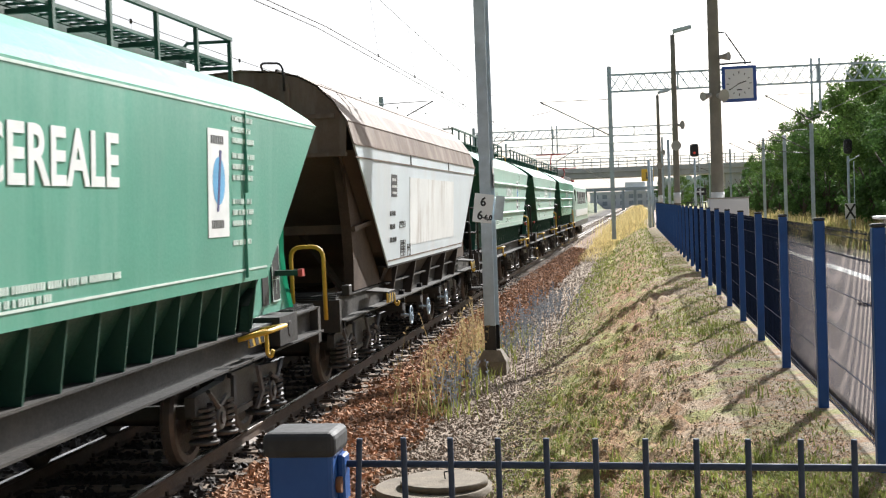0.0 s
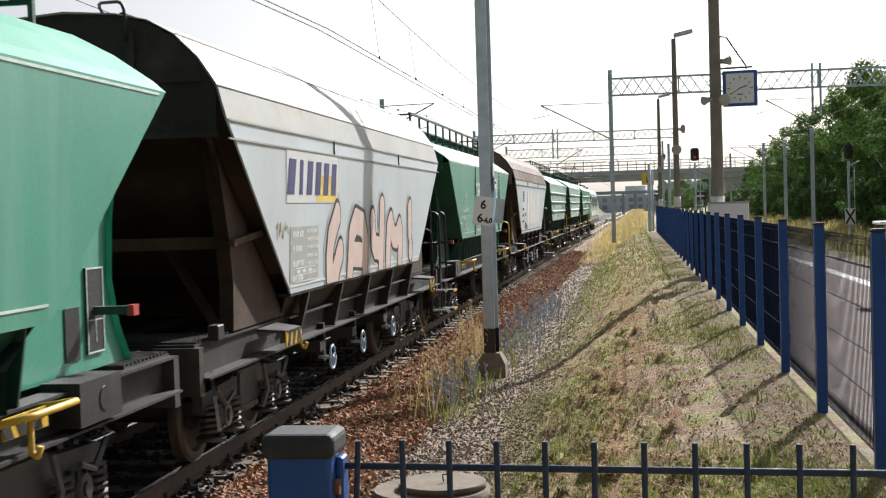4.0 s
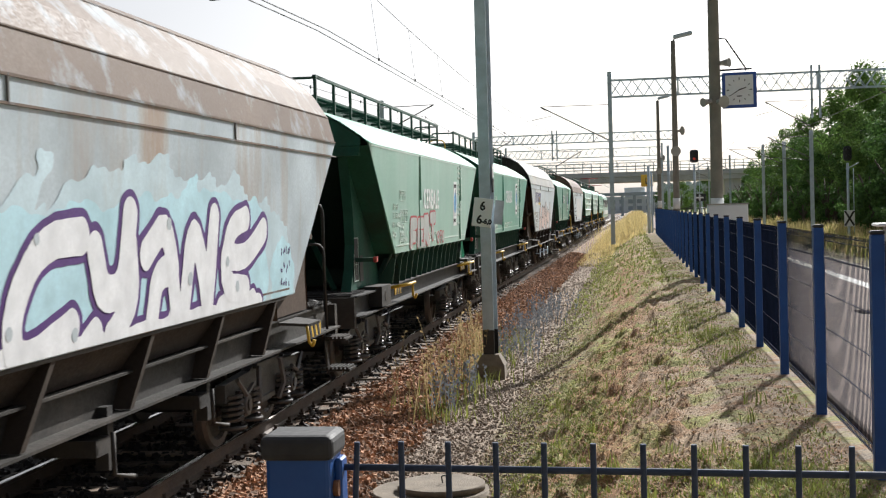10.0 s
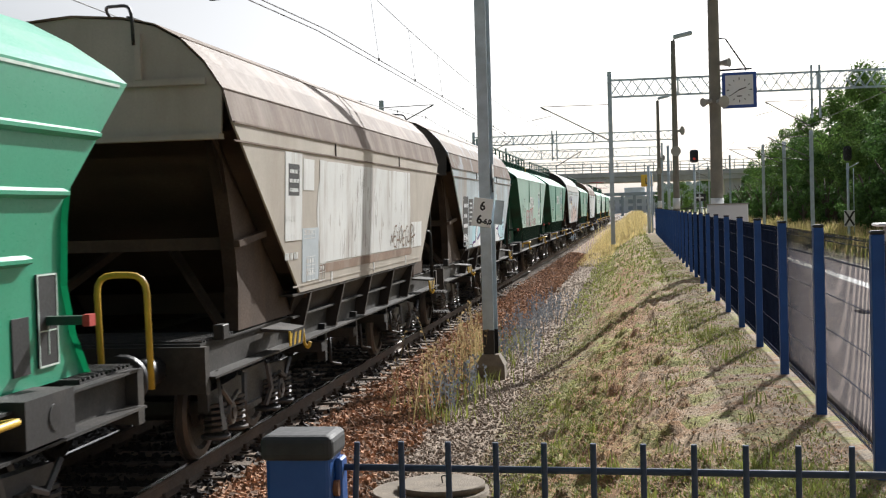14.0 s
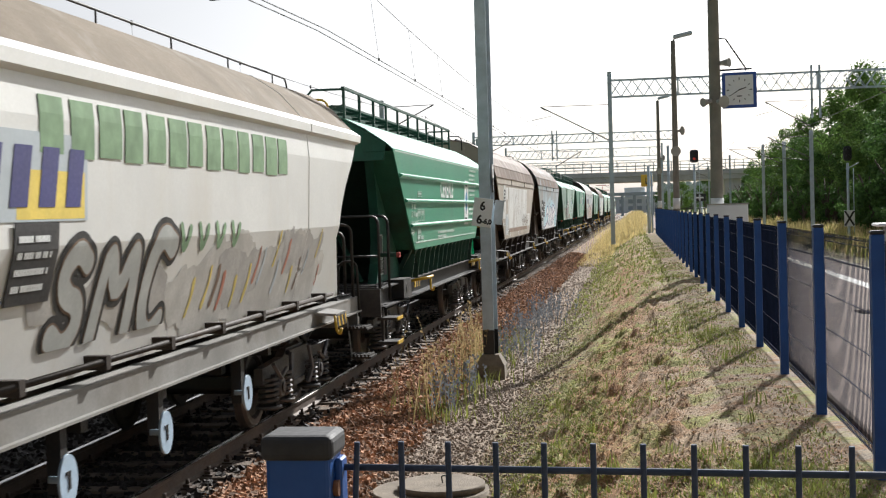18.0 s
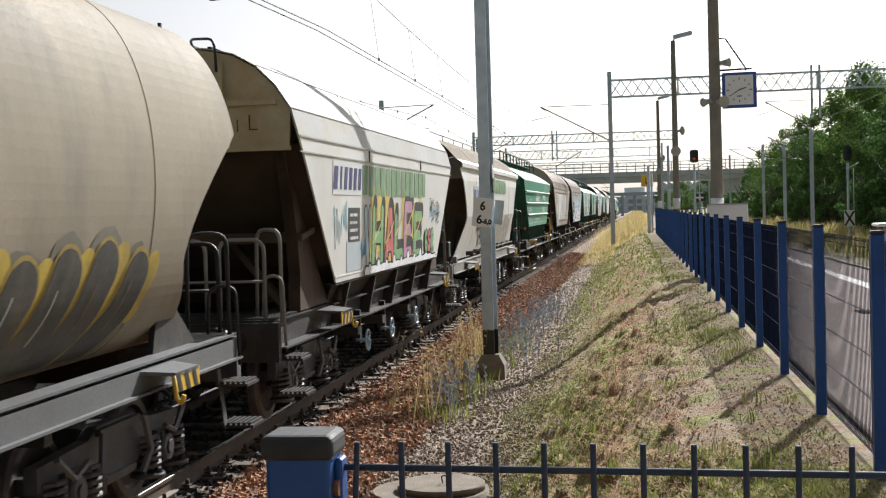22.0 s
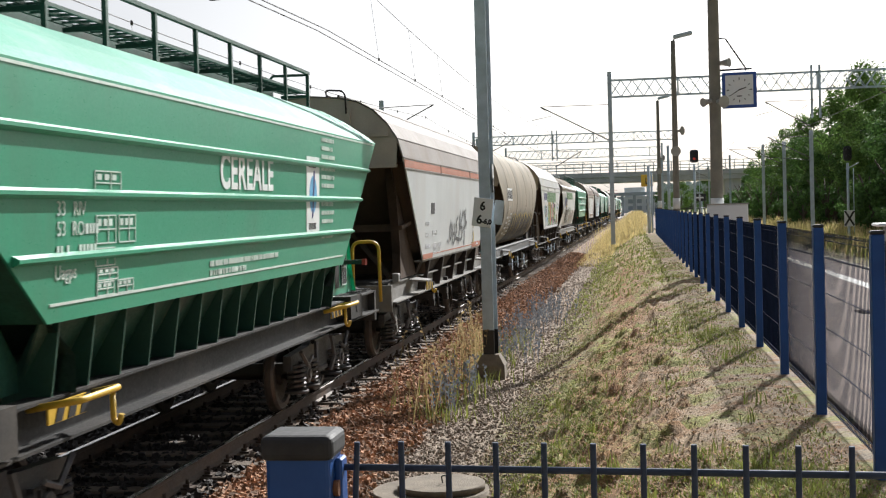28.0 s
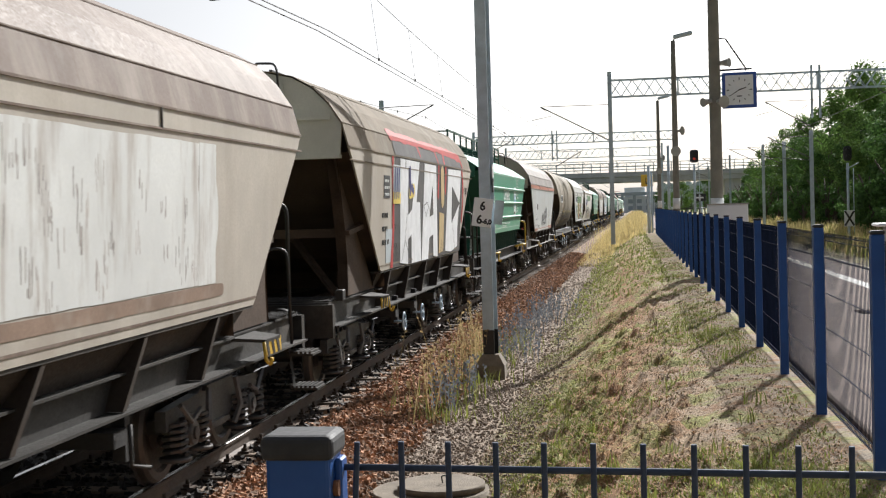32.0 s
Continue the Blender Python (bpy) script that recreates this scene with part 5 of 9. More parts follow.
def green_detail(w, sp):
    L, Lb = sp["L"], sp["Lb"]
    dy = sp.get("dy", 0.0)
    on_side = lambda w_, nm, me_, k_, y_, *rest: side_mark(w_, nm, me_, k_, y_ + dy, *rest)
    # roof walkway: grated deck, hatch rim, posts and rail
    bm = bmesh.new()
    for x in (0.36, 0.52, 0.68):
        quad_box(bm, x - 0.015, x + 0.015, -L + 0.3, L - 0.5, 4.07, 4.10)
    n = 60
    for i in range(n):
        y = -L + 0.35 + (2 * L - 0.9) * i / (n - 1)
        quad_box(bm, 0.36, 0.68, y - 0.012, y + 0.012, 4.075, 4.095)
    part("walkway", bm, M_DARKGREEN, w, "grated green roof walkway")
    bm = bmesh.new()
    quad_box(bm, -0.28, 0.28, -L + 0.7, L - 0.8, 3.98, 4.12)
    part("hatch", bm, M_DARKGREEN, w, "long roof hatch")
    pm = bmesh.new()
    quad_box(pm, -0.02, 0.02, -0.025, 0.025, 3.88, 4.36)
    quad_box(pm, -0.38, 0.0, -0.02, 0.02, 4.02, 4.06)
    pm = finish(pm, "railing_post", M_DARKGREEN)
    k = 11
    for i in range(k):
        y = -L + 0.35 + (2 * L - 0.9) * i / (k - 1)
        o = part("railing_post", pm, None, w)
        o.location = (0.70, y, 0)
    bm = bmesh.new()
    quad_box(bm, 0.675, 0.725, -L + 0.3, L - 0.5, 4.34, 4.38)
    part("railing", bm, M_DARKGREEN, w)
    for y in (-L + 0.32, L - 0.52):
        bm = bmesh.new()
        ring_tube(bm, [(0.70, y, 4.34), (0.2, y, 4.34), (-0.1, y, 4.0)], 0.02, 6)
        part("railing_end", bm, M_DARKGREEN, w)
    hand_rail(w, [(0.15, -L - 0.05, 3.8), (0.15, -L - 0.12, 4.15), (0.55, -L - 0.12, 4.15), (0.55, -L - 0.05, 3.7)], M_YELLOW, 0.018, "grab_handle", "yellow roof handle")
    # ribs pressed along the side
    if sp["ribbed"]:
        for z in (2.98, 2.58, 2.17):
            e = end_y("green", L, Lb, z)
            for s in (-1, 1):
                bm = bmesh.new()
                x = s * side_x("green", z)
                plate(bm, [(x, -e + 0.06, z - 0.035), (x + s * 0.05, -e + 0.06, z - 0.012), (x + s * 0.05, -e + 0.06, z + 0.012), (x, -e + 0.06, z + 0.035)], (0, 1, 0), 2 * e - 0.12)
                part("rib", bm, sp["body"], w)
    else:
        for y in (-1.9, 3.3):
            bm = bmesh.new()
            quad_box(bm, 1.475, 1.505, y - 0.008, y + 0.008, 1.8, 2.6)
            quad_box(bm, 1.495, 1.535, y - 0.008, y + 0.008, 2.6, 3.36)
            part("seam", bm, sp["body"], w)
    # bottom trim line and lettering
    me = rect("trim_line", 2 * Lb - 0.05, 0.018, M_PALEGREEN)
    side_mark(w, "trim_line", me, "green", 0, 1.875, 0.004)
    end_trim = rect("cant_line", 2 * L - 0.3, 0.02, M_PALEGREEN)
    side_mark(w, "cant_line", end_trim, "green", 0, 3.35, 0.004)
    ty, tw, th, tz = sp.get("word", (-0.1, 1.84, 0.40, 2.81))
    me = text_mesh("lettering", "CEREALE", 0.5, sp.get("ink", M_WHITE), 0.003, 0.012, 1.06)
    dim = [max(v.co[k] for v in me.vertices) - min(v.co[k] for v in me.vertices) for k in (0, 1)]
    side_mark(w, "lettering", me, "green", ty, tz, 0.004, "white painted word", 0.0, (tw / dim[0], th / dim[1]))
    y0, lz, lw, lh = sp.get("logo", (2.40, 2.66, 0.60, 0.93))
    side_mark(w, "logo_panel", rect("logo_panel", lw, lh, M_WHITE), "green", y0, lz, 0.003, "white panel with blue emblem")
    bm = bmesh.new()
    disc(bm, (0, 0, -0.002), (0, 0, 1), 0.17, 0.007, 20)
    me = finish(bm, "emblem", M_LOGOBLUE)
    side_mark(w, "emblem", me, "green", y0, lz + 0.02, 0.006, "", 0.0, (1.0, 1.25))
    side_mark(w, "emblem_bar", flat_poly("emblem_bar", [(-0.06, -0.28), (-0.01, -0.28), (0.08, 0.26), (0.02, 0.26)], M_NAVY), "green", y0, lz + 0.03, 0.013)
    side_mark(w, "logo_word", bars("logo_word", 1, 0.42, 0.09, 0.1, M_BLACK, 3), "green", y0, lz + lh * 0.40, 0.006)
    side_mark(w, "logo_word", bars("logo_word", 1, 0.4, 0.09, 0.1, M_BLACK, 4), "green", y0, lz - lh * 0.38, 0.006)
    for k, (top, rows_) in enumerate(((3.28, 3), (2.94, 3), (2.52, 3), (2.14, 1))):
        side_mark(w, "small_print", bars("small_print", rows_, sp.get("print_w", 0.7), 0.06, 0.10, M_PALEGREEN, 5 + k, 0.9), "green", y0 + lw / 2 + 0.12 + sp.get("print_w", 0.7) / 2, top, 0.004)
    side_mark(w, "small_print", bars("small_print", 1, 2.3, 0.06, 0.12, M_PALEGREEN, 6), "green", ty, 2.0, 0.004)
    side_mark(w, "small_print", bars("small_print", 1, 1.3, 0.06, 0.12, M_PALEGREEN, 7), "green", ty - 0.5, 1.92, 0.004)
    lt = M_PALEGREEN
    for zz, first, word in ((2.48, "33", "RIV"), (2.35, "53", "RO-"), (2.07, "Uagps", "")):
        for yy, txt in ((-4.26 if word else -4.2, first), (-3.98, word)):
            if txt:
                me = text_mesh("class_print", txt, 0.135, lt, 0.002, 0.0, 1.0)
                on_side(w, "class_print", me, "green", yy, zz, 0.004)
    on_side(w, "number_print", bars("number_print", 1, 0.3, 0.085, 0.2, lt, 8), "green", -3.74, 2.35, 0.004)
    on_side(w, "number_print", bars("number_print", 1, 0.26, 0.09, 0.2, lt, 7), "green", -4.2, 2.21, 0.004)
    on_side(w, "number_print", bars("number_print", 1, 0.3, 0.09, 0.2, lt, 9), "green", -3.84, 2.21, 0.004)
    for yy, zz, ww, hh in ((-3.5, 2.66, 0.46, 0.17), (-3.54, 2.34, 0.34, 0.20), (-3.16, 2.34, 0.32, 0.20), (-3.56, 2.15, 0.34, 0.13), (-3.52, 2.03, 0.36, 0.09), (-3.56, 1.93, 0.3, 0.10), (-3.2, 1.93, 0.3, 0.10)):
        on_side(w, "data_table", boxed("data_table", ww, hh, lt), "green", yy, zz, 0.004)
    # ends: boxes, lever, steps, yellow hooks, handrails
    fr = L + 0.42
    for e in (-1, 1):
        bm = bmesh.new()
        quad_box(bm, 1.18, 1.46, *sorted((e * (L - 1.65), e * (L - 0.95))), 1.02, 1.32)
        jb = part("jacking_box", bm, sp["frame"], w)
        bm = bmesh.new()
        disc(bm, (1.455, e * (L - 1.25), 1.17), (1, 0, 0), 0.085, 0.012, 16)
        part("lifting_hole", bm, M_BLACK, jb)
        bm = bmesh.new()
        quad_box(bm, 1.135, 1.155, *sorted((e * (L - 0.80), e * (L - 0.50))), 1.42, 2.05)
        lf = part("label_frame", bm, M_BLACK, w, "black waybill frame with white edge")
        ya, yb = sorted((e * (L - 0.80), e * (L - 0.50)))
        for y1, y2, z1, z2 in ((ya, ya + 0.012, 1.42, 2.05), (yb - 0.012, yb, 1.42, 2.05), (ya, yb, 1.42, 1.432), (ya, yb, 2.038, 2.05), (ya + 0.03, yb - 0.03, 1.66, 1.668), ((ya + yb) / 2 - 0.004, (ya + yb) / 2 + 0.004, 1.5, 1.72)):
            bm = bmesh.new()
            quad_box(bm, 1.156, 1.160, y1, y2, z1, z2)
            part("white_edge", bm, M_PALEGREEN, lf)
        bm = bmesh.new()
        quad_box(bm, 1.142, 1.150, *sorted((e * (L - 1.16), e * (L - 0.92))), 1.40, 1.78)
        part("hand_hole", bm, M_BLACK, w, "dark opening in the end gusset")
        bm = bmesh.new()
        ring_tube(bm, [(0.9, e * (L - 0.35), 1.3), (0.1, e * (Lb + 0.35), 2.3)], 0.05, 4)
        part("end_strut", bm, M_DARKGREEN, w)
        bm = bmesh.new()
        quad_box(bm, 1.1, 1.42, *sorted((e * (L - 0.68), e * (L - 0.60))), 1.70, 1.76)
        lv = part("lever", bm, M_DARKGREEN, w)
        bm = bmesh.new()
        quad_box(bm, 1.42, 1.47, *sorted((e * (L - 0.69), e * (L - 0.59))), 1.69, 1.77)
        part("lever_tip", bm, M_RED, lv, "red lever end")
        # yellow hand hook below the side
        bm = bmesh.new()
        y = e * (L - 2.0)
        ring_tube(bm, round_path([(1.30, y - e * 0.1, 1.22), (1.66, y - e * 0.1, 1.28), (1.66, y - e * 0.75, 1.28), (1.4, y - e * 0.9, 1.22)], 0.08), 0.024, 7)
        hk = part("shunter_rail", bm, M_YELLOW, w, "yellow shunter's rail")
        bm = bmesh.new()
        ring_tube(bm, round_path([(1.62, y - e * 0.7, 1.26), (1.62, y - e * 0.7, 1.06), (1.66, y - e * 0.7, 1.03), (1.68, y - e * 0.7, 1.10)], 0.05), 0.02, 7)
        part("hook", bm, M_YELLOW, hk)
        bm = bmesh.new()
        quad_box(bm, 1.43, 1.445, *sorted((y - e * 0.1, y - e * 0.68)), 1.12, 1.25)
        hb = part("hazard_board", bm, M_YELLOW, hk, "yellow board with black slants")
        for i in range(3):
            bm = bmesh.new()
            q = y - e * (0.18 + i * 0.19)
            plate(bm, [(1.447, q, 1.125), (1.447, q - e * 0.11, 1.125), (1.447, q - e * 0.18, 1.245), (1.447, q - e * 0.07, 1.245)], (1, 0, 0), 0.003)
            part("black_slant", bm, M_BLACK, hb)
        if sp.get("steps", True) and e == sp.get("step_end", -1):
            for z in (0.78, 0.42):
                bm = bmesh.new()
                quad_box(bm, 1.28, 1.58, *sorted((e * (fr - 0.45), e * (fr - 0.02))), z, z + 0.04)
                st = part("step", bm, M_FRAME, w, "grated step with yellow edge")
                bm = bmesh.new()
                quad_box(bm, 1.581, 1.60, *sorted((e * (fr - 0.45), e * (fr - 0.02))), z, z + 0.045)
                part("step_edge", bm, M_YELLOW, st)
            bm = bmesh.new()
            for q in (0.1, 0.4):
                quad_box(bm, 1.32, 1.36, *sorted((e * (fr - q), e * (fr - q - 0.04))), 0.42, 1.0)
            part("step_bracket", bm, M_IRON, w)
            for q, x in ((0.0, 1.34), (0.55, 1.38)):
                hand_rail(w, [(x, e * (fr - q), 1.05), (x, e * (fr - q), 2.35), (0.35, e * (fr - q), 2.35), (0.35, e * (fr - q), 1.3)], M_IRON, 0.022)
            bm = bmesh.new()
            ring_tube(bm, [(1.34, e * fr, 1.75), (0.35, e * fr, 1.75)], 0.018, 6)
            part("mid_rail", bm, M_IRON, w)
        if e == 1 and sp.get("yellow_front", True):
            hand_rail(w, [(1.44, fr + 0.06, 1.1), (1.44, fr + 0.02, 1.98), (1.04, fr + 0.02, 1.98), (1.04, fr + 0.06, 1.3)], M_YELLOW, 0.026, "handrail", "yellow hand hoop")


def rounded(pts, n=2):
    """A polyline with its corners cut n times."""
    for _ in range(n):
        if len(pts) < 3:
            break
        out = [pts[0]]
        for p, q in zip(pts, pts[1:]):
            out += [(p[0] * 0.75 + q[0] * 0.25, p[1] * 0.75 + q[1] * 0.25), (p[0] * 0.25 + q[0] * 0.75, p[1] * 0.25 + q[1] * 0.75)]
        pts = out + [pts[-1]]
    return pts


def paint(w, kind, name, strokes, radius, mat_, lift, label="", ragged=0.0, cell=0.022, low=1.555, high=9.0, soft=2, seed=1):
    """Paint sprayed along strokes (y, z) with a round nozzle, as one thin film that follows the side sheet."""
    dy = w.get("shift", 0.0)
    lines = [rounded([(y + dy, z) for y, z in p], soft) for p in strokes]
    ends = [q for p in lines for q in p]
    pad = radius + ragged * 2 + cell * 2
    y0, y1 = min(q[0] for q in ends) - pad, max(q[0] for q in ends) + pad
    z0, z1 = max(low - cell, min(q[1] for q in ends) - pad), min(high + cell, max(q[1] for q in ends) + pad)
    nx, nz = int((y1 - y0) / cell) + 1, int((z1 - z0) / cell) + 1
    Y, Z = np.meshgrid(y0 + cell * np.arange(nx + 1), z0 + cell * np.arange(nz + 1))
    F = np.full(Y.shape, 9.0)
    for p in lines:
        for (ay, az), (by, bz) in zip(p, p[1:] if len(p) > 1 else p):
            dy, dz = by - ay, bz - az
            k = np.clip(((Y - ay) * dy + (Z - az) * dz) / max(dy * dy + dz * dz, 1e-9), 0, 1)
            F = np.minimum(F, np.hypot(Y - ay - k * dy, Z - az - k * dz))
    F = F - radius
    if ragged:
        r = np.random.RandomState(seed)
        for f in (2.0, 4.5, 9.0, 19.0):
            a, b, c, d = r.uniform(-1, 1, 4)
            F = F + ragged * (2.0 / f) ** 0.6 * np.sin(f * (Y + 0.5 * a * Z) + 6 * b) * np.sin(f * 1.3 * (Z + 0.4 * c * Y) + 6 * d)
    F = np.maximum(np.maximum(F, low - Z), Z - high)
    V, faces, at = [], [], {}

    def vert(key, y, z):
        if key not in at:
            at[key] = len(V)
            V.append((side_x(kind, z) + 0.004 + lift * 0.4, y, z))
        return at[key]

    inside = F < 0
    for j in range(nz):
        run = None
        for i in range(nx + 1):
            full = i < nx and inside[j, i] and inside[j, i + 1] and inside[j + 1, i] and inside[j + 1, i + 1]
            if full and run is None:
                run = i
            if not full and run is not None:
                faces.append([vert((a, b), Y[b, a], Z[b, a]) for a, b in ((run, j), (i, j), (i, j + 1), (run, j + 1))])
                run = None
            if full or i == nx:
                continue
            c = ((i, j), (i + 1, j), (i + 1, j + 1), (i, j + 1))
            if not any(inside[b, a] for a, b in c):
                continue
            poly = []
            for (a, b), (d, e) in zip(c, c[1:] + c[:1]):
                if inside[b, a]:
                    poly.append(vert((a, b), Y[b, a], Z[b, a]))
                if inside[b, a] != inside[e, d]:
                    u = F[b, a] / (F[b, a] - F[e, d])
                    poly.append(vert(tuple(sorted(((a, b), (d, e)))), Y[b, a] + u * (Y[e, d] - Y[b, a]), Z[b, a] + u * (Z[e, d] - Z[b, a])))
            if len(poly) > 2:
                faces.append(poly)
    return part(name, raw_mesh(name, V, faces, mat_), None, w, label)


GLYPH = {}
GLYPH["A"] = [[(0, 0), (0.4, 1), (0.6, 1), (1, 0)], [(0.2, 0.36), (0.8, 0.36)]]
GLYPH["C"] = [[(1, 0.85), (0.5, 1), (0.05, 0.75), (0.05, 0.25), (0.5, 0), (1, 0.15)]]
GLYPH["E"] = [[(1, 1), (0, 1), (0, 0), (1, 0)], [(0, 0.5), (0.8, 0.5)]]
GLYPH["F"] = [[(1, 1), (0, 1), (0, 0)], [(0, 0.52), (0.8, 0.52)]]
GLYPH["G"] = [[(1, 0.9), (0.4, 1), (0, 0.5), (0.4, 0), (1, 0.1), (1, 0.45), (0.6, 0.45)]]
GLYPH["H"] = [[(0, 0), (0, 1)], [(1, 0), (1, 1)], [(0, 0.5), (1, 0.5)]]
GLYPH["K"] = [[(0, 0), (0.1, 1)], [(1, 1), (0.1, 0.45), (0.9, 0)]]
GLYPH["L"] = [[(0, 1), (0, 0), (1, 0)]]
GLYPH["M"] = [[(0, 0), (0.1, 1), (0.5, 0.35), (0.9, 1), (1, 0)]]
GLYPH["N"] = [[(0, 0), (0.1, 1), (0.85, 0), (1, 1)]]
GLYPH["O"] = [[(0.5, 1), (0, 0.7), (0, 0.3), (0.5, 0), (1, 0.3), (1, 0.7), (0.5, 1)]]
GLYPH["R"] = [[(0, 0), (0, 1), (0.8, 1), (0.9, 0.6), (0.1, 0.5), (1, 0)]]
GLYPH["S"] = [[(0.95, 0.85), (0.5, 1), (0.05, 0.78), (0.2, 0.55), (0.85, 0.45), (0.95, 0.2), (0.5, 0), (0, 0.15)]]
GLYPH["T"] = [[(0, 1), (1, 1)], [(0.5, 1), (0.5, 0)]]
GLYPH["U"] = [[(0, 1), (0, 0.2), (0.5, 0), (1, 0.2), (1, 1)]]
GLYPH["X"] = [[(0, 1), (1, 0)], [(0, 0), (1, 1)]]


def glyph(ch, y0, y1, z0, z1, lean=0.0):
    """The strokes of one letter drawn into a box of the side."""
    return [[(y0 + u * (y1 - y0) + lean * v, z0 + v * (z1 - z0)) for u, v in p] for p in GLYPH[ch]]


def tag_scrawl(w, kind, y, z, width, height, mat_, seed, r=0.012, n=9):
    """A quick sprayed scrawl as one looping line."""
    rnd = random.Random(seed)
    bm = bmesh.new()
    for k in range(n):
        x0 = -width / 2 + width * k / n
        pts = [(x0 + width / n * (0.15 + 0.7 * rnd.random()), height * (rnd.random() - 0.5) * (0.6 + 0.5 * rnd.random()), 0) for _ in range(4)]
        ring_tube(bm, round_path(pts, 0.3, 3), r, 4)
    for v in bm.verts:
        v.co.z *= 0.15
    on_side(w, "sprayed_scrawl", finish(bm, "sprayed_scrawl", mat_), kind, y, z, 0.008)


def name_panel(w, kind, y, z, width, height, back, half=None, bar=None, seed=2):
    """The hirer's panel: plain board colours with upright bars."""
    on_side(w, "name_panel", rect("name_panel", width, height, back), kind, y, z, 0.003, "painted name panel")
    if half:
        on_side(w, "name_panel_half", rect("name_panel_half", width * 0.42, height * 0.55, half), kind, y + width * 0.27, z - height * 0.2, 0.006)
    bm = bmesh.new()
    h, wd = height * 0.68, width * 0.085
    for k in range(6):
        x = -width * 0.40 + k * width * 0.165
        f = (1.1, 0.5, 0.9, 0.9, 0.9, 0.9)[k]
        plate(bm, [(x - wd * f, -h / 2, 0), (x + wd * f * 0.3, -h / 2, 0), (x + wd * f * 0.7, h / 2, 0), (x - wd * f * 0.6, h / 2, 0)], (0, 0, 1), 0.004)
    on_side(w, "name_stroke", finish(bm, "name_stroke", bar or M_NAVY), kind, y, z, 0.012)


def patches(w, kind, items, mat_):
    for y, z, ww, hh in items:
        on_side(w, "paint_patch", rect("paint_patch", ww, hh, mat_), kind, y, z, 0.002, "overpainted patch")


def data_bars(w, kind, y, z, lt, black=True):
    if black:
        on_side(w, "data_plate", rect("data_plate", 0.46, 0.34, M_BLACK), kind, y, z, 0.003, "black data plate")
        on_side(w, "data_print", bars("data_print", 3, 0.36, 0.05, 0.1, M_WHITE, 4), kind, y, z + 0.09, 0.008)
    on_side(w, "number_print", bars("number_print", 3, 0.5, 0.09, 0.2, lt, 7), kind, y - 0.1, z - 0.42, 0.004)
    for k, (dy, dz, ww, hh) in enumerate(((0.75, -0.95, 0.42, 0.2), (0.75, -1.2, 0.4, 0.14), (1.3, -1.1, 0.3, 0.2), (0.7, -0.6, 0.5, 0.1))):
        on_side(w, "data_table", boxed("data_table", ww, hh, lt), kind, y + dy, max(z + dz, 1.72), 0.004)


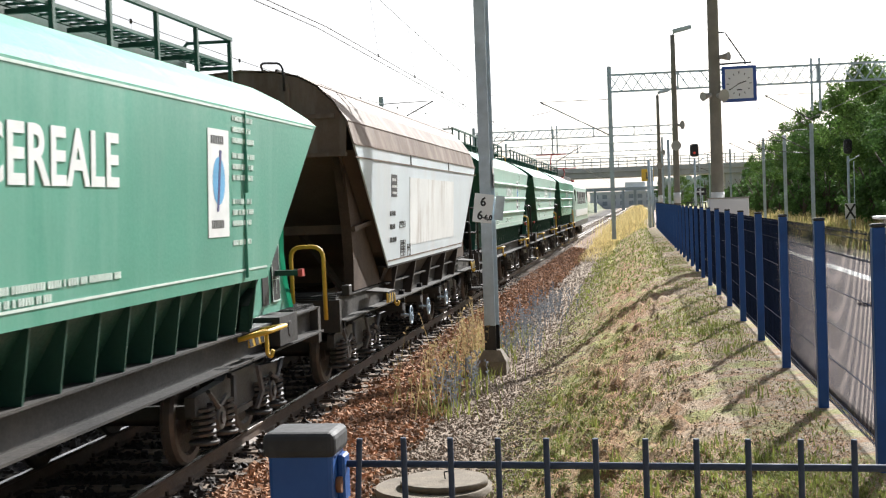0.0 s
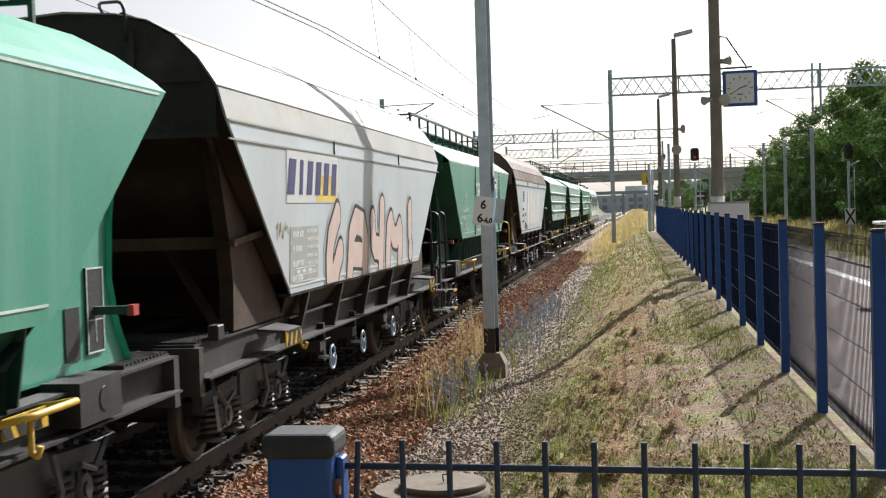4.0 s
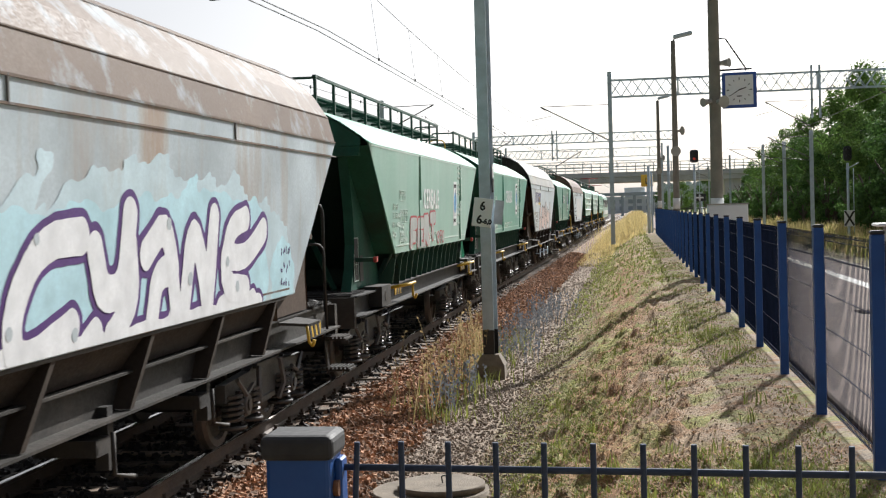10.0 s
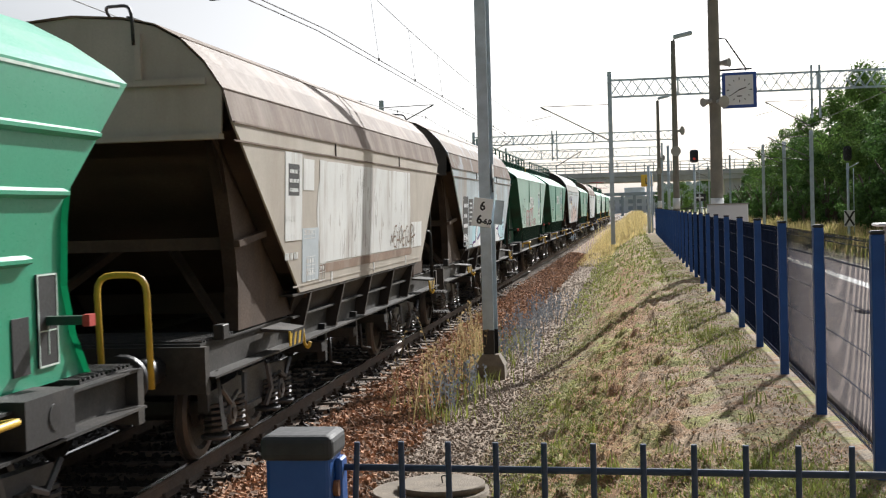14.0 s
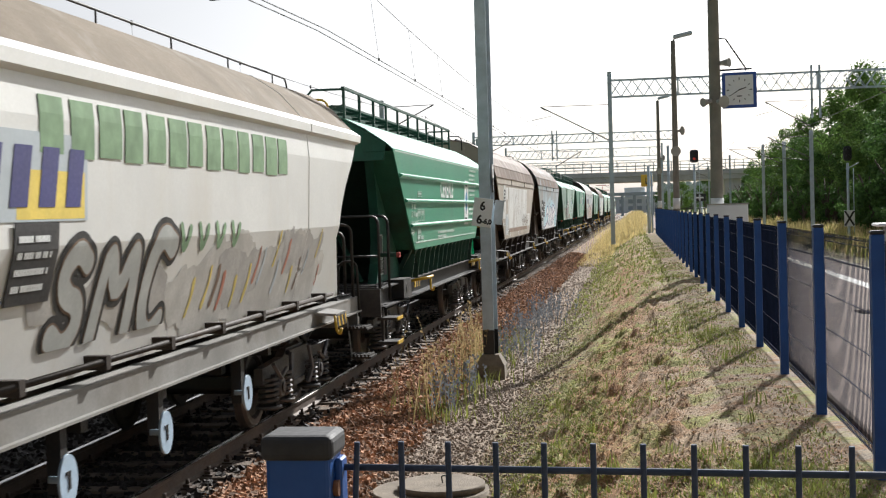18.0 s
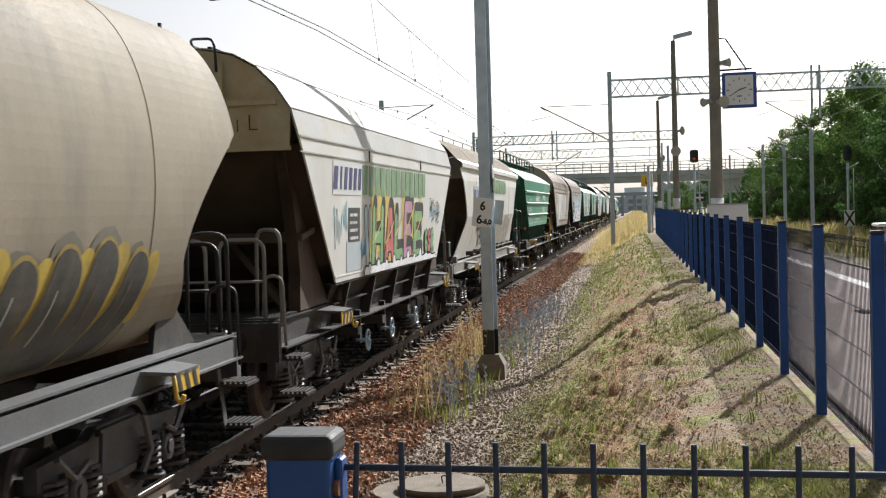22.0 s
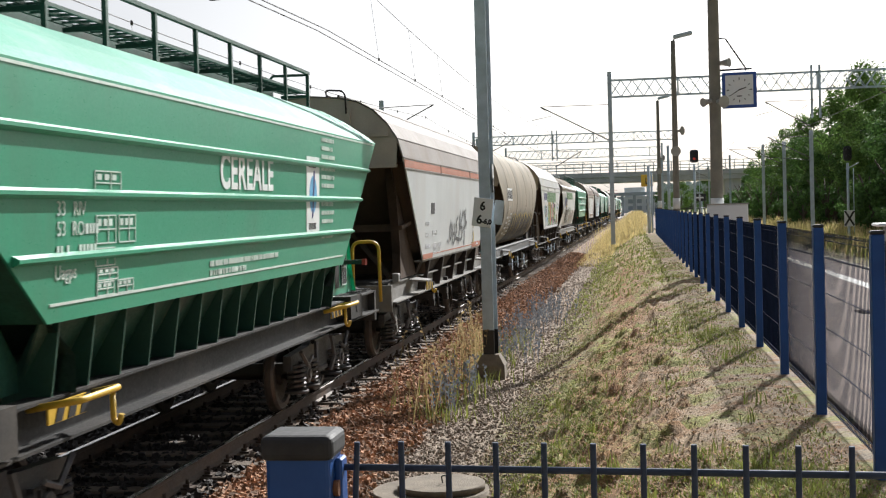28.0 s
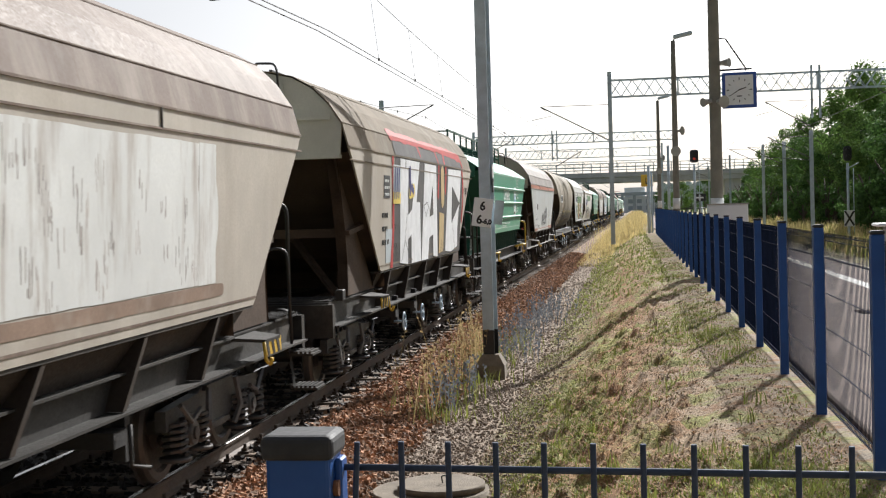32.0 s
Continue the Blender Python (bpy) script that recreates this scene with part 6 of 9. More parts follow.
def hopper_detail(w, sp):
    kind, L, Lb = sp["kind"], sp["L"], sp["Lb"]
    fr = L + 0.42
    if kind == "hopper":
        for s in (-1, 1):
            bm = bmesh.new()
            for x, z, a in ((1.52, 3.10, 0.012), (1.52, 3.27, 0.014), (1.44, 3.58, 0.008), (1.05, 4.06, 0.008)):
                ring_tube(bm, [(s * (x + 0.004), -L + 0.02, z), (s * (x + 0.004), L - 0.02, z)], a, 4)
            part("seam", bm, sp["roof"] if not sp.get("stripe") else sp["stripe"], w)
        for y in (-2.2, 2.2):
            bm = bmesh.new()
            quad_box(bm, 1.47, 1.535, y - 0.008, y + 0.008, 3.1, 3.28)
            part("seam", bm, M_GRIMELINE, w)
        on_side(w, "bottom_edge", rect("bottom_edge", 2 * Lb + 0.1, 0.02, sp.get("edge", sp["roof"])), kind, 0, 1.62, 0.004)
    if kind in ("curved", "tank"):
        for y in ((-4.4, -1.6, 1.6, 4.4) if kind == "tank" else (-3.9, 3.9)):
            bm = bmesh.new()
            pf = fine_profile(kind)
            ring_tube(bm, [(x + 0.001, y, z) for x, z in pf], 0.006, 4)
            part("weld_seam", bm, sp["body"], w)
        bm = bmesh.new()
        for s in (-1, 1):
            quad_box(bm, *sorted((s * 1.345, s * 1.375)), -fr, fr, 1.07, 1.25)
        part("sill_face", bm, sp["frame"], w)
    # roof walkway, low
    dip = {"curved": 0.19, "tank": 0.11}.get(kind, 0.0)
    bm = bmesh.new()
    for x in (0.22, 0.40):
        quad_box(bm, x - 0.02, x + 0.02, -L + 0.4, L - 0.4, 4.30 - dip, 4.34 - dip)
    for i in range(40):
        y = -L + 0.4 + (2 * L - 0.8) * i / 39
        quad_box(bm, 0.2, 0.42, y - 0.02, y + 0.02, 4.29 - dip, 4.31 - dip)
    part("walkway", bm, M_FRAME, w)
    if kind == "curved":
        hand_rail(w, [(0.72, -L + 0.5, 4.02), (0.72, -L + 0.6, 4.16), (0.72, L - 0.6, 4.16), (0.72, L - 0.5, 4.02)], M_FRAMEB, 0.012, "roof_rail")
        for i in range(7):
            bm = bmesh.new()
            ring_tube(bm, [(0.72, -L + 1.2 + i * (2 * L - 2.4) / 6, 4.0), (0.72, -L + 1.2 + i * (2 * L - 2.4) / 6, 4.16)], 0.010, 6)
            part("rail_stay", bm, M_FRAMEB, w)
    # end rails, steps, hoses, corner brackets
    for e in (-1, 1):
        y = e * (fr - 0.15)
        tall = sp.get("rails", 1)
        if kind == "hopper" and e == -1 and not sp.get("rear"):
            tall = 0
        if kind == "curved" and e == -1:
            tall = 0
            for z in (1.48, 1.62):
                bm = bmesh.new()
                ring_tube(bm, [(1.25, e * (fr - 0.2), z), (0.1, e * (fr - 0.2), z)], 0.018, 6)
                part("low_rail", bm, M_FRAMEB, w)
            part("end_column", bevel_box(0.30, 0.52, *sorted((e * (fr - 0.35), e * (fr - 0.2))), 1.28, 2.1, 0.01), M_SILLPALE, w, "pale steel end column")
            part("control_box", bevel_box(1.02, 1.28, *sorted((e * (fr - 0.3), e * (fr - 0.05))), 1.42, 1.74, 0.015), M_FRAMEB, w, "grimy brake control box")
        if tall:
            q, up = (-0.29, 0.29) if kind == "hopper" and e == 1 else (0.0, 0.0)
            hand_rail(w, [(1.34, y + q, 1.2), (1.34, y + q, 2.25 + up), (1.02, y + q - e * 0.2, 2.25 + up), (1.0, y + q - e * 0.2, 1.25)], sp.get("railm", M_IRON), 0.022)
            hand_rail(w, [(1.40, y + 2 * q + e * 0.1, 1.0), (1.38, y + 2 * q + e * 0.1, 1.75 + up), (1.15, y + 2 * q, 1.75 + up), (1.12, y + 2 * q, 1.1)], sp.get("railm", M_IRON), 0.018)
        if tall > 1 or (sp.get("rear") and e == -1):
            for x in (1.2, 0.55):
                hand_rail(w, [(x, e * fr, 1.26), (x, e * fr, 2.15), (x - 0.5, e * fr, 2.15), (x - 0.5, e * fr, 1.26)], sp.get("railm", M_IRON), 0.022)
            bm = bmesh.new()
            ring_tube(bm, [(1.2, e * fr, 1.7), (0.05, e * fr, 1.7)], 0.016, 6)
            part("mid_rail", bm, sp.get("railm", M_IRON), w)
        for z, dx in ((0.86, 0.0), (0.48, 0.04)) if tall else ():
            bm = bmesh.new()
            x0 = 1.28 + dx
            sec = [(x0, z - 0.02)]
            for i in range(6):
                sec += [(x0 + i * 0.05, z + 0.03), (x0 + i * 0.05 + 0.028, z + 0.03), (x0 + i * 0.05 + 0.028, z + 0.005), (x0 + i * 0.05 + 0.05, z + 0.005)]
            sec.append((x0 + 0.3, z - 0.02))
            plate(bm, [(q, e * (fr - 0.42), zz) for q, zz in sec], (0, e, 0), 0.38)
            part("step", bm, M_FRAMEB, w, "grated steel step")
        if not tall:
            part("buffer_box", bevel_box(1.30, 1.40, *sorted((e * (fr - 0.5), e * (fr - 0.32))), 1.28, 1.42, 0.01), sp["frame"], w)
        bm = bmesh.new()
        plate(bm, [(1.30, e * (fr - 0.44), 1.0), (1.30, e * (fr - 0.36), 1.0), (1.36, e * (fr - 0.36), 0.45), (1.36, e * (fr - 0.44), 0.45)], (0, e, 0), 0.02)
        part("step_bracket", bm, sp["frame"], w)
        bm = bmesh.new()
        ya = e * (L - 1.35)
        plate(bm, [(1.32, ya, 1.25), (1.32, ya - e * 0.75, 1.25), (1.62, ya - e * 0.62, 1.22), (1.62, ya - e * 0.1, 1.22)], (0, 0, -1), 0.03)
        jb = part("shunter_bracket", bm, sp["frame"], w)
        bm = bmesh.new()
        quad_box(bm, 1.60, 1.615, *sorted((ya - e * 0.06, ya - e * 0.62)), 1.06, 1.21)
        hb = part("hazard_board", bm, M_YELLOW, jb, "yellow board with black slants")
        for i in range(3):
            bm = bmesh.new()
            q = ya - e * (0.10 + i * 0.18)
            plate(bm, [(1.617, q, 1.06), (1.617, q - e * 0.08, 1.06), (1.617, q - e * 0.15, 1.21), (1.617, q - e * 0.07, 1.21)], (1, 0, 0), 0.003)
            part("black_slant", bm, M_BLACK, hb)
        bm = bmesh.new()
        ring_tube(bm, round_path([(1.60, ya - e * 0.62, 1.2), (1.62, ya - e * 0.62, 1.02), (1.66, ya - e * 0.62, 0.98), (1.68, ya - e * 0.62, 1.05)], 0.05), 0.019, 6)
        part("hook", bm, M_YELLOW, jb)
    # discharge gear: boxes, wheels and levers under the sill
    for i, y in enumerate(sp.get("gear", (-2.4, -0.6, 1.6))):
        bm = bmesh.new()
        if kind == "hopper":
            quad_box(bm, 0.9, 1.36, y - 0.16, y + 0.10, 0.74, 0.86)
        quad_box(bm, 1.24, 1.34, y + 0.1, y + 0.2, 0.6, 1.06)
        gb = part("discharge_gear", bm, M_FRAME, w)
        bm = bmesh.new()
        if kind != "hopper":
            disc(bm, (1.42, y, 0.72), (1, 0, 0), 0.17, 0.02, 24)
            disc(bm, (1.30, y, 0.72), (1, 0, 0), 0.025, 0.13, 8)
            for v in bm.verts:
                v.co.y = y + (v.co.y - y) * 0.8
            hw = part("hand_wheel", bm, sp.get("wheelm", M_BLUEWHEEL), gb, "pale blue indicator disc")
            bm = bmesh.new()
            quad_box(bm, 1.441, 1.448, y - 0.015, y + 0.015, 0.66, 0.78)
            quad_box(bm, 1.441, 1.448, y - 0.05, y + 0.015, 0.755, 0.78)
            part("disc_mark", bm, M_BLACK, hw)
        elif sp.get("wheels", True):
            ring_tube(bm, [(1.47, y + 0.14 * math.cos(a), 0.66 + 0.14 * math.sin(a)) for a in [k * math.tau / 18 for k in range(19)]], 0.015, 6)
            for k in range(3):
                a = k * math.tau / 3 + 0.4
                ring_tube(bm, [(1.47, y, 0.66), (1.47, y + 0.14 * math.cos(a), 0.66 + 0.14 * math.sin(a))], 0.011, 5)
            disc(bm, (1.3, y, 0.66), (1, 0, 0), 0.02, 0.19, 8)
            part("hand_wheel", bm, sp.get("wheelm", M_BLUEWHEEL), gb, "pale blue hand wheel")
        else:
            ring_tube(bm, [(1.42, y, 0.9), (1.44, y - 0.04, 0.6), (1.52, y + 0.12, 0.56)], 0.02, 6)
            part("lever", bm, M_FRAMEB, gb)


M_GRIMELINE = material("dirty_seam", (0.10, 0.09, 0.08), 0.8)
M_BLUEWHEEL = material("pale_blue_wheel_paint", (0.36, 0.47, 0.58), 0.5, vary=0.2)
M_PATCHGREY = material("pale_overpaint", (0.66, 0.67, 0.655), 0.55, vary=0.12, scale=1.0, stain=(0.34, 0.29, 0.25), streak=5, stain_at=(0.52, 0.70), stain_scale=3.0)
M_PATCHBLUE = material("blue_grey_overpaint", (0.42, 0.47, 0.50), 0.55, vary=0.12)
M_ORANGE = material("faded_orange_red_band", (0.42, 0.16, 0.10), 0.55, vary=0.2, scale=2)


def no_mark(w, sp):
    hopper_detail(w, sp)
    data_bars(w, sp["kind"], -3.7, 2.75, M_FRAME, True)
    patches(w, sp["kind"], ((0.3, 2.35, 5.2, 1.1),), M_PATCHGREY)


def mark_pink(w, sp):
    hopper_detail(w, sp)
    name_panel(w, "hopper", -3.02, 2.80, 2.38, 0.56, M_SIGNWHITE, M_LOGOYEL)
    letters = [[(-1.84, 2.36), (-2.26, 2.02), (-2.2, 1.4)], [(-1.66, 1.92), (-2.0, 1.62), (-1.75, 1.3)],
               [(-1.12, 1.5), (-0.95, 2.32), (-0.12, 2.2), (-0.15, 1.4)], [(-1.0, 1.86), (-0.2, 1.8)],
               [(0.36, 2.28), (0.45, 1.9), (0.95, 1.86)], [(1.05, 2.46), (0.98, 1.4)],
               [(1.5, 1.4), (1.62, 2.36), (2.1, 1.9), (2.62, 2.24), (2.5, 1.4)], [(3.42, 2.42), (3.45, 2.05)], [(3.52, 1.76), (3.53, 1.74)]]
    paint(w, "hopper", "spray_haze", letters, 0.27, M_PALEHAZE, 0.004, "faint sprayed haze", 0.03)
    paint(w, "hopper", "spray_outline", letters, 0.215, M_SOOT, 0.010, "dark sprayed outline", 0.012, soft=1)
    paint(w, "hopper", "spray_letters", letters, 0.165, M_PINK, 0.018, "pale pink sprayed letters", 0.008, soft=1)
    patches(w, "hopper", ((-3.42, 1.96, 1.25, 0.6),), M_PATCHDULL)
    on_side(w, "data_print", bars("data_print", 6, 0.55, 0.05, 0.09, M_WHITE, 8), "hopper", -3.05, 2.20, 0.008)
    on_side(w, "number_print", bars("number_print", 4, 0.5, 0.08, 0.16, M_WHITE, 9), "hopper", -3.7, 2.18, 0.008)
    on_side(w, "data_table", boxed("data_table", 0.9, 0.16, M_WHITE), "hopper", -3.4, 1.73, 0.008)
    tag_scrawl(w, "hopper", -4.35, 2.25, 0.5, 0.3, M_OCHRE, 4, 0.01, 5)


def mark_blue(w, sp):
    hopper_detail(w, sp)
    paint(w, "hopper", "spray_cloud", [[(-2.6, 1.9), (-1.4, 2.2), (0.2, 2.3), (2.0, 2.35), (3.2, 2.2), (4.3, 1.9)], [(-2.6, 1.7), (4.3, 1.75)]], 0.44, M_SKYFAINT, 0.001, "faint pale blue overspray", 0.16)
    paint(w, "hopper", "spray_cloud", [[(-2.2, 1.9), (-1.4, 2.15), (0.2, 2.25), (2.0, 2.28), (3.2, 2.15)], [(-2.2, 1.7), (3.3, 1.75)], [(4.1, 1.72), (4.3, 1.95)]], 0.34, M_SKYBLUE, 0.003, "pale blue sprayed cloud", 0.10, seed=3)
    letters = [[(-0.85, 2.30), (-1.45, 2.28), (-1.86, 1.85), (-1.75, 1.5), (-1.0, 1.72)],
               [(-0.62, 2.2), (-0.5, 1.86), (-0.1, 1.9), (0.0, 2.44)], [(0.0, 2.2), (0.08, 1.8), (-0.35, 1.58)],
               [(0.32, 2.14), (0.78, 2.40), (0.98, 1.62)], [(0.45, 1.66), (0.55, 1.98), (0.9, 2.0)],
               [(1.16, 1.68), (1.36, 2.36), (1.62, 2.0), (1.74, 1.62)], [(1.78, 1.7), (1.92, 2.40)],
               [(2.86, 2.38), (2.36, 2.3), (2.18, 1.78), (2.86, 1.72)], [(2.25, 2.04), (2.9, 2.02), (3.45, 2.26)]]
    base = [[(-2.4, 1.52), (3.3, 1.52)], [(-1.95, 1.55), (-1.8, 1.62)], [(-0.75, 1.56), (-0.6, 1.62)], [(0.9, 1.58), (1.1, 1.6)], [(2.1, 1.58), (2.5, 1.6)], [(3.0, 1.56), (3.1, 1.58)]]
    paint(w, "hopper", "spray_outline", letters, 0.185, M_PURPLE, 0.010, "purple sprayed outline", 0.016)
    paint(w, "hopper", "spray_outline", base, 0.17, M_PURPLE, 0.012, "", 0.02, soft=0)
    paint(w, "hopper", "spray_letters", base, 0.12, M_LILAC, 0.018, "white sprayed base", 0.02, soft=0)
    paint(w, "hopper", "spray_letters", letters, 0.128, M_LILAC, 0.022, "fat white sprayed letters", 0.010)
    paint(w, "hopper", "spray_dot", [[(-1.86, 1.75)], [(-1.5, 2.3)], [(-0.95, 1.66)], [(0.8, 2.36)], [(1.3, 1.9)], [(2.6, 1.76)], [(2.3, 2.0)]], 0.05, M_PATCHBLUE, 0.028, "grey sprayed dots", 0.01)
    for z in (2.02, 1.86, 1.70):
        tag_scrawl(w, "hopper", 4.3, z, 0.4, 0.14, M_PURPLE, int(z * 100), 0.010, 4)
    patches(w, "hopper", ((-3.75, 2.2, 0.75, 1.0), (-2.85, 2.35, 0.7, 0.6)), M_FRAME)
    on_side(w, "number_print", bars("number_print", 4, 0.6, 0.1, 0.22, M_LILAC, 9), "hopper", -3.75, 2.5, 0.008)
    on_side(w, "data_print", bars("data_print", 5, 0.5, 0.05, 0.1, M_LILAC, 3), "hopper", -2.85, 2.55, 0.008)
    on_side(w, "data_table", boxed("data_table", 0.9, 0.22, M_LILAC), "hopper", -3.6, 1.72, 0.008)


M_RUSTBAND = material("rust_brown_band", (0.26, 0.185, 0.14), 0.7, vary=0.3, scale=1.5, stain=(0.36, 0.31, 0.26), stain_at=(0.5, 0.72), stain_scale=2.5, spec=0.12)
M_SMEARS = [material("soot_smear", (v, v * 0.94, v * 0.88), 0.7, vary=0.3, scale=5, spec=0.12) for v in (0.50, 0.42, 0.35)]


def mark_beige(w, sp):
    hopper_detail(w, sp)
    data_bars(w, "hopper", -3.85, 2.78, M_PATCHGREY)
    paint(w, "hopper", "paint_patch", [[(-2.2, 2.43), (3.0, 2.43)]], 0.60, M_PATCHGREY, 0.001, "overpainted pale panel", 0.004, low=1.82, high=3.04, soft=0)
    patches(w, "hopper", ((-2.5, 2.43, 0.35, 1.21), (3.3, 2.43, 0.44, 1.21), (-3.2, 2.85, 0.5, 0.35), (-3.85, 2.6, 0.7, 0.95)), M_PATCHGREY)
    patches(w, "hopper", ((-3.1, 1.95, 0.75, 0.6),), M_PATCHBLUE)
    # rust-brown stain under the panel, soot smears on it, white chalk ticks on the lip
    paint(w, "hopper", "rust_band", [[(-2.6, 1.76), (3.7, 1.76)]], 0.055, M_RUSTBAND, 0.001, "rust-brown stained band", 0.004, soft=0)
    rnd = random.Random(63)
    for k in range(3):
        smears = []
        for _ in range(16):
            y, z = rnd.uniform(-2.5, 3.2), 1.86 + 0.95 * rnd.random() ** 2.2
            for _ in range(4):
                q, b = y + rnd.gauss(0, 0.05), z + rnd.gauss(0, 0.06)
                smears.append([(q, b), (q + rnd.uniform(-0.01, 0.01), b + rnd.uniform(0.05, 0.22))])
        paint(w, "hopper", "soot_smear", smears, 0.0075, M_SMEARS[k], 0.002 + 0.0005 * k, "fine sooty streaks on the pale panel", 0.0, low=1.83, high=3.0, soft=0, cell=0.012)
    for y in (-2.04, 0.57, 3.19) if sp.get("tag") else ():
        on_side(w, "chalk_tick", rect("chalk_tick", 0.06, 0.12, M_SIGNWHITE), "hopper", y, 1.64, 0.006)
    if sp.get("tag"):
        patches(w, "hopper", ((4.22, 2.02, 1.05, 0.42),), M_PATCHGREY)
        for k, ch in enumerate("NEHOEGUR"):
            paint(w, "hopper", "spray_tag", glyph(ch, 1.83 + k * 0.25, 2.02 + k * 0.25, 1.90 - 0.03 * (k % 3), 2.10 + 0.09 * (k % 2), 0.07), 0.0135, M_TAGBROWN, 0.014, "brown sprayed letter", cell=0.014)
        paint(w, "hopper", "spray_tag", [[(3.75, 1.98), (4.05, 2.02)], [(3.9, 1.86), (3.92, 2.16)]], 0.017, M_TAGBROWN, 0.014, cell=0.014)


def mark_curved(w, sp):
    hopper_detail(w, sp)
    on_side(w, "line_name", text_bars("line_name", 13, 5.9, 0.38, M_TEXTGREEN), "curved", 0.05, 3.0, 0.004, "row of faded green letter bars")
    name_panel(w, "curved", -3.35, 2.68, 2.3, 0.55, M_PATCHBLUE, M_LOGOYEL)
    paint(w, "curved", "spray_cloud", [[(-0.2, 1.75), (1.2, 1.9), (2.6, 1.85), (3.8, 2.0), (4.7, 1.8)], [(0.2, 1.6), (4.4, 1.6)]], 0.26, M_SMUDGE, 0.001, "smudged grey sprayed cloud", 0.13, low=1.36)
    paint(w, "curved", "spray_cloud", [[(-2.7, 1.9), (-0.6, 1.8)], [(1.0, 1.9), (2.0, 1.8)], [(3.2, 2.05), (4.4, 1.95)]], 0.22, M_GREYSPRAY, 0.003, "dark grey sprayed smudge", 0.10, low=1.36, seed=4)
    smc = glyph("S", -2.5, -2.1, 1.55, 2.22) + glyph("M", -1.85, -1.2, 1.5, 2.3) + glyph("C", -0.98, -0.52, 1.48, 2.3)
    paint(w, "curved", "spray_outline", smc, 0.15, M_SOOT, 0.012, "dark sprayed outline", 0.012)
    paint(w, "curved", "spray_outline", smc, 0.105, M_TAGBROWN, 0.018, "", 0.012)
    paint(w, "curved", "spray_letters", smc, 0.088, M_PATCHDULL, 0.024, "grey sprayed letters", 0.010)
    for k in range(4):
        paint(w, "curved", "spray_letters", [[(-0.35 + k * 0.45, 2.34), (-0.25 + k * 0.45, 2.1), (-0.13 + k * 0.45, 2.32)]], 0.035, M_TEXTGREEN, 0.008, "faded green sprayed strokes")
    rnd = random.Random(41)
    for k in range(16):
        y, z = 0.2 + 0.3 * k + rnd.uniform(-0.1, 0.1), 1.85 + rnd.uniform(-0.28, 0.3)
        m = rnd.choice((M_ORANGE, M_SPRAYYEL, M_SPRAYYEL, M_PATCHBLUE, M_TAGBROWN))
        paint(w, "curved", "spray_dab", [[(y - 0.05, z - 0.16), (y + 0.03, z + 0.02), (y + 0.02, z + 0.16)]], 0.03, m, 0.010, "orange or yellow sprayed dab", 0.012)
    on_side(w, "data_plate", rect("data_plate", 0.6, 0.5, M_FRAME), "curved", -2.95, 2.15, 0.03)
    on_side(w, "data_print", bars("data_print", 4, 0.5, 0.05, 0.1, M_WHITE, 4), "curved", -2.95, 2.3, 0.036)
    tag_scrawl(w, "curved", -3.9, 2.2, 0.6, 0.4, M_SOOT, 8, 0.012, 5)
    bm = bmesh.new()
    ring_tube(bm, [(1.44, -4.6, 1.42), (1.44, 5.2, 1.42)], 0.024, 6)
    pipe = part("pipe", bm, M_BROWN, w, "brown discharge pipe")
    for k in range(8):
        bm = bmesh.new()
        quad_box(bm, 1.30, 1.47, -4.4 + k * 1.3, -4.32 + k * 1.3, 1.36, 1.46)
        part("pipe_clip", bm, M_BROWN, pipe)


def text_bars(name, n, width, h, mat_):
    """A brand word as a row of plain upright slabs."""
    bm = bmesh.new()
    p = width / n
    for k in range(n):
        x = -width / 2 + k * p
        d = p * (0.80 + 0.06 * ((k * 7) % 3 - 1))
        quad_box(bm, x, x + d, -h / 2 * (0.9 + 0.1 * (k % 2)), h / 2, -0.002, 0.003)
    return finish(bm, name, mat_)


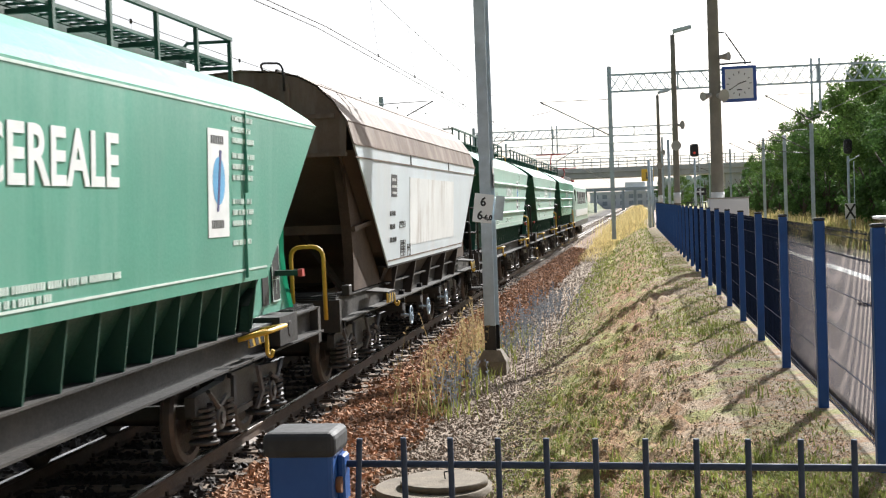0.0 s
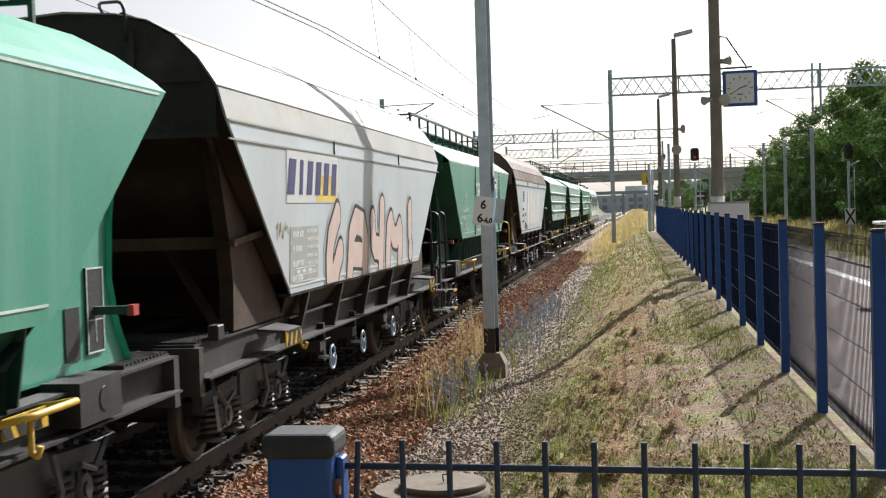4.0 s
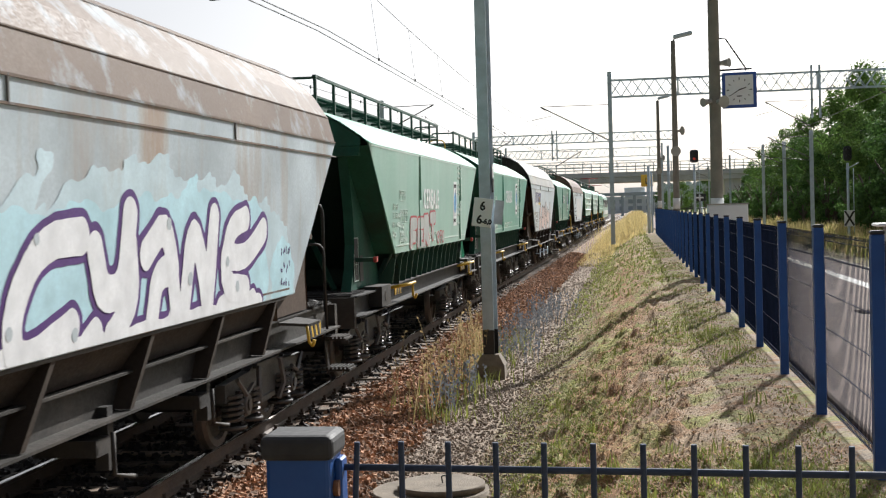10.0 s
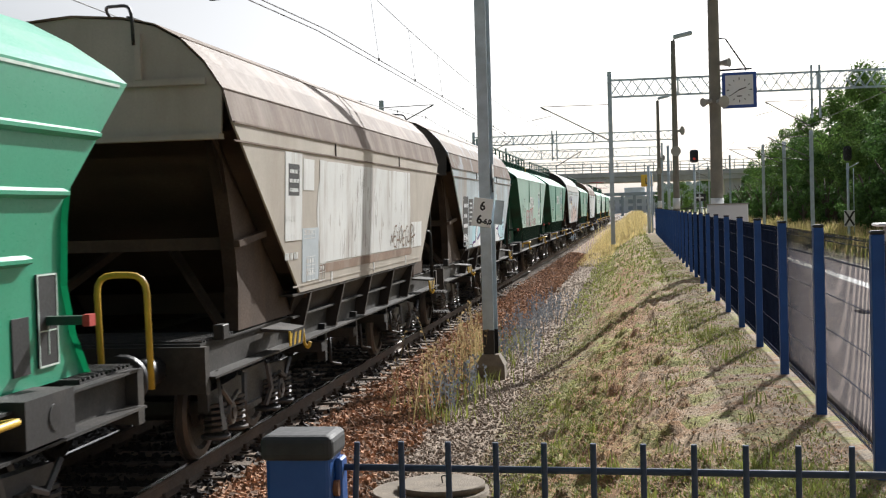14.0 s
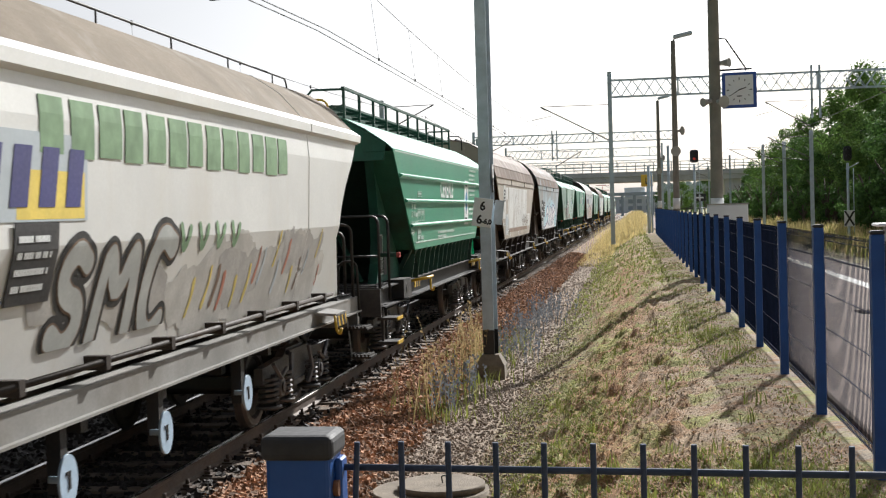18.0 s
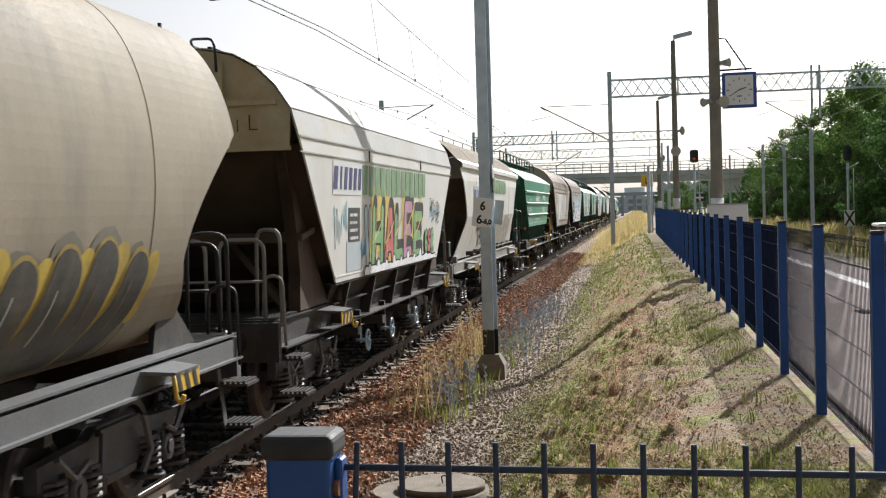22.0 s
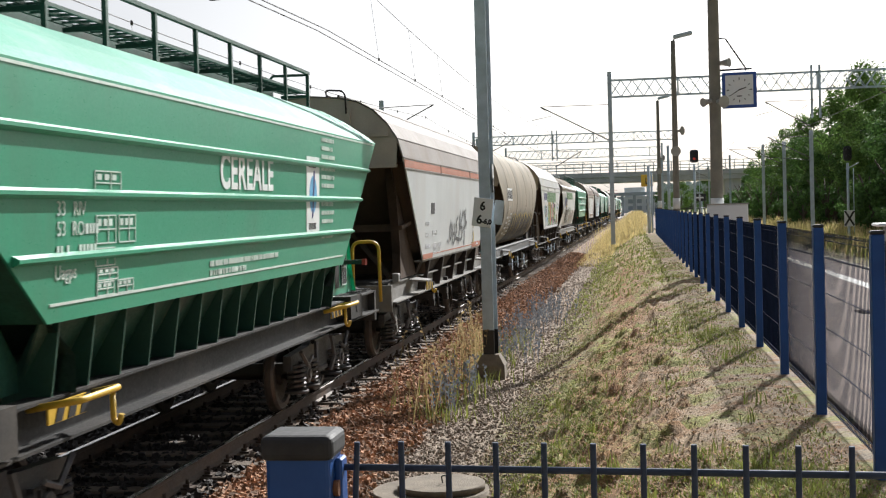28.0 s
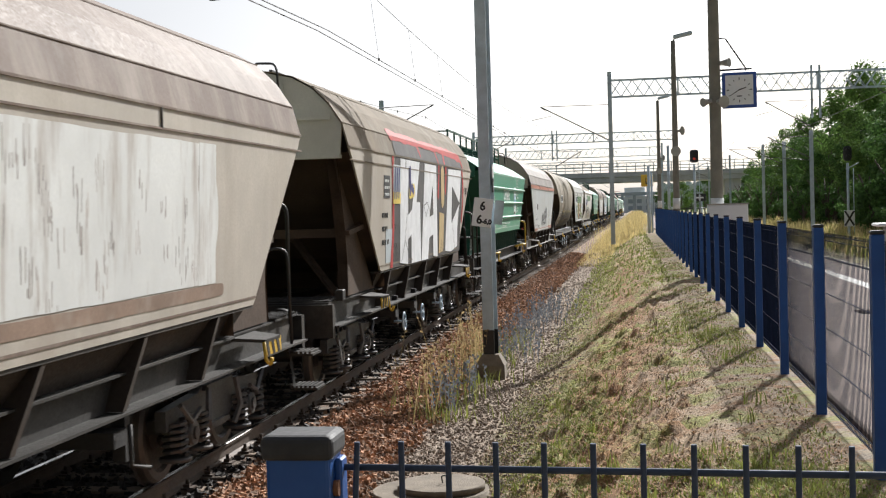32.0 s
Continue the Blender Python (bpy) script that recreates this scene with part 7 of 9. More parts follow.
def mark_hale(w, sp):
    hopper_detail(w, sp)
    on_side(w, "line_name", text_bars("line_name", 13, 5.45, 0.42, M_TEXTGREEN), "hopper", 0.15, 2.84, 0.004, "row of faded green letter bars")
    name_panel(w, "hopper", -3.5, 2.85, 1.7, 0.42, M_SIGNWHITE)
    cast = [("H", -1.86, -1.25, 1.68, 2.42, M_GRASSGREEN), ("A", -0.92, -0.32, 1.64, 2.38, M_ROSE), ("L", -0.14, 0.46, 1.74, 2.30, M_GRASSGREEN),
            ("E", 0.70, 1.26, 1.74, 2.48, M_LILACROSE), ("E", 1.62, 2.28, 1.68, 2.32, M_GRASSGREEN)]
    every = [p for ch, a, b, c, d, m in cast for p in glyph(ch, a, b, c, d, 0.06)]
    paint(w, "hopper", "spray_ground", every + [[(-1.75, 2.5), (-1.1, 2.55), (-0.3, 2.3)], [(0.7, 2.5), (1.4, 2.2), (2.3, 2.4)]], 0.235, M_SPRAYYEL, 0.003, "yellow sprayed ground", 0.02, soft=0)
    paint(w, "hopper", "spray_shadow", [[(y + 0.1, z + 0.09) for y, z in p] for p in every], 0.15, M_SOOT, 0.008, "black sprayed depth", 0.012, soft=0)
    for ch, a, b, c, d, m in cast:
        g = glyph(ch, a, b, c, d, 0.06)
        paint(w, "hopper", "spray_outline", g, 0.118, M_SOOT, 0.012, "dark sprayed outline", 0.006, soft=0)
        paint(w, "hopper", "spray_letters", g, 0.088, m, 0.018, "sprayed letter", 0.006, soft=0)
        paint(w, "hopper", "spray_ribbon", [[(a - 0.04, c + 0.3), ((a + b) / 2, c + 0.42), (b + 0.05, c + 0.62)], [(a + 0.12, c + 0.1), (a + 0.2, d + 0.04)]], 0.016, M_SPRAYYEL, 0.024, "yellow sprayed ribbon")
    snow = [[(-2.35, 1.56), (3.9, 1.52)]] + [[(-2.1 + k * 0.62, 1.6 + 0.05 * (k % 2))] for k in range(9)]
    paint(w, "hopper", "spray_outline", snow, 0.13, M_SOOT, 0.026, "", 0.02, soft=0)
    paint(w, "hopper", "spray_snow", snow, 0.105, M_LILAC, 0.032, "white sprayed mounds", 0.02, soft=0)
    for ch, y, m in (("G", 2.72, M_GRASSGREEN), ("S", 3.08, M_ROSE), ("R", 3.44, M_GRASSGREEN)):
        g = glyph(ch, y, y + 0.22, 1.72, 2.04)
        paint(w, "hopper", "spray_outline", g, 0.075, M_SOOT, 0.036, "", cell=0.016)
        paint(w, "hopper", "spray_letters", g, 0.05, m, 0.042, "small sprayed letter", cell=0.016)
    paint(w, "hopper", "spray_outline", [[(-2.35, 2.4), (-2.2, 1.75)], [(-2.05, 2.4), (-2.0, 1.9)]], 0.12, M_SOOT, 0.001)
    paint(w, "hopper", "spray_letters", [[(-2.35, 2.4), (-2.2, 1.75)], [(-2.05, 2.4), (-2.0, 1.9)]], 0.095, M_SKYFAINT, 0.002, "pale blue sprayed strokes")
    on_side(w, "data_plate", rect("data_plate", 0.7, 0.45, M_BLACK), "hopper", -3.1, 2.25, 0.003, "black data plate")
    on_side(w, "data_print", bars("data_print", 4, 0.55, 0.05, 0.1, M_WHITE, 4), "hopper", -3.1, 2.38, 0.008)
    patches(w, "hopper", ((-3.1, 1.85, 0.9, 0.4),), M_PATCHBLUE)
    for k, ch in enumerate("FIL"):
        o = part("gable_tag", text_mesh("gable_tag", ch, 0.26 - 0.05 * (k == 1), M_SOOT, 0.002, -0.004), None, w, "black sprayed letter on the gable")
        o.location, o.rotation_euler = (0.66 + 0.17 * k, -sp["L"] - 0.016, 3.42 - 0.03 * (k % 2)), (radians(90), 0, 0)
    tag_scrawl(w, "hopper", -3.9, 2.3, 0.8, 0.7, M_SKYBLUE, 15, 0.018, 6)
    tag_scrawl(w, "hopper", -2.5, 1.9, 0.5, 0.3, M_LOGOBLUE, 5, 0.02, 5)
    rnd = random.Random(71)
    for k in range(7):
        y, z = rnd.uniform(3.0, 4.3), rnd.uniform(2.15, 2.7)
        pts = [(y + 0.30 * math.cos(a * 1.9) * rnd.uniform(0.4, 1.2), z + 0.24 * math.sin(a * 2.3) * rnd.uniform(0.4, 1.2)) for a in range(9)]
        paint(w, "hopper", "sprayed_scrawl", [pts], 0.0075, rnd.choice((M_FRAME, M_FRAME, M_LOGOBLUE)), 0.016 + 0.003 * k, "thin dark sprayed scrawl", cell=0.009)["kind"] = "stuff"


def mark_tank(w, sp):
    hopper_detail(w, sp)
    name_panel(w, "tank", -3.95, 2.82, 1.4, 0.36, M_SIGNWHITE, None, M_FRAME)
    rnd = random.Random(12)
    tops = [-2.75 + k * 0.62 + rnd.uniform(-0.05, 0.05) for k in range(12)]
    loops = [[(y - 0.42, 1.42), (y - 0.12, 1.7), (y, 2.0 + 0.04 * math.sin(k * 2.1))] for k, y in enumerate(tops)]
    paint(w, "tank", "spray_haze", loops, 0.33, M_TANDARK, 0.004, "dark sprayed haze", 0.05, low=1.36)
    paint(w, "tank", "spray_loop", [[(y + 0.3, z + 0.07) for y, z in p[1:]] for p in loops], 0.15, M_OCHREYEL, 0.014, "yellow sprayed loops", 0.02, low=1.40)
    for k, p in enumerate(loops):
        paint(w, "tank", "spray_loop", [p], 0.255, M_OCHRE, 0.022 + 0.004 * (k % 2), "ochre sprayed rim", 0.01, low=1.40)
        paint(w, "tank", "spray_loop", [p], 0.225, M_TANSOOT, 0.034 + 0.004 * (k % 2), "dark sprayed loop", 0.015, low=1.40)
        paint(w, "tank", "spray_line", [[(p[1][0] - 0.1, 1.62), (p[1][0], 1.8), (p[2][0] - 0.08, 1.95)]], 0.012, rnd.choice((M_PATCHDULL, M_OCHRE, M_TAGBROWN)), 0.046, "thin sprayed line", cell=0.012)
    on_side(w, "data_print", bars("data_print", 7, 0.55, 0.05, 0.1, M_PATCHGREY, 4), "tank", -3.5, 2.25, 0.012)
    on_side(w, "number_print", bars("number_print", 4, 0.5, 0.07, 0.15, M_PATCHGREY, 6), "tank", -4.3, 2.15, 0.012)
    tag_scrawl(w, "tank", -3.9, 2.42, 0.5, 0.16, M_PATCHGREY, 22, 0.012, 4)
    for y in (-2.6, 2.6):
        bm = bmesh.new()
        quad_box(bm, 1.02, 1.12, y - 0.06, y + 0.06, 3.9, 4.0)
        part("lifting_lug", bm, M_BLACK, w)
    for e in (-1, 1):
        bm = bmesh.new()
        for x in (0.45, 0.85):
            ring_tube(bm, [(x, e * (sp["L"] + 0.03), 1.3), (x, e * (sp["L"] + 0.03), 4.2)], 0.022, 6)
        for i in range(7):
            ring_tube(bm, [(0.45, e * (sp["L"] + 0.03), 1.6 + i * 0.36), (0.85, e * (sp["L"] + 0.03), 1.6 + i * 0.36)], 0.016, 6)
        part("ladder", bm, M_FRAMEB, w, "end ladder")
        for z in (3.32, 3.58, 3.84):
            sign = part("warning_plate", bevel_box(1.0 - 0.11, 1.0 + 0.11, *sorted((e * (sp["L"] - 0.02), e * (sp["L"] + 0.002))), z - 0.11, z + 0.11, 0.004), M_OCHREYEL, w, "yellow warning plate")
            bm = bmesh.new()
            plate(bm, [(0.92, e * (sp["L"] + 0.003), z - 0.07), (1.08, e * (sp["L"] + 0.003), z - 0.07), (1.0, e * (sp["L"] + 0.003), z + 0.07)], (0, e, 0), 0.003)
            part("warning_mark", bm, M_BLACK, sign)


def mark_stripe(w, sp):
    hopper_detail(w, sp)
    on_side(w, "stripe", rect("stripe", 2 * sp["L"] - 0.12, 0.12, M_ORANGE), "hopper", 0, 3.18, 0.006, "faded orange-red stripe")
    on_side(w, "stripe", rect("stripe", 1.55, 0.11, M_ORANGE), "hopper", 3.45, 1.615, 0.006)
    on_side(w, "stripe", rect("stripe", 1.1, 0.09, M_ORANGE), "hopper", -3.7, 1.60, 0.006)
    on_side(w, "small_print", bars("small_print", 1, 0.35, 0.06, 0.1, M_LILAC, 6), "hopper", 3.55, 1.615, 0.012)
    tag = [glyph("O", -1.02, -0.78, 1.80, 2.16, 0.05), glyph("H", -0.62, -0.32, 1.76, 2.10, 0.06),
           [[(0.22, 2.26), (-0.08, 2.16), (0.12, 2.0), (-0.22, 1.86), (0.14, 1.78), (0.42, 1.80)]],
           [[(0.36, 1.74), (0.58, 2.36)], [(1.0, 2.34), (0.56, 2.02), (0.92, 2.06), (0.86, 1.8), (0.5, 1.78)]],
           [[(1.2, 2.36), (1.56, 2.06)], [(1.1, 2.0), (1.66, 2.14)], [(1.22, 1.7), (1.48, 2.4)]], [[(-1.2, 1.78)], [(-1.34, 1.8)]], [[(-0.5, 1.72), (-0.2, 1.84), (0.45, 1.80)]]]
    every = [p for g in tag for p in g]
    paint(w, "hopper", "spray_haze", every, 0.06, M_SMUDGEPALE, 0.003, "faint grey overspray", 0.02)
    for g in tag:
        paint(w, "hopper", "spray_tag", g, 0.030, M_TAGGREY, 0.012, "black sprayed letter", 0.006, cell=0.014)
    data_bars(w, "hopper", -3.7, 2.6, M_LILAC, False)
    on_side(w, "data_plate", rect("data_plate", 0.4, 0.2, M_FRAME), "hopper", -3.2, 2.45, 0.003, "small dark data plate")
    for z in (1.78, 2.14):
        paint(w, "hopper", "spray_dab", [[(2.82, z - 0.1), (2.92, z), (2.84, z + 0.1)]], 0.065, M_TAGGREY, 0.006, "", 0.01)
        paint(w, "hopper", "spray_dab", [[(2.82, z - 0.1), (2.92, z), (2.84, z + 0.1)]], 0.045, M_OCHREYEL, 0.012, "ochre sprayed dab", 0.01)


def mark_white(w, sp):
    hopper_detail(w, sp)
    paint(w, "hopper", "spray_ground", [[(-3.3, 2.0), (-3.2, 2.9), (4.0, 2.95), (3.7, 1.8), (-3.2, 1.6)], [(-3.0, 2.4), (3.6, 2.4)], [(-3.0, 2.1), (3.5, 2.0)]], 0.42, M_CHARCOAL, 0.004, "black sprayed ground", 0.02, high=3.26, soft=0)
    paint(w, "hopper", "spray_band", [[(-3.3, 3.38), (4.2, 3.38)]], 0.13, M_CHARCOAL, 0.012, "black sprayed band along the roof edge", 0.03, soft=0, low=3.29)
    paint(w, "hopper", "spray_band", [[(-3.5, 3.60), (4.3, 3.56), (4.5, 3.36)], [(-1.1, 3.55), (-0.95, 3.38)], [(0.9, 3.55), (1.05, 3.32)], [(1.95, 3.5), (1.85, 3.32)]], 0.075, M_SPRAYRED, 0.018, "red sprayed edge", 0.02, low=3.29)
    paint(w, "hopper", "spray_edge", [[(4.4, 3.2), (4.6, 2.8), (4.35, 2.2)], [(-3.68, 3.2), (-3.6, 2.2), (-3.75, 1.6)], [(1.05, 3.25), (0.98, 2.7)], [(1.98, 3.25), (1.92, 2.8)]], 0.085, M_SPRAYRED, 0.012, "red sprayed edge", 0.02, high=3.26)
    for pts in ([(-3.03, 1.60), (-3.05, 3.24), (-1.21, 3.24), (-1.52, 2.56), (-1.15, 2.56), (-0.98, 1.55), (-1.95, 1.55), (-2.0, 2.02), (-2.34, 1.95), (-2.3, 1.55)],
                [(-0.93, 1.55), (-0.64, 3.24), (0.69, 3.24), (0.95, 1.55), (0.42, 1.58), (0.36, 1.98), (-0.1, 1.92), (-0.2, 1.55)],
                [(1.92, 1.62), (2.3, 3.22), (4.2, 3.24), (4.05, 2.78), (3.66, 2.05), (3.65, 1.66), (2.7, 1.58)]):
        on_side(w, "spray_letter", flat_poly("spray_letter", [(a, b - 2.4) for a, b in pts], M_LILAC), "hopper", 0, 2.4, 0.022, "huge white sprayed letter")
    for pts in ([(-2.3, 2.36), (-2.0, 2.44), (-1.85, 2.74), (-2.3, 2.7)], [(-0.08, 2.3), (0.33, 2.34), (0.24, 2.84)], [(2.86, 2.88), (3.92, 2.55), (2.8, 2.16)]):
        on_side(w, "spray_hole", flat_poly("spray_hole", [(a, b - 2.4) for a, b in pts], M_CHARCOAL), "hopper", 0, 2.4, 0.034, "black gap in the letter")
    paint(w, "hopper", "spray_blob", [[(1.46, 3.06), (1.52, 2.66)]], 0.20, M_SANDSPRAY, 0.026, "sand-coloured sprayed dot", 0.01)
    on_side(w, "spray_blob", flat_poly("spray_blob", [(-0.36, -0.38), (0.2, -0.34), (0.26, 0.36), (-0.34, 0.4)], M_SANDSPRAY), "hopper", 1.45, 1.98, 0.026)
    for pts in ([(-2.9, 1.62), (-2.6, 1.95), (-2.3, 1.75), (-1.9, 1.6)], [(-2.6, 1.95), (-2.45, 2.4)], [(-0.75, 2.5), (-0.4, 2.56), (-0.05, 2.4)], [(-0.75, 2.5), (-0.5, 2.3), (-0.3, 2.46)], [(2.9, 2.1), (3.1, 1.9), (3.25, 1.62)], [(1.3, 1.62), (1.45, 1.85), (1.6, 1.62)]):
        paint(w, "hopper", "spray_line", [pts], 0.009, M_CHARCOAL, 0.032, "thin black crack line", cell=0.012, soft=0)
    on_side(w, "name_panel", rect("name_panel", 0.62, 0.56, M_PATCHBLUE), "hopper", -3.35, 2.85, 0.016, "remains of a painted name panel")
    on_side(w, "name_panel", rect("name_panel", 0.62, 0.18, M_LOGOYEL), "hopper", -3.35, 2.62, 0.022)
    for k in range(3):
        paint(w, "hopper", "name_stroke", [[(-3.55 + k * 0.17, 2.64), (-3.51 + k * 0.17, 3.06)]], 0.045, M_NAVY, 0.028)
    paint(w, "hopper", "name_panel", [[(-2.2, 2.72), (-1.85, 2.75)]], 0.11, M_LOGOYEL, 0.042, "strip of yellow name panel", 0.01)
    paint(w, "hopper", "name_stroke", [[(-2.22, 3.08), (-2.2, 2.72)], [(-2.05, 2.8), (-1.88, 2.74)]], 0.06, M_NAVY, 0.046, "", 0.012)
    data_bars(w, "hopper", -4.15, 2.78, M_FRAME)
    patches(w, "hopper", ((-3.95, 1.9, 0.5, 0.5),), M_PATCHBLUE)
    tag_scrawl(w, "hopper", 5.0, 2.8, 0.6, 0.3, M_FRAME, 17, 0.012, 5)


M_PALEHAZE = material("pale_grey_overspray", (0.50, 0.53, 0.55), 0.6, vary=0.25, scale=2, spec=0.12)
M_PATCHDULL = material("dull_grey_paint", (0.40, 0.41, 0.39), 0.6, vary=0.2, scale=3, spec=0.2)
M_SKYFAINT = material("faint_blue_overspray", (0.50, 0.62, 0.67), 0.55, vary=0.22, scale=1.5, stain=(0.38, 0.36, 0.33), streak=3, stain_at=(0.55, 0.75), spec=0.12)
M_TAGBROWN = material("brown_tag_paint", (0.20, 0.14, 0.10), 0.7, vary=0.3, scale=6, spec=0.12)
M_TAGGREY = material("thin_black_spray", (0.13, 0.13, 0.13), 0.65, vary=0.35, scale=5, spec=0.12)
M_SMUDGE = material("smudged_grey_spray", (0.50, 0.485, 0.45), 0.7, vary=0.3, scale=2, stain=(0.36, 0.34, 0.31), stain_at=(0.48, 0.7), spec=0.12)
M_SMUDGEPALE = material("pale_overspray", (0.42, 0.44, 0.45), 0.65, vary=0.2, scale=4, spec=0.12)
M_LILACROSE = material("mauve_spray", (0.47, 0.26, 0.38), 0.6, vary=0.2, spec=0.12)
M_OCHREYEL = material("dull_yellow_spray", (0.50, 0.37, 0.08), 0.65, vary=0.3, scale=3, stain=(0.25, 0.2, 0.1), stain_at=(0.5, 0.75), spec=0.12)
M_TANSOOT = material("dusty_dark_spray", (0.085, 0.083, 0.078), 0.7, vary=0.35, scale=3, stain=(0.17, 0.15, 0.12), streak=3, stain_at=(0.5, 0.75), spec=0.12)
M_TANDARK = material("dark_dust_haze", (0.20, 0.185, 0.15), 0.7, vary=0.25, scale=2, spec=0.12)
M_CHARCOAL = material("charcoal_spray", (0.085, 0.08, 0.08), 0.65, vary=0.3, scale=2, stain=(0.15, 0.14, 0.13), streak=3, stain_at=(0.5, 0.75), spec=0.12)
M_SANDSPRAY = material("sand_coloured_spray", (0.50, 0.38, 0.20), 0.65, vary=0.2, scale=3, spec=0.12)
M_SPRAYROSE = material("faded_red_spray", (0.42, 0.09, 0.09), 0.65, vary=0.25, scale=4, spec=0.12)


def wagon_specs():
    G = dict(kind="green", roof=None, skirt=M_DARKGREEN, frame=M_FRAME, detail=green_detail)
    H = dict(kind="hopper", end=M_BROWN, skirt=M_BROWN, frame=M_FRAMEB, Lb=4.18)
    def g(y0, body, ribbed, L=6.3, label="", **k):
        return dict(G, y0=y0, body=body, roof=M_GREENROOF, end=body, ribbed=ribbed, L=L, Lb=L - 2.08, label=label, **k)
    def h(y0, body, roof, mark, L=6.55, label="", **k):
        return dict(H, y0=y0, body=body, roof=roof, detail=mark, L=L, label=label, **k)
    return [
        g(67.8, M_GREEN_C, True, label="dark green ribbed grain hopper wagon with roof walkway", spin=False),
        g(53.0, M_GREEN_B, True, label="pale green ribbed grain hopper wagon with roof walkway", spin=False),
        g(38.2, M_GREEN_B, True, label="pale green ribbed grain hopper wagon with roof walkway"),
        h(23.3, M_SILVER, M_BROWNROOF, no_mark, gable=M_BROWNROOF, label="grey grain hopper wagon with rusty brown roof"),
        g(8.56, M_GREEN_A, False, 6.11, shift=-0.02, label="green smooth-sided grain hopper wagon with white lettering", yellow_front=True, word=(-0.75, 2.05, 0.39, 2.79), logo=(2.53, 2.68, 0.58, 0.95)),
        h(-5.45, M_SILVER, M_WHITEROOF, mark_pink, 6.4, gable=M_FRAMEB, shift=-0.2, label="silver grain hopper wagon with pink sprayed letters", edge=M_SIGNWHITE),
        g(-19.6, M_GREEN_A, False, 6.2, shift=-0.15, label="green smooth-sided grain hopper wagon with faded lettering", steps=False, yellow_front=False, word=(0.0, 1.83, 0.35, 2.74), logo=(2.32, 2.70, 0.6, 0.95)),
        g(-33.85, M_GREEN_B, False, 6.26, shift=-0.09, label="faded green grain hopper wagon with red spray paint", red=True, steps=False, yellow_front=False, word=(-0.5, 1.8, 0.36, 2.60), logo=(2.66, 2.54, 0.48, 0.9)),
        h(-48.47, M_BLUEGREY, M_BLUEROOF, mark_blue, 6.28, gable=M_FRAME, Lb=4.07, lean=0.26, shift=-0.35, label="rusty blue-grey grain hopper wagon with white and purple spray letters", wheels=False),
        h(-63.01, M_BEIGE, M_BROWNROOF, mark_beige, 6.34, gable=M_BEIGE, Lb=4.15, lean=0.26, tag=True, edge=M_BEIGE, shift=-0.34, label="grimy beige grain hopper wagon with pale panel", wheels=False),
        g(-78.14, M_GREEN_C, True, 6.29, word=(-0.2, 1.75, 0.34, 2.80), logo=(2.8, 2.57, 0.66, 0.96), print_w=1.3, shift=-0.28, label="bright green ribbed grain hopper wagon with white lettering"),
        dict(H, kind="curved", y0=-93.62, body=M_CREAM, roof=M_DUSTROOF, detail=mark_curved, L=6.59, Lb=5.44, end=M_FRAMEB, frame=M_SILLPALE, gable=M_CREAM, slope=M_SLOPEWARM, shift=0.07, label="cream round-shouldered grain wagon with dusty roof", rails=2, railm=M_FRAMEB),
        h(-107.7, M_CREAM, M_WHITEROOF, mark_hale, 6.01, gable=M_OCHREGABLE, shift=-0.07, label="cream grain hopper wagon with colourful spray letters", end=M_BROWN, edge=M_SIGNWHITE, rear=True, railm=M_SILLPALE),
        dict(H, kind="tank", y0=-122.62, body=M_TAN, roof=M_TAN, detail=mark_tank, L=6.5, Lb=5.2, end=M_FRAMEB, gable=M_TAN, frame=M_SILLGREY, shift=0.1, label="dusty tan round-bodied grain wagon with ochre spray", rails=2),
        h(-137.65, M_WHITEGREY, M_DUSTPINK, mark_stripe, 6.22, gable=M_BEIGE, shift=0.07, label="white grain hopper wagon with orange stripes and black tag", frame=M_SILLPALE, wheels=False, edge=M_ORANGE),
        g(-152.46, M_GREEN_C, True, 6.29, word=(-0.15, 1.71, 0.34, 2.80), logo=(2.38, 2.61, 0.6, 0.9), shift=0.25, label="bright green ribbed grain hopper wagon with white lettering"),
        h(-166.99, M_BEIGE, M_DUSTROOF, mark_white, 6.36, gable=M_PALEGABLE, shift=0.38, label="beige grain hopper wagon with huge white spray letters"),
        h(-182.32, M_BEIGE, M_BROWNROOF, mark_beige, 6.5, gable=M_BEIGE, Lb=4.7, shift=0.0, label="grimy beige grain hopper wagon with white panel", wheels=False),
    ]


M_GREYSPRAY = material("grey_spray", (0.36, 0.345, 0.32), 0.7, vary=0.3, scale=3, stain=(0.40, 0.37, 0.33), stain_at=(0.5, 0.75))
M_OCHREGABLE = material("stained_cream_gable", (0.38, 0.34, 0.24), 0.65, vary=0.2, scale=1.5, stain=(0.34, 0.22, 0.07), stain_at=(0.45, 0.7))
M_DUSTPINK = material("pale_dusty_roof", (0.27, 0.245, 0.228), 0.7, vary=0.16, scale=0.8, spec=0.15, stain=(0.21, 0.17, 0.145), stain_at=(0.5, 0.75))
WAGONS = []


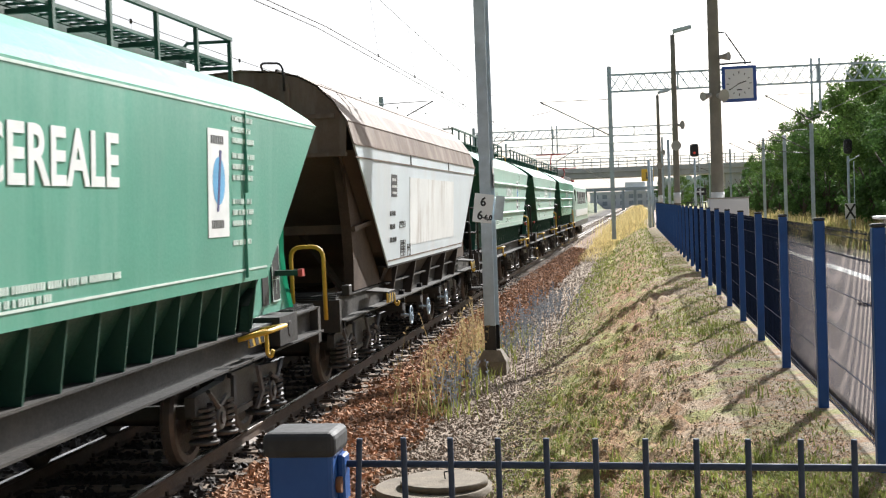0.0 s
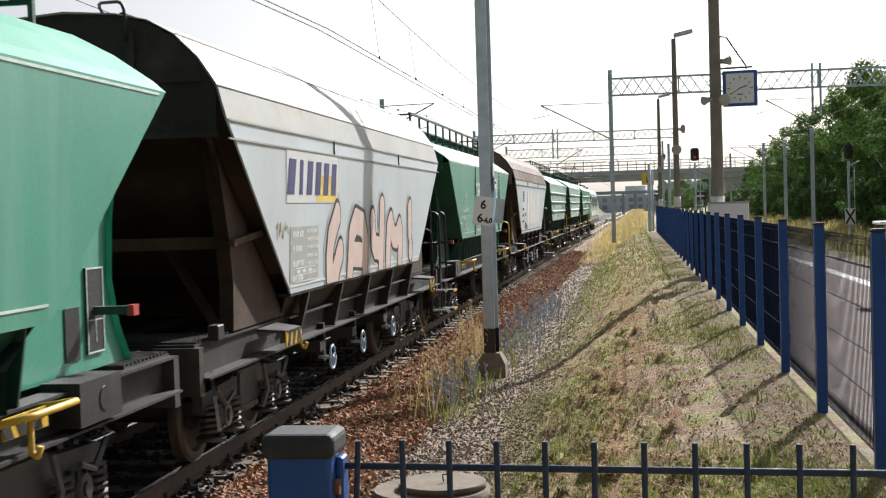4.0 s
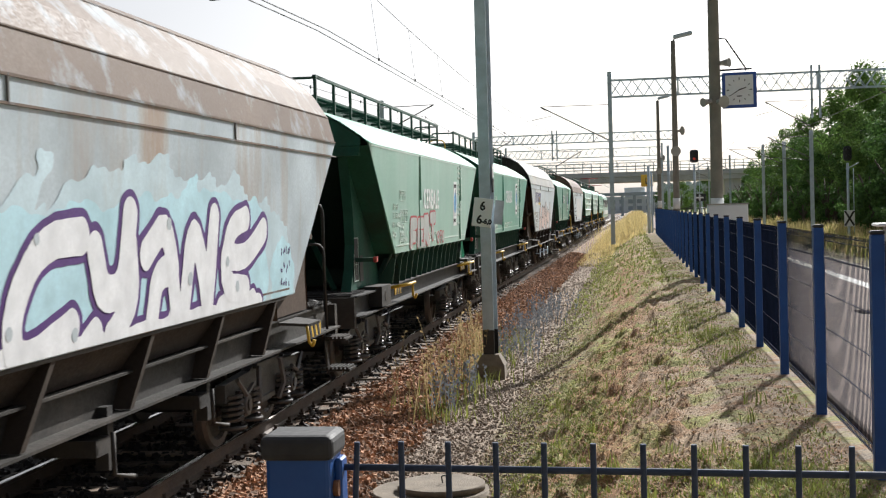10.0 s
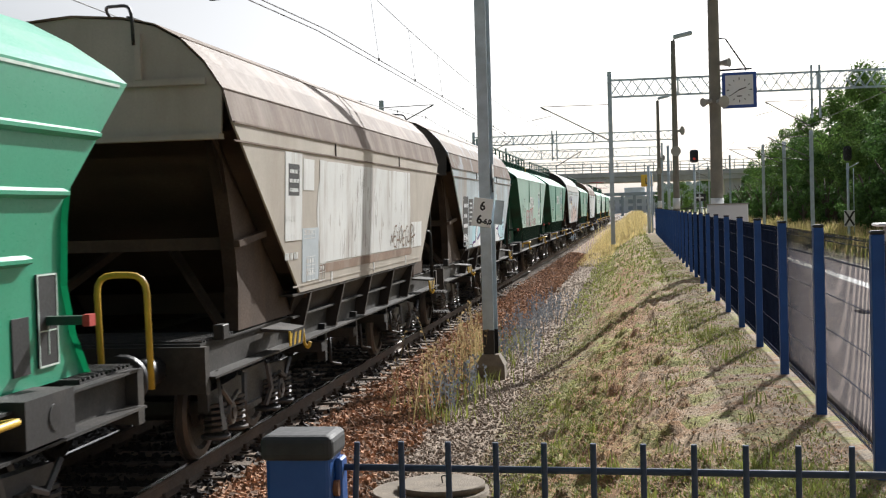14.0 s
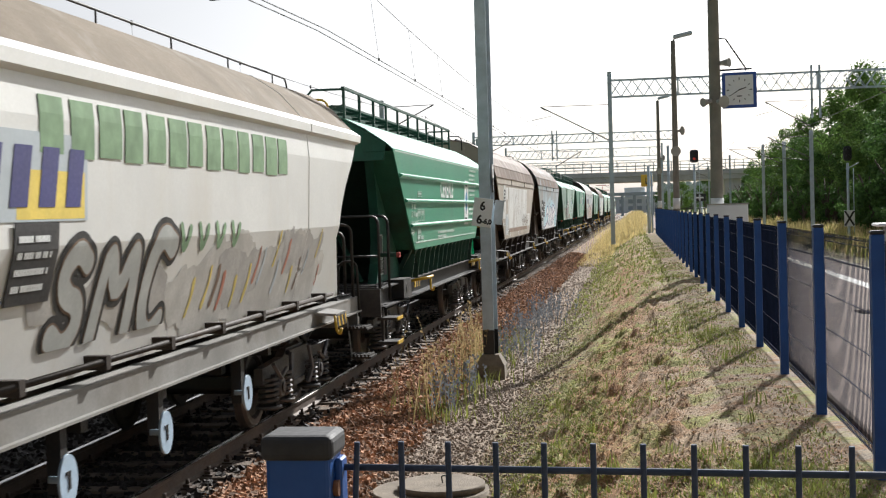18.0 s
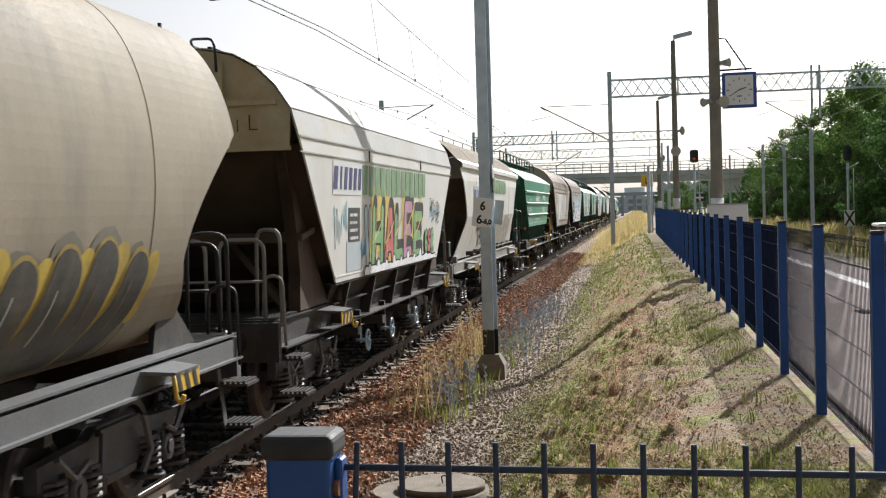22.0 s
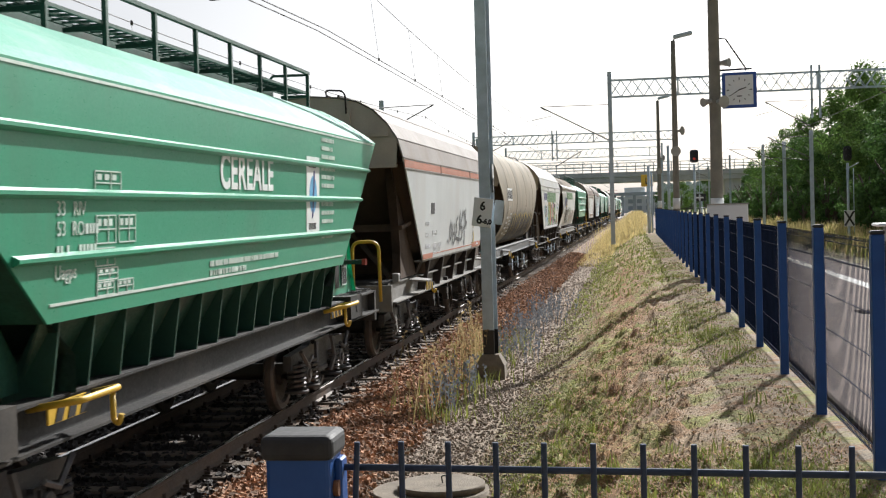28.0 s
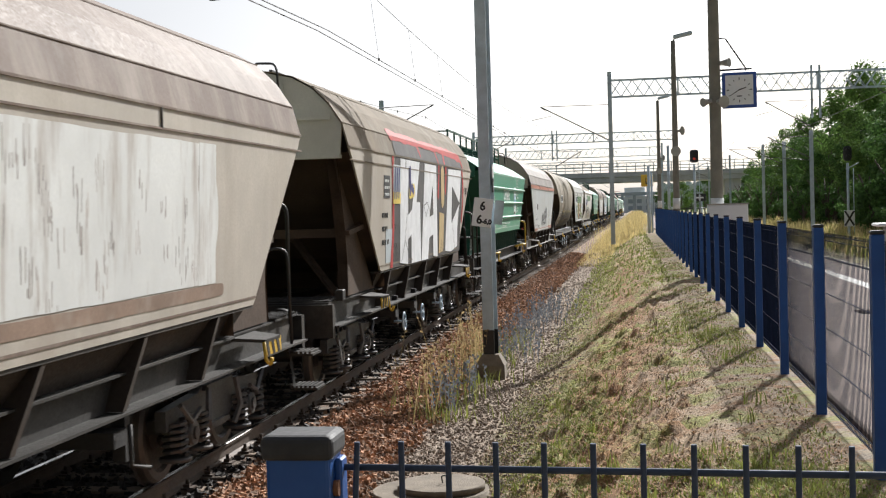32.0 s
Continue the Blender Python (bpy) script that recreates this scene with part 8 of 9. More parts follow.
def build_train():
    specs = wagon_specs()
    for i, sp in enumerate(specs):
        gap = []
        for j in (i - 1, i + 1):
            if 0 <= j < len(specs):
                o = specs[j]
                room = abs(o["y0"] - sp["y0"]) - (sp["L"] + 0.52) - (o["L"] + 0.52)
                gap.append(max(0.3, room / 2 - 0.04))
            else:
                gap.append(0.62)
        sp["buf"] = gap
        w = build_wagon(sp)
        if sp.get("red"):
            word = glyph("F", -2.68, -2.2, 1.75, 2.2) + glyph("E", -1.98, -1.5, 1.78, 2.2) + glyph("R", -1.32, -0.86, 1.86, 2.24) + glyph("T", -0.62, -0.12, 1.98, 2.28)
            small = glyph("O", 0.2, 0.4, 1.84, 1.98) + glyph("T", 0.55, 0.72, 1.84, 1.98) + glyph("S", 0.85, 1.02, 1.84, 1.98)
            for g, a, b in ((word, 0.135, 0.10), (small, 0.055, 0.030)):
                paint(w, "green", "spray_outline", g, a, M_SPRAYROSE, 0.012, "faded red sprayed outline", 0.008, low=1.78, soft=0)
                paint(w, "green", "spray_letters", g, b, M_PATCHDULL, 0.018, "pale grey sprayed letters", 0.006, low=1.78, soft=0)
        w.matrix_basis = pose(line_x(sp["y0"]), sp["y0"], 0)
        WAGONS.append((w, sp["y0"]))


def build_loco():
    """The electric engine far ahead at the head of the train."""
    lo = thing("locomotive", "pale green and grey electric locomotive with pantographs", "locomotive")
    y0 = 85.0
    bm = bmesh.new()
    sec = [(-1.45, 1.1), (1.45, 1.1), (1.48, 2.6), (1.40, 3.3), (1.15, 3.65), (0.6, 3.8), (-0.6, 3.8), (-1.15, 3.65), (-1.40, 3.3), (-1.48, 2.6)]
    rows = []
    for y, k, top in ((-9.3, 0.94, 3.0), (-8.9, 1.0, 3.5), (-8.3, 1.0, 9), (8.3, 1.0, 9), (8.9, 1.0, 3.5), (9.3, 0.94, 3.0)):
        rows.append([bm.verts.new((x * k, y, min(z, top))) for x, z in sec])
    for a, b in zip(rows, rows[1:]):
        for i in range(len(sec)):
            bm.faces.new((a[i], a[(i + 1) % len(sec)], b[(i + 1) % len(sec)], b[i]))
    bm.faces.new(rows[0][::-1])
    bm.faces.new(rows[-1])
    part("body", bm, M_LOCO, lo)
    bm = bmesh.new()
    quad_box(bm, -1.47, 1.47, -9.25, 9.25, 0.95, 1.25)
    part("underframe", bm, M_IRON, lo)
    for s in (-1, 1):
        bm = bmesh.new()
        quad_box(bm, *sorted((s * 1.455, s * 1.50)), -8.0, 8.0, 1.55, 1.95)
        part("side_band", bm, M_SIGNWHITE, lo, "pale lower side band")
        for y in (-8.4, 7.4):
            part("cab_window", bevel_box(*sorted((s * 1.44, s * 1.485)), y, y + 1.0, 2.45, 3.15, 0.01), M_GLASS, lo)
        for y in (-5.5, -3.2, -0.9, 1.4, 3.7):
            part("grille", bevel_box(*sorted((s * 1.45, s * 1.49)), y, y + 1.7, 2.3, 3.05, 0.01), M_FRAME, lo)
    for e in (-1, 1):
        part("windscreen", bevel_box(-1.15, 1.15, *sorted((e * 9.02, e * 9.2)), 2.35, 2.95, 0.02), M_GLASS, lo)
        bm = bmesh.new()
        y = e * 6.0
        ring_tube(bm, [(0, y, 3.85), (0, y + e * 1.0, 4.6), (0, y - e * 0.1, 5.3 if e < 0 else 4.75)], 0.04, 6)
        ring_tube(bm, [(-0.9, y - e * 0.1, 5.33 if e < 0 else 4.78), (0.9, y - e * 0.1, 5.33 if e < 0 else 4.78)], 0.04, 6)
        quad_box(bm, -0.7, 0.7, y - 0.6, y + 0.6, 3.8, 3.95)
        part("pantograph", bm, M_RED, lo, "red-brown pantograph")
        add_bogie(lo, e * 4.8, False)
    bm = bmesh.new()
    quad_box(bm, -0.6, 0.6, -3.5, 3.5, 3.78, 4.05)
    part("roof_box", bm, M_FRAME, lo)
    lo.matrix_basis = pose(line_x(y0), y0, 0)
    WAGONS.append((lo, y0))


M_LOCO = material("pale_green_engine_paint", (0.30, 0.42, 0.36), 0.4, vary=0.15)
build_loco()


build_train()


# ---- bridge, distance, trees ----
def build_bridge():
    y = 225.0
    b = thing("road_bridge", "grey concrete road bridge over the railway", "bridge")
    bm = bevel_box(-140, 140, y, y + 9, 6.4, 7.8, 0.1)
    part("deck", bm, M_BRIDGE, b)
    bm = bevel_box(-140, 140, y - 0.4, y, 7.3, 8.15, 0.05)
    part("parapet", bm, M_BRIDGE, b)
    bm = bmesh.new()
    for z in (8.6, 9.1, 9.7):
        quad_box(bm, -140, 140, y - 0.25, y - 0.19, z - 0.06, z + 0.06)
    for i in range(187):
        x = -140 + i * 1.5
        quad_box(bm, x - 0.07, x + 0.07, y - 0.25, y - 0.19, 8.1, 9.75)
    part("railing", bm, M_GALV, b)
    for x in (-30, -12.5, 16.6, 17.9, 45):
        bm = bevel_box(x - 0.7, x + 0.7, y + 1, y + 8, -1, 6.75, 0.1)
        part("pier", bm, M_BRIDGE, b)


build_bridge()


def crown(seed, height, radius, leaves, leaf):
    """A broadleaf crown: clumps of small leaf faces on a branching frame, with gaps and an uneven edge."""
    r = np.random.RandomState(seed)
    clumps = []
    for _ in range(26):
        a, u = r.uniform(0, math.tau), r.uniform(0, 1)
        z = height * (0.22 + 0.72 * u)
        k = radius * (0.35 + 0.65 * math.sin(math.pi * min(1, 0.15 + 0.8 * u))) * r.uniform(0.35, 1.0)
        clumps.append((k * math.cos(a), k * math.sin(a), z, r.uniform(0.16, 0.34) * radius))
    clumps.append((0, 0, height * 0.86, radius * 0.4))
    V, F, k = [], [], 0
    for _ in range(leaves):
        cx, cy, cz, cr = clumps[r.randint(len(clumps))]
        d = r.normal(0, 1, 3)
        d /= np.linalg.norm(d)
        p = np.array((cx, cy, cz)) + d * cr * (r.uniform(0.55, 1.12)) * (1, 1, 0.8)
        nrm = Vector(d * 0.7 + r.normal(0, 0.5, 3) + (0, 0, 0.35)).normalized()
        s = nrm.orthogonal().normalized()
        s.rotate(Matrix.Rotation(r.uniform(0, 6.28), 3, nrm))
        t = nrm.cross(s)
        L, W = leaf * r.uniform(0.6, 1.4), leaf * r.uniform(0.35, 0.7)
        P = Vector(p)
        V += [P - s * L, P + t * W - s * 0.1 * L, P + s * L, P - t * W + s * 0.1 * L]
        F.append((k, k + 1, k + 2, k + 3))
        k += 4
    return [tuple(v) for v in V], F


def build_tree(seed, height, radius, mat_, leaves=10500, leaf=0.11):
    tr = thing("tree", "dense green broadleaf tree beside the railway", "tree", "trees along the line")
    r = random.Random(seed)
    bm = bmesh.new()
    ring_tube(bm, [(0, 0, -0.3), (0.1, 0.05, height * 0.3), (0.05, 0.1, height * 0.75)], 0.22, 8, True, 0.07)
    part("trunk", bm, M_BARK, tr)
    for i in range(6):
        bm = bmesh.new()
        a = r.uniform(0, 6.28)
        z = height * r.uniform(0.25, 0.6)
        ring_tube(bm, [(0.06, 0.06, z), (math.cos(a) * radius * 0.35, math.sin(a) * radius * 0.35, z + 0.9), (math.cos(a) * radius * 0.75, math.sin(a) * radius * 0.75, z + 2.0)], 0.09, 6, True, 0.03)
        part("limb", bm, M_BARK, tr)
    v, f = crown(seed, height, radius, leaves, leaf)
    part("crown", raw_mesh("crown", v, f, mat_), None, tr)
    return tr


def tree_belt():
    r = random.Random(9)
    kinds = [build_tree(21, 10.5, 3.6, M_LEAF), build_tree(22, 9.5, 3.2, M_LEAFDARK), build_tree(23, 11.0, 3.4, M_LEAFDARK), build_tree(24, 8.5, 3.4, M_LEAF)]
    spots = []
    for row, (dx, n) in enumerate(((0, 34), (5.0, 24), (11, 18))):
        for i in range(n):
            y = 58 + (i + r.uniform(-0.3, 0.3)) * (150.0 / n)
            x = 18.2 + dx + 0.004 * (y - 60) + r.uniform(-1.0, 1.0)
            spots.append((x, y, row))
    for k, (x, y, row) in enumerate(spots):
        sc = r.uniform(0.85, 1.1) * (1.0 + 0.06 * row) * (1.08 - 0.08 * min(1, (y - 58) / 90) - 0.30 * min(1, max(0, y - 120) / 70))
        m = pose(x, y, ground_z(x, y), 0, 0, r.uniform(0, 360)) @ Matrix.Diagonal((sc, sc, sc * r.uniform(0.85, 1.1), 1))
        if k < 4:
            kinds[k].matrix_basis = m
        else:
            copy_thing(kinds[k % 4], m)
    for k, (x, y) in enumerate(((9.5, 250), (11.8, 262), (13.6, 245), (15.2, 258), (18.5, 250), (22.0, 262), (7.0, 300), (9.0, 306))):
        sc = 0.62 + 0.05 * (k % 3)
        copy_thing(kinds[k % 4], pose(x, y, -0.2, 0, 0, 47.0 * k) @ Matrix.Diagonal((sc, sc, sc, 1)))
    # low bushes at the foot of the belt
    b = build_tree(31, 3.0, 1.7, M_LEAFDARK, 1300, 0.14)
    b.name = "bush"
    tagged(b, "dark green bush at the foot of the trees", "bush", "bushes along the line")
    b.matrix_basis = pose(14.6, 66, ground_z(14.6, 66))
    for i in range(34):
        x, y = 14.4 + r.uniform(-0.6, 0.9), 62 + i * 4.3 + r.uniform(-1.5, 1.5)
        sc = r.uniform(0.7, 1.25)
        copy_thing(b, pose(x, y, ground_z(x, y), 0, 0, r.uniform(0, 360)) @ Matrix.Diagonal((sc, sc, sc, 1)))


tree_belt()


def far_woods():
    """Far wooded edge beyond the bridge, and a pale building block under it."""
    r = np.random.RandomState(77)
    V, F, k = [], [], 0
    for _ in range(9000):
        u = r.uniform(0, 1)
        x = 12 + 290 * u
        y = 520 + r.uniform(-30, 30) + 0.1 * abs(x)
        top = 10.5 + 3.0 * noise.noise((x * 0.03, 2.0, 0)) + 2.0 * noise.noise((x * 0.15, 5.0, 0))
        z = r.uniform(0, 1) ** 0.7 * top
        s = r.uniform(0.7, 1.6)
        V += [(x - s, y, z - s * 0.6), (x + s * r.uniform(0.2, 0.9), y + r.uniform(-1, 1), z - s * 0.7), (x + s, y, z + s * 0.5), (x - s * 0.6, y + r.uniform(-1, 1), z + s * 0.8)]
        F.append((k, k + 1, k + 2, k + 3))
        k += 4
    tagged(new("far_woods", raw_mesh("far_woods", V, F, M_LEAFHAZE)), "blue-green trees far beyond the bridge, tinted for haze", "trees", kind="stuff")
    blk = thing("far_building", "pale blue-grey building block seen beneath the bridge", "building")
    part("wall", bevel_box(-14, 15, 452, 470, -0.5, 5.2, 0.1), M_FAR, blk)
    part("roof", bevel_box(-14.4, 15.4, 451.6, 470.4, 5.2, 5.5, 0.05), M_FAR, blk)
    part("upper_storey", bevel_box(-2, 5, 455, 468, 5.5, 8.6, 0.1), M_FAR, blk)
    fb = thing("far_footbridge", "haze-tinted grey footbridge beyond the road bridge", "bridge")
    part("deck", bevel_box(-40, 40, 330, 333, 4.9, 5.7, 0.05), M_FARSTEEL, fb)
    for x in (-9, -2.0, 1.0, 5.5, 9, 14):
        part("pier", bevel_box(x - 0.35, x + 0.35, 330.5, 332.5, -0.5, 4.9, 0.05), M_FARSTEEL, fb)
    for i in range(9):
        for j in range(2):
            part("window", bevel_box(-12.8 + i * 3.0, -11.2 + i * 3.0, 451.85, 452.02, 0.8 + j * 2.3, 2.2 + j * 2.3, 0.02), M_FARSTEEL, blk)


# leaf green paled to blue-grey: the haze of distance is in the colour
M_LEAFHAZE = material("haze_tinted_far_leaves", (0.36, 0.42, 0.40), 0.8, vary=0.2, scale=0.2, bump=0, island=0.25)
far_woods()


# ---- wires, signals, signs, weeds ----
def wire(name, label, pts, r=0.008, n=5):
    bm = bmesh.new()
    ring_tube(bm, pts, r, n)
    return bm


def build_catenary():
    ct = thing("catenary_wires", "thin contact wire and messenger wire hung over the track", "overhead wire")
    spans = [(-45.0, MAST[1]), (MAST[1], 75.0), (75.0, 122.0), (122.0, 172.0), (172.0, 225.0)]
    cm = bmesh.new()
    pts_c, pts_m, drops = [], [], []
    for a, b in spans:
        for i in range(12):
            u = i / 12
            y = a + (b - a) * u
            x = line_x(y) + 0.15 * math.cos(math.pi * u)
            zc, zm = 5.47, 6.95 - 2.6 * u * (1 - u) * 0.75
            pts_c.append((x, y, zc))
            pts_m.append((line_x(y), y, zm))
            if i and y > 6:
                drops.append((x, y, zc, line_x(y), zm))
    for dx in (0.0, -0.17):
        bm = bmesh.new()
        ring_tube(bm, [(x + dx, y, z) for x, y, z in pts_c], 0.010, 5)
        part("contact_wire", bm, M_WIRE, ct)
    ring_tube(cm, pts_m, 0.009, 5)
    part("messenger_wire", cm, M_WIRE, ct)
    for x, y, z, x2, z2 in drops:
        bm = bmesh.new()
        ring_tube(bm, [(x, y, z), (x2, y, z2)], 0.005, 4)
        disc(bm, (x, y, z - 0.02), (0, 0, 1), 0.022, 0.06, 6)
        part("dropper", bm, M_WIRE, ct)
    c2 = thing("far_catenary_wire", "thin messenger wire over the neighbouring track", "overhead wire")
    bm = bmesh.new()
    sag = lambda y: 6.17 + 0.0006 * ((y + 1) % 60 - 30) ** 2
    for low in (0.0, 0.55):
        ring_tube(bm, [(-9.4 + 0.0088 * max(0, y - 35), y, sag(y) if not low else 5.45) for y in range(-10, 226, 3)], 0.010, 5)
    part("wire", bm, M_WIRE, c2)
    for y in range(10, 90, 7):
        bm = bmesh.new()
        x = -9.4 + 0.0088 * max(0, y - 35)
        disc(bm, (x, y, sag(y) - 0.05), (0, 0, 1), 0.03, 0.09, 6)
        ring_tube(bm, [(x, y, sag(y)), (x, y, 5.45)], 0.004, 4)
        part("dropper", bm, M_WIRE, c2)
    c3 = thing("second_catenary_wire", "thin wires over the track beside the platform", "overhead wire")
    for z in (5.5, 6.7):
        bm = bmesh.new()
        ring_tube(bm, [(7.4, y, z - (0.5 if z > 6 else 0) * math.sin(math.pi * ((y + 5) % 50) / 50)) for y in range(-40, 226, 5)], 0.010, 5)
        part("wire", bm, M_WIRE, c3)


build_catenary()


def side_mast(x, y, top, reach, group="masts along the line", r=0.1):
    m = thing("line_mast", "slim grey mast with bracket arm beside the track", "mast", group)
    bm = bmesh.new()
    h_beam(bm, x, y, ground_z(x, y) - 0.1, top, 0.2, 0.2)
    part("column", bm, M_GALV, m)
    bm = bmesh.new()
    ring_tube(bm, [(x, y, top - 1.6), (x + reach, y, top - 0.3)], 0.03, 6)
    ring_tube(bm, [(x, y, top - 0.35), (x + reach, y, top - 0.3)], 0.02, 6)
    ring_tube(bm, [(x, y, top - 1.7), (x + reach * 0.9, y, top - 1.45)], 0.018, 6)
    part("bracket_arm", bm, M_WIRE, m)
    return m


for mx, my, mt, mr in ((-12.0, 63.0, 7.9, 2.6), (-11.6, 100.0, 7.9, 2.6), (10.15, 75.6, 6.35, -2.4), (10.3, 90.0, 6.4, -2.4), (10.4, 105.0, 6.9, -2.6), (10.8, 145.0, 7.6, -2.9), (10.9, 185.0, 7.6, -2.9)):
    side_mast(mx, my, mt, mr)


def build_signal(x, y, base, top, red, label, head=0.5):
    s = thing("railway_signal", label, "railway signal", "railway signals")
    bm = bmesh.new()
    ring_tube(bm, [(x, y, base), (x, y, top - 0.2)], 0.07, 10)
    part("post", bm, M_GALV, s)
    hd = part("signal_head", bevel_box(x - head * 0.45, x + head * 0.45, y - 0.12, y + 0.1, top - 0.1, top + 0.72, 0.15, 3), M_BLACK, s, "black signal head with round ends")
    for i, m in enumerate((M_LAMPRED if red else M_BLACK, M_BLACK)):
        bm = bmesh.new()
        disc(bm, (x, y - 0.14, top + 0.14 + i * 0.34), (0, -1, 0), 0.08, 0.03, 16)
        part("lens", bm, m, hd, "dim red lens" if i == 0 and red else "")
        bm = bmesh.new()
        for k in range(9):
            a0, a1 = math.pi * k / 9, math.pi * (k + 1) / 9
            plate(bm, [(x + 0.11 * math.cos(a0), y - 0.13, top + 0.14 + i * 0.34 + 0.11 * math.sin(a0)), (x + 0.11 * math.cos(a1), y - 0.13, top + 0.14 + i * 0.34 + 0.11 * math.sin(a1)),
                       (x + 0.11 * math.cos(a1), y - 0.3, top + 0.14 + i * 0.34 + 0.11 * math.sin(a1)), (x + 0.11 * math.cos(a0), y - 0.3, top + 0.14 + i * 0.34 + 0.11 * math.sin(a0))], (0, 0, 1), 0.01)
        part("hood", bm, M_BLACK, hd)
    bm = bmesh.new()
    ring_tube(bm, [(x + 0.3, y, base), (x + 0.3, y, top - 0.5)], 0.02, 6)
    ring_tube(bm, [(x - 0.1, y, top - 0.55), (x + 0.6, y, top - 0.2)], 0.03, 6)
    part("ladder_rail", bm, M_GALV, s)


M_LAMPRED = bpy.data.materials.new("red_signal_lens")
M_LAMPRED.use_nodes = True
_b = M_LAMPRED.node_tree.nodes["Principled BSDF"]
_b.inputs["Base Color"].default_value = (0.4, 0.03, 0.02, 1)
_b.inputs["Emission Color"].default_value = (1.0, 0.10, 0.05, 1)
_b.inputs["Emission Strength"].default_value = 0.12
build_signal(4.05, 84.0, 0.7, 5.1, True, "tall black signal head on a grey post", 0.6)
build_signal(11.85, 74.0, 0.1, 4.6, False, "black two-lamp signal on a white post beside the grass")


def post_sign(name, label, x, y, z0, z1, w, h, mat_, cat="sign", post_m=None, face=None):
    s = thing(name, label, cat)
    bm = bmesh.new()
    ring_tube(bm, [(x, y + 0.05, z0), (x, y + 0.05, z1)], 0.045, 8)
    part("post", bm, post_m or M_GALV, s)
    part("board", bevel_box(x - w / 2, x + w / 2, y - 0.02, y + 0.01, z1 - h, z1, 0.01), mat_, s)
    return s


def small_signs():
    # white board with a black cross, beside the far track
    x, y = 11.74, 73.0
    s = post_sign("cross_board", "white square board with a black cross on a post", x, y, -0.2, 1.8, 0.56, 0.87, M_SIGNWHITE)
    for a in (-1, 1):
        bm = bmesh.new()
        quad_box(bm, -0.05, 0.05, -0.004, 0.004, -0.46, 0.46, Matrix.Rotation(a * radians(31), 4, "Y"))
        o = part("cross_bar", bm, M_BLACK, s)
        o.location = (x, y - 0.03 - 0.005 * a, 1.365)
    # yellow board and pale poles near the fence's end
    s = post_sign("yellow_board", "yellow board with black figure on a pole", 1.05, 82.0, 0.5, 4.3, 0.75, 0.75, M_YELBOARD)
    bm = bmesh.new()
    quad_box(bm, 0.95, 1.0, 81.96, 81.975, 3.7, 4.1)
    quad_box(bm, 1.0, 1.18, 81.96, 81.975, 3.7, 3.78)
    part("board_mark", bm, M_BLACK, s)
    for x, y, t, r in ((1.12, 80.0, 4.75, 0.09), (1.3, 80.6, 4.4, 0.06), (2.75, 95.0, 6.6, 0.1), (3.3, 98.0, 4.6, 0.06), (4.4, 92.0, 3.2, 0.05), (5.1, 96.0, 3.0, 0.05)):
        p = thing("pale_pole", "plain pale steel pole at the platform's end", "pole", "pale poles")
        bm = bmesh.new()
        ring_tube(bm, [(x, y, 0.0), (x, y, t)], r, 8)
        part("shaft", bm, M_GALV, p)
        bm = bmesh.new()
        disc(bm, (x, y, t), (0, 0, 1), r * 1.1, 0.03, 8)
        part("cap", bm, M_GALV, p)
    # dark cross-shaped board on a stand at the end of the platform
    s = thing("dark_board", "small dark board on a post at the platform's end", "sign")
    bm = bmesh.new()
    ring_tube(bm, [(4.55, 88, 0.7), (4.55, 88, 3.0)], 0.05, 8)
    part("post", bm, M_IRON, s)
    part("board", bevel_box(4.15, 4.95, 87.9, 87.95, 2.55, 3.05, 0.02), M_BLACK, s)
    bm = bmesh.new()
    quad_box(bm, 4.3, 4.8, 87.88, 87.895, 2.74, 2.84)
    quad_box(bm, 4.5, 4.6, 87.88, 87.895, 2.6, 3.0)
    part("board_mark", bm, M_SIGNWHITE, s)
    rl = thing("platform_rail", "dark low railing across the platform's end", "railing")
    for z in (1.2, 1.65, 2.1):
        bm = bmesh.new()
        ring_tube(bm, [(2.9, 90, z), (5.4, 90, z)], 0.03, 6)
        part("rail", bm, M_IRON, rl)
    for x in (2.9, 3.75, 4.6, 5.4):
        bm = bmesh.new()
        ring_tube(bm, [(x, 90, 0.7), (x, 90, 2.1)], 0.035, 6)
        part("post", bm, M_IRON, rl)
    # litter bin lid by the fence
    b = thing("platform_bin", "grey concrete bin with flat white lid on the platform", "litter bin")
    part("body", bevel_box(4.05, 4.45, 21.6, 22.0, 0.72, 1.95, 0.04, 2), M_CONCRETE, b)
    part("lid", bevel_box(3.9, 4.6, 21.45, 22.15, 1.95, 2.0, 0.02), M_SIGNWHITE, b)


M_YELBOARD = material("yellow_board", (0.68, 0.42, 0.03), 0.5, vary=0.1)
small_signs()


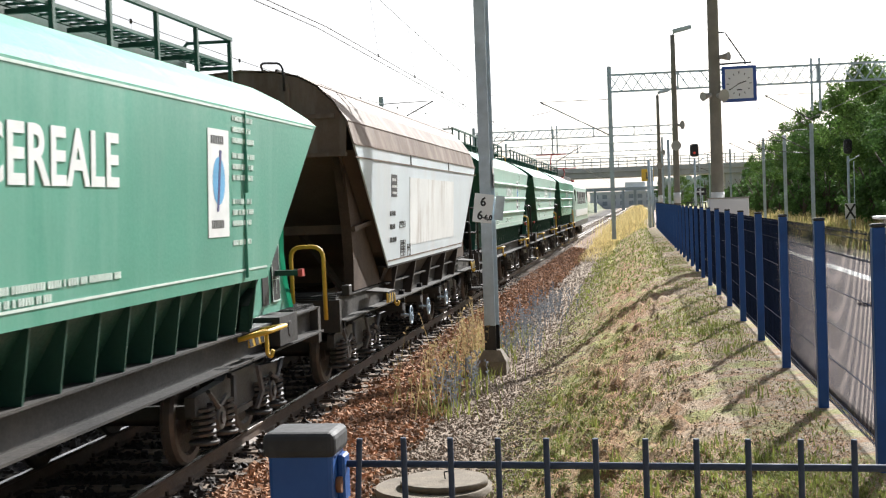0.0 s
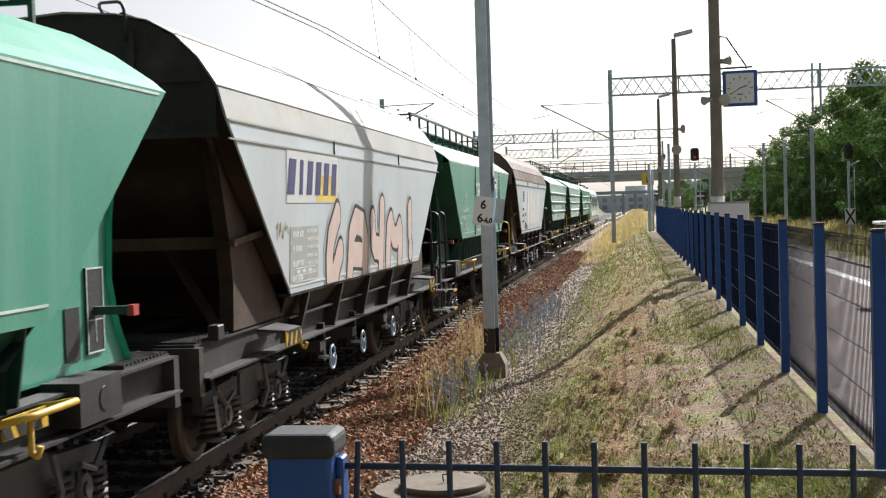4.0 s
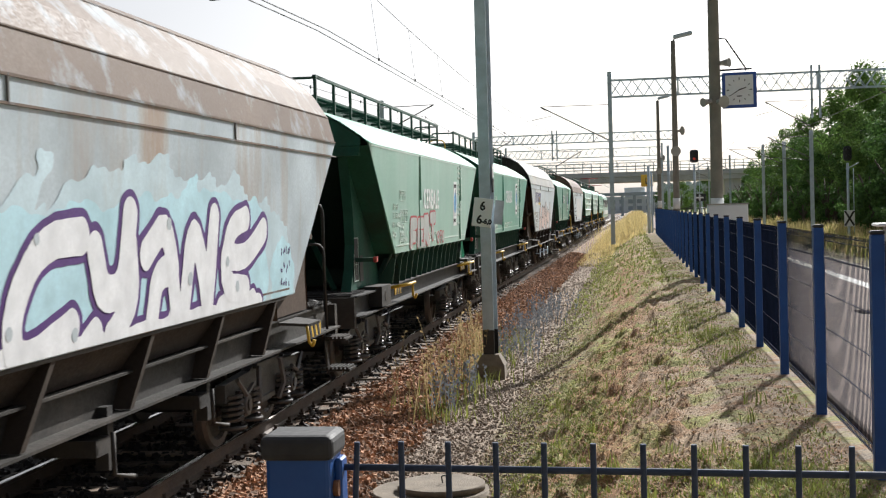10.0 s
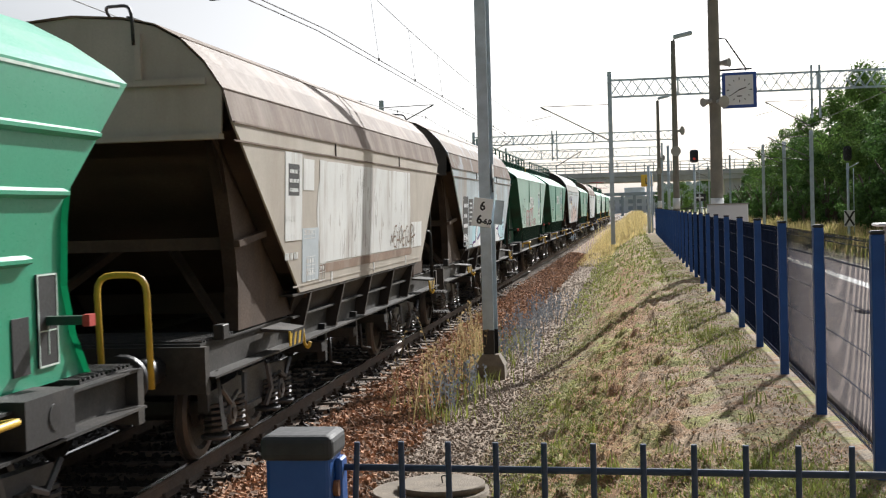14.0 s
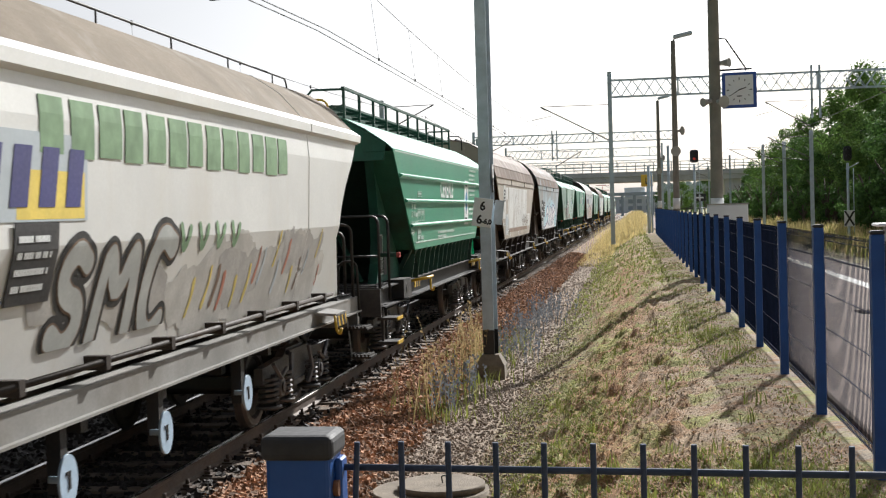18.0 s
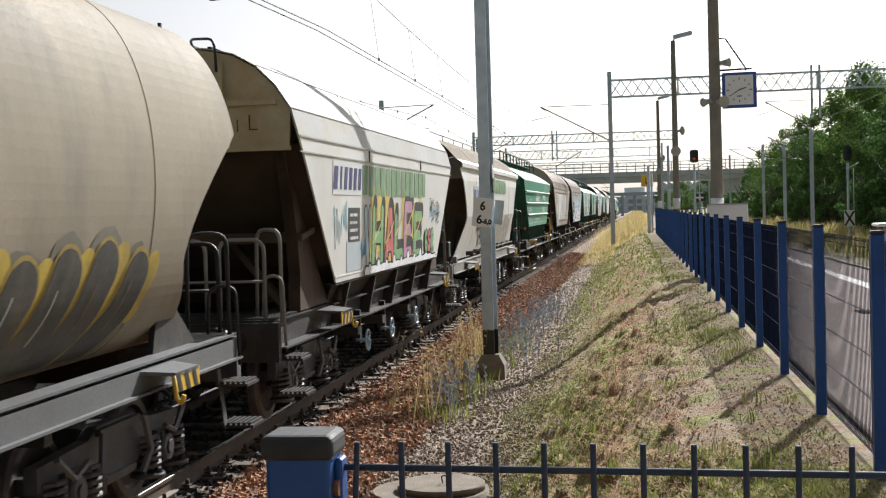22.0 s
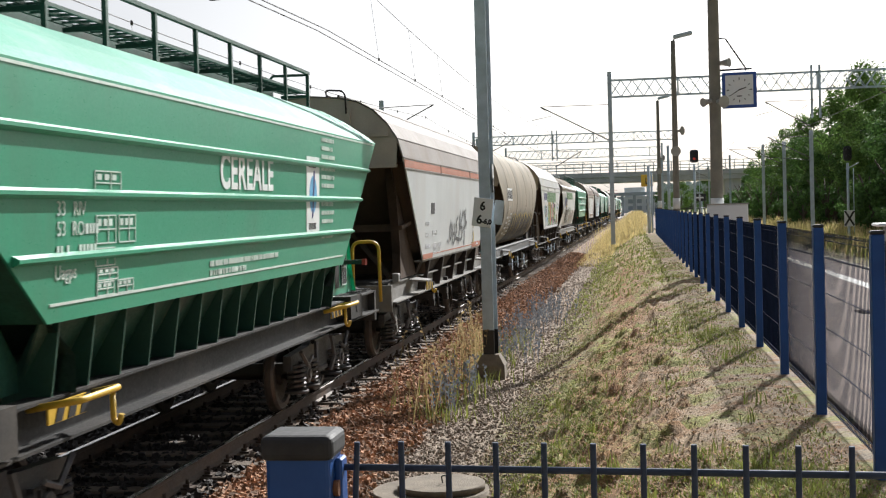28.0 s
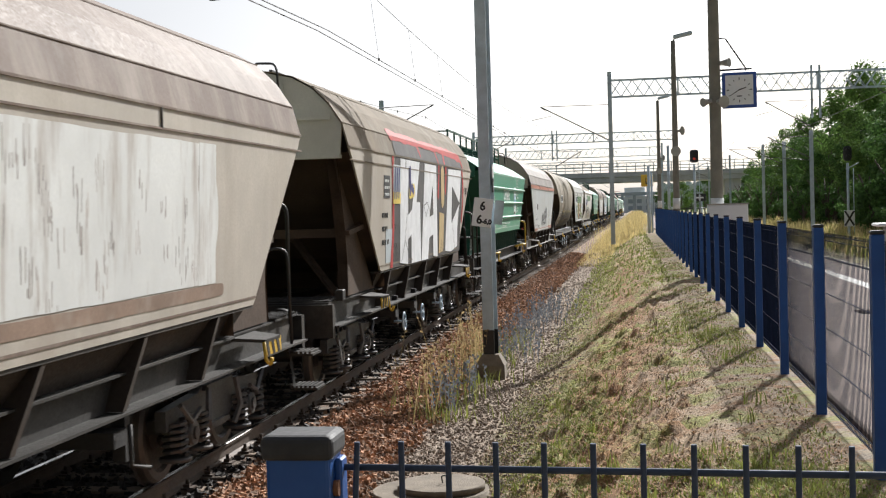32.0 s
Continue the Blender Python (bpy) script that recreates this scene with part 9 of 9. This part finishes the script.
def build_manhole():
    x, y = -1.86, 12.25
    z = ground_z(x, y) + 0.09
    m = thing("manhole", "round concrete manhole cover with iron ring handle", "manhole")
    bm = bmesh.new()
    disc(bm, (x - 0.1, y, z - 0.2), (0, 0, 1), 0.56, 0.20, 32)
    part("collar", bm, M_KERB, m)
    bm = bmesh.new()
    disc(bm, (x, y, z + 0.003), (0, 0, 1), 0.42, 0.06, 32)
    bmesh.ops.bevel(bm, geom=[e for e in bm.edges if len(e.link_faces) == 2 and e.calc_face_angle() > 1], offset=0.012, segments=2, affect="EDGES")
    part("cover", bm, M_KERB, m)
    bm = bmesh.new()
    ring_tube(bm, round_path([(x + 0.02, y - 0.05, z + 0.07), (x + 0.01, y - 0.05, z + 0.14), (x + 0.08, y - 0.05, z + 0.14), (x + 0.07, y - 0.05, z + 0.07)], 0.02), 0.007, 6)
    part("handle", bm, M_IRON, m)


build_manhole()


def spikes(name, mat_, label, spots, h, w, seed, heads=None):
    """Tall weeds: thin stalks with side florets, in one mesh."""
    r = np.random.RandomState(seed)
    V, F, k = [], [], 0
    for x, y in spots:
        z = ground_z(x, y)
        a, L = r.uniform(0, 6.28), h * r.uniform(0.55, 1.15)
        ln = L * r.uniform(0.05, 0.3)
        top = (x + math.cos(a) * ln, y + math.sin(a) * ln, z + L)
        s = w * 0.5
        V += [(x - s, y, z), (x + s, y, z), (top[0] + s * 0.5, top[1], top[2]), (top[0] - s * 0.5, top[1], top[2])]
        F.append((k, k + 1, k + 2, k + 3))
        k += 4
        for _ in range(heads or 0):
            u = r.uniform(0.35, 1.0)
            p = (x + (top[0] - x) * u, y + (top[1] - y) * u, z + L * u)
            b = r.uniform(0, 6.28)
            q = 0.035 * r.uniform(0.5, 1.3)
            V += [p, (p[0] + math.cos(b) * q, p[1] + math.sin(b) * q, p[2] + 0.2 * q), (p[0] + math.cos(b) * q * 1.2, p[1] + math.sin(b) * q * 1.2, p[2] + q),
                  (p[0] + math.cos(b) * q * 0.2, p[1] + math.sin(b) * q * 0.2, p[2] + q * 0.9)]
            F.append((k, k + 1, k + 2, k + 3))
            k += 4
    return tagged(new(name, raw_mesh(name, V, F, mat_)), label, "weeds", kind="stuff")


def weeds():
    r = random.Random(17)
    left = [(r.gauss(-2.75, 0.16), r.uniform(16.5, 24.5)) for _ in range(210)]
    spikes("dry_stalks", M_DRYGRASS, "tall dry grass stalks beside the mast", left[:95], 0.95, 0.009, 5, 5)
    blades("weed_leaves", M_GRASS, "green weed leaves round the mast's foot", 520, lambda q: (q.normal(-2.55, 0.3), q.uniform(16.5, 28.0), 1.0), 0.28, 0.016, 41, 0.9)
    blue = [(r.gauss(-2.25, 0.3) + 0.006 * (q - 22), q) for q in [r.uniform(23.0, 36.0) for _ in range(150)]]
    blue += [(r.gauss(-2.6, 0.15), r.uniform(17.0, 20.0)) for _ in range(35)]
    spikes("blue_weeds", M_BUGLOSS, "grey-blue flowering weed spikes along the path", blue, 0.55, 0.010, 6, 10)
    blades("tall_dry_grass", M_GOLDGRASS, "tall yellow dry grass beside the line", 13000,
           lambda q: ((lambda y: (-0.9 + 0.012 * (y - 80) + q.normal(0, 0.8), y, min(1.0, 0.22 + (y - 78) / 30)))(q.uniform(78, 200))), 0.95, 0.035, 42, 0.5)
    blades("cess_grass", M_GOLDGRASS, "sparse yellow grass along the far ballast edge", 5000, lambda q: ((lambda y: (q.uniform(-2.9, -1.2) + 0.0088 * (y - 35), y, min(0.8, 0.15 + (y - 60) / 60)))(q.uniform(60, 190))), 0.7, 0.03, 46, 0.6)
    blades("verge_grass", M_GOLDGRASS, "yellow dry grass beyond the second track", 9000, lambda q: (q.uniform(10.2, 15.5), q.uniform(45, 190), 1.0), 0.7, 0.04, 43, 0.6)
    blades("verge_green", M_GRASS, "green grass beyond the second track", 5000, lambda q: (q.uniform(10.0, 16.0), q.uniform(45, 190), 1.0), 0.6, 0.05, 44, 0.6)
    blades("bank_tufts", M_GRASS, "small bright green tufts on the bank", 45, lambda q: (q.uniform(-1.2, 1.2), near_y(q, 8.5, 30), 1.0), 0.14, 0.014, 45, 0.5, 0, 9)


weeds()


def motions():
    for w, y0 in WAGONS:
        rows = []
        for t in range(33):
            y = y0 + run(t)
            a = (line_x(y + 1) - line_x(y - 1)) / 2
            rows.append((t, pose(line_x(y), y, 0, 0, 0, -math.degrees(math.atan(a)))))
        walk(w, rows)
    # wheels roll while their wagon is near the camera
    y_of = {w.name: y0 for w, y0 in WAGONS}
    for ws, w, y, e in WHEELSETS:
        near = [k / 10 for k in range(321) if 3.0 < y_of[w.name] + y + run(k / 10) < 48.0]
        times = sorted({0.0, *near, 32.0})
        if len(near) < 4:
            continue
        walk(ws, [(t, pose(0, e, 0.46, -math.degrees((run(min(max(t, near[0]), near[-1])) - run(near[0])) / 0.46), 0, 0)) for t in times])


motions()
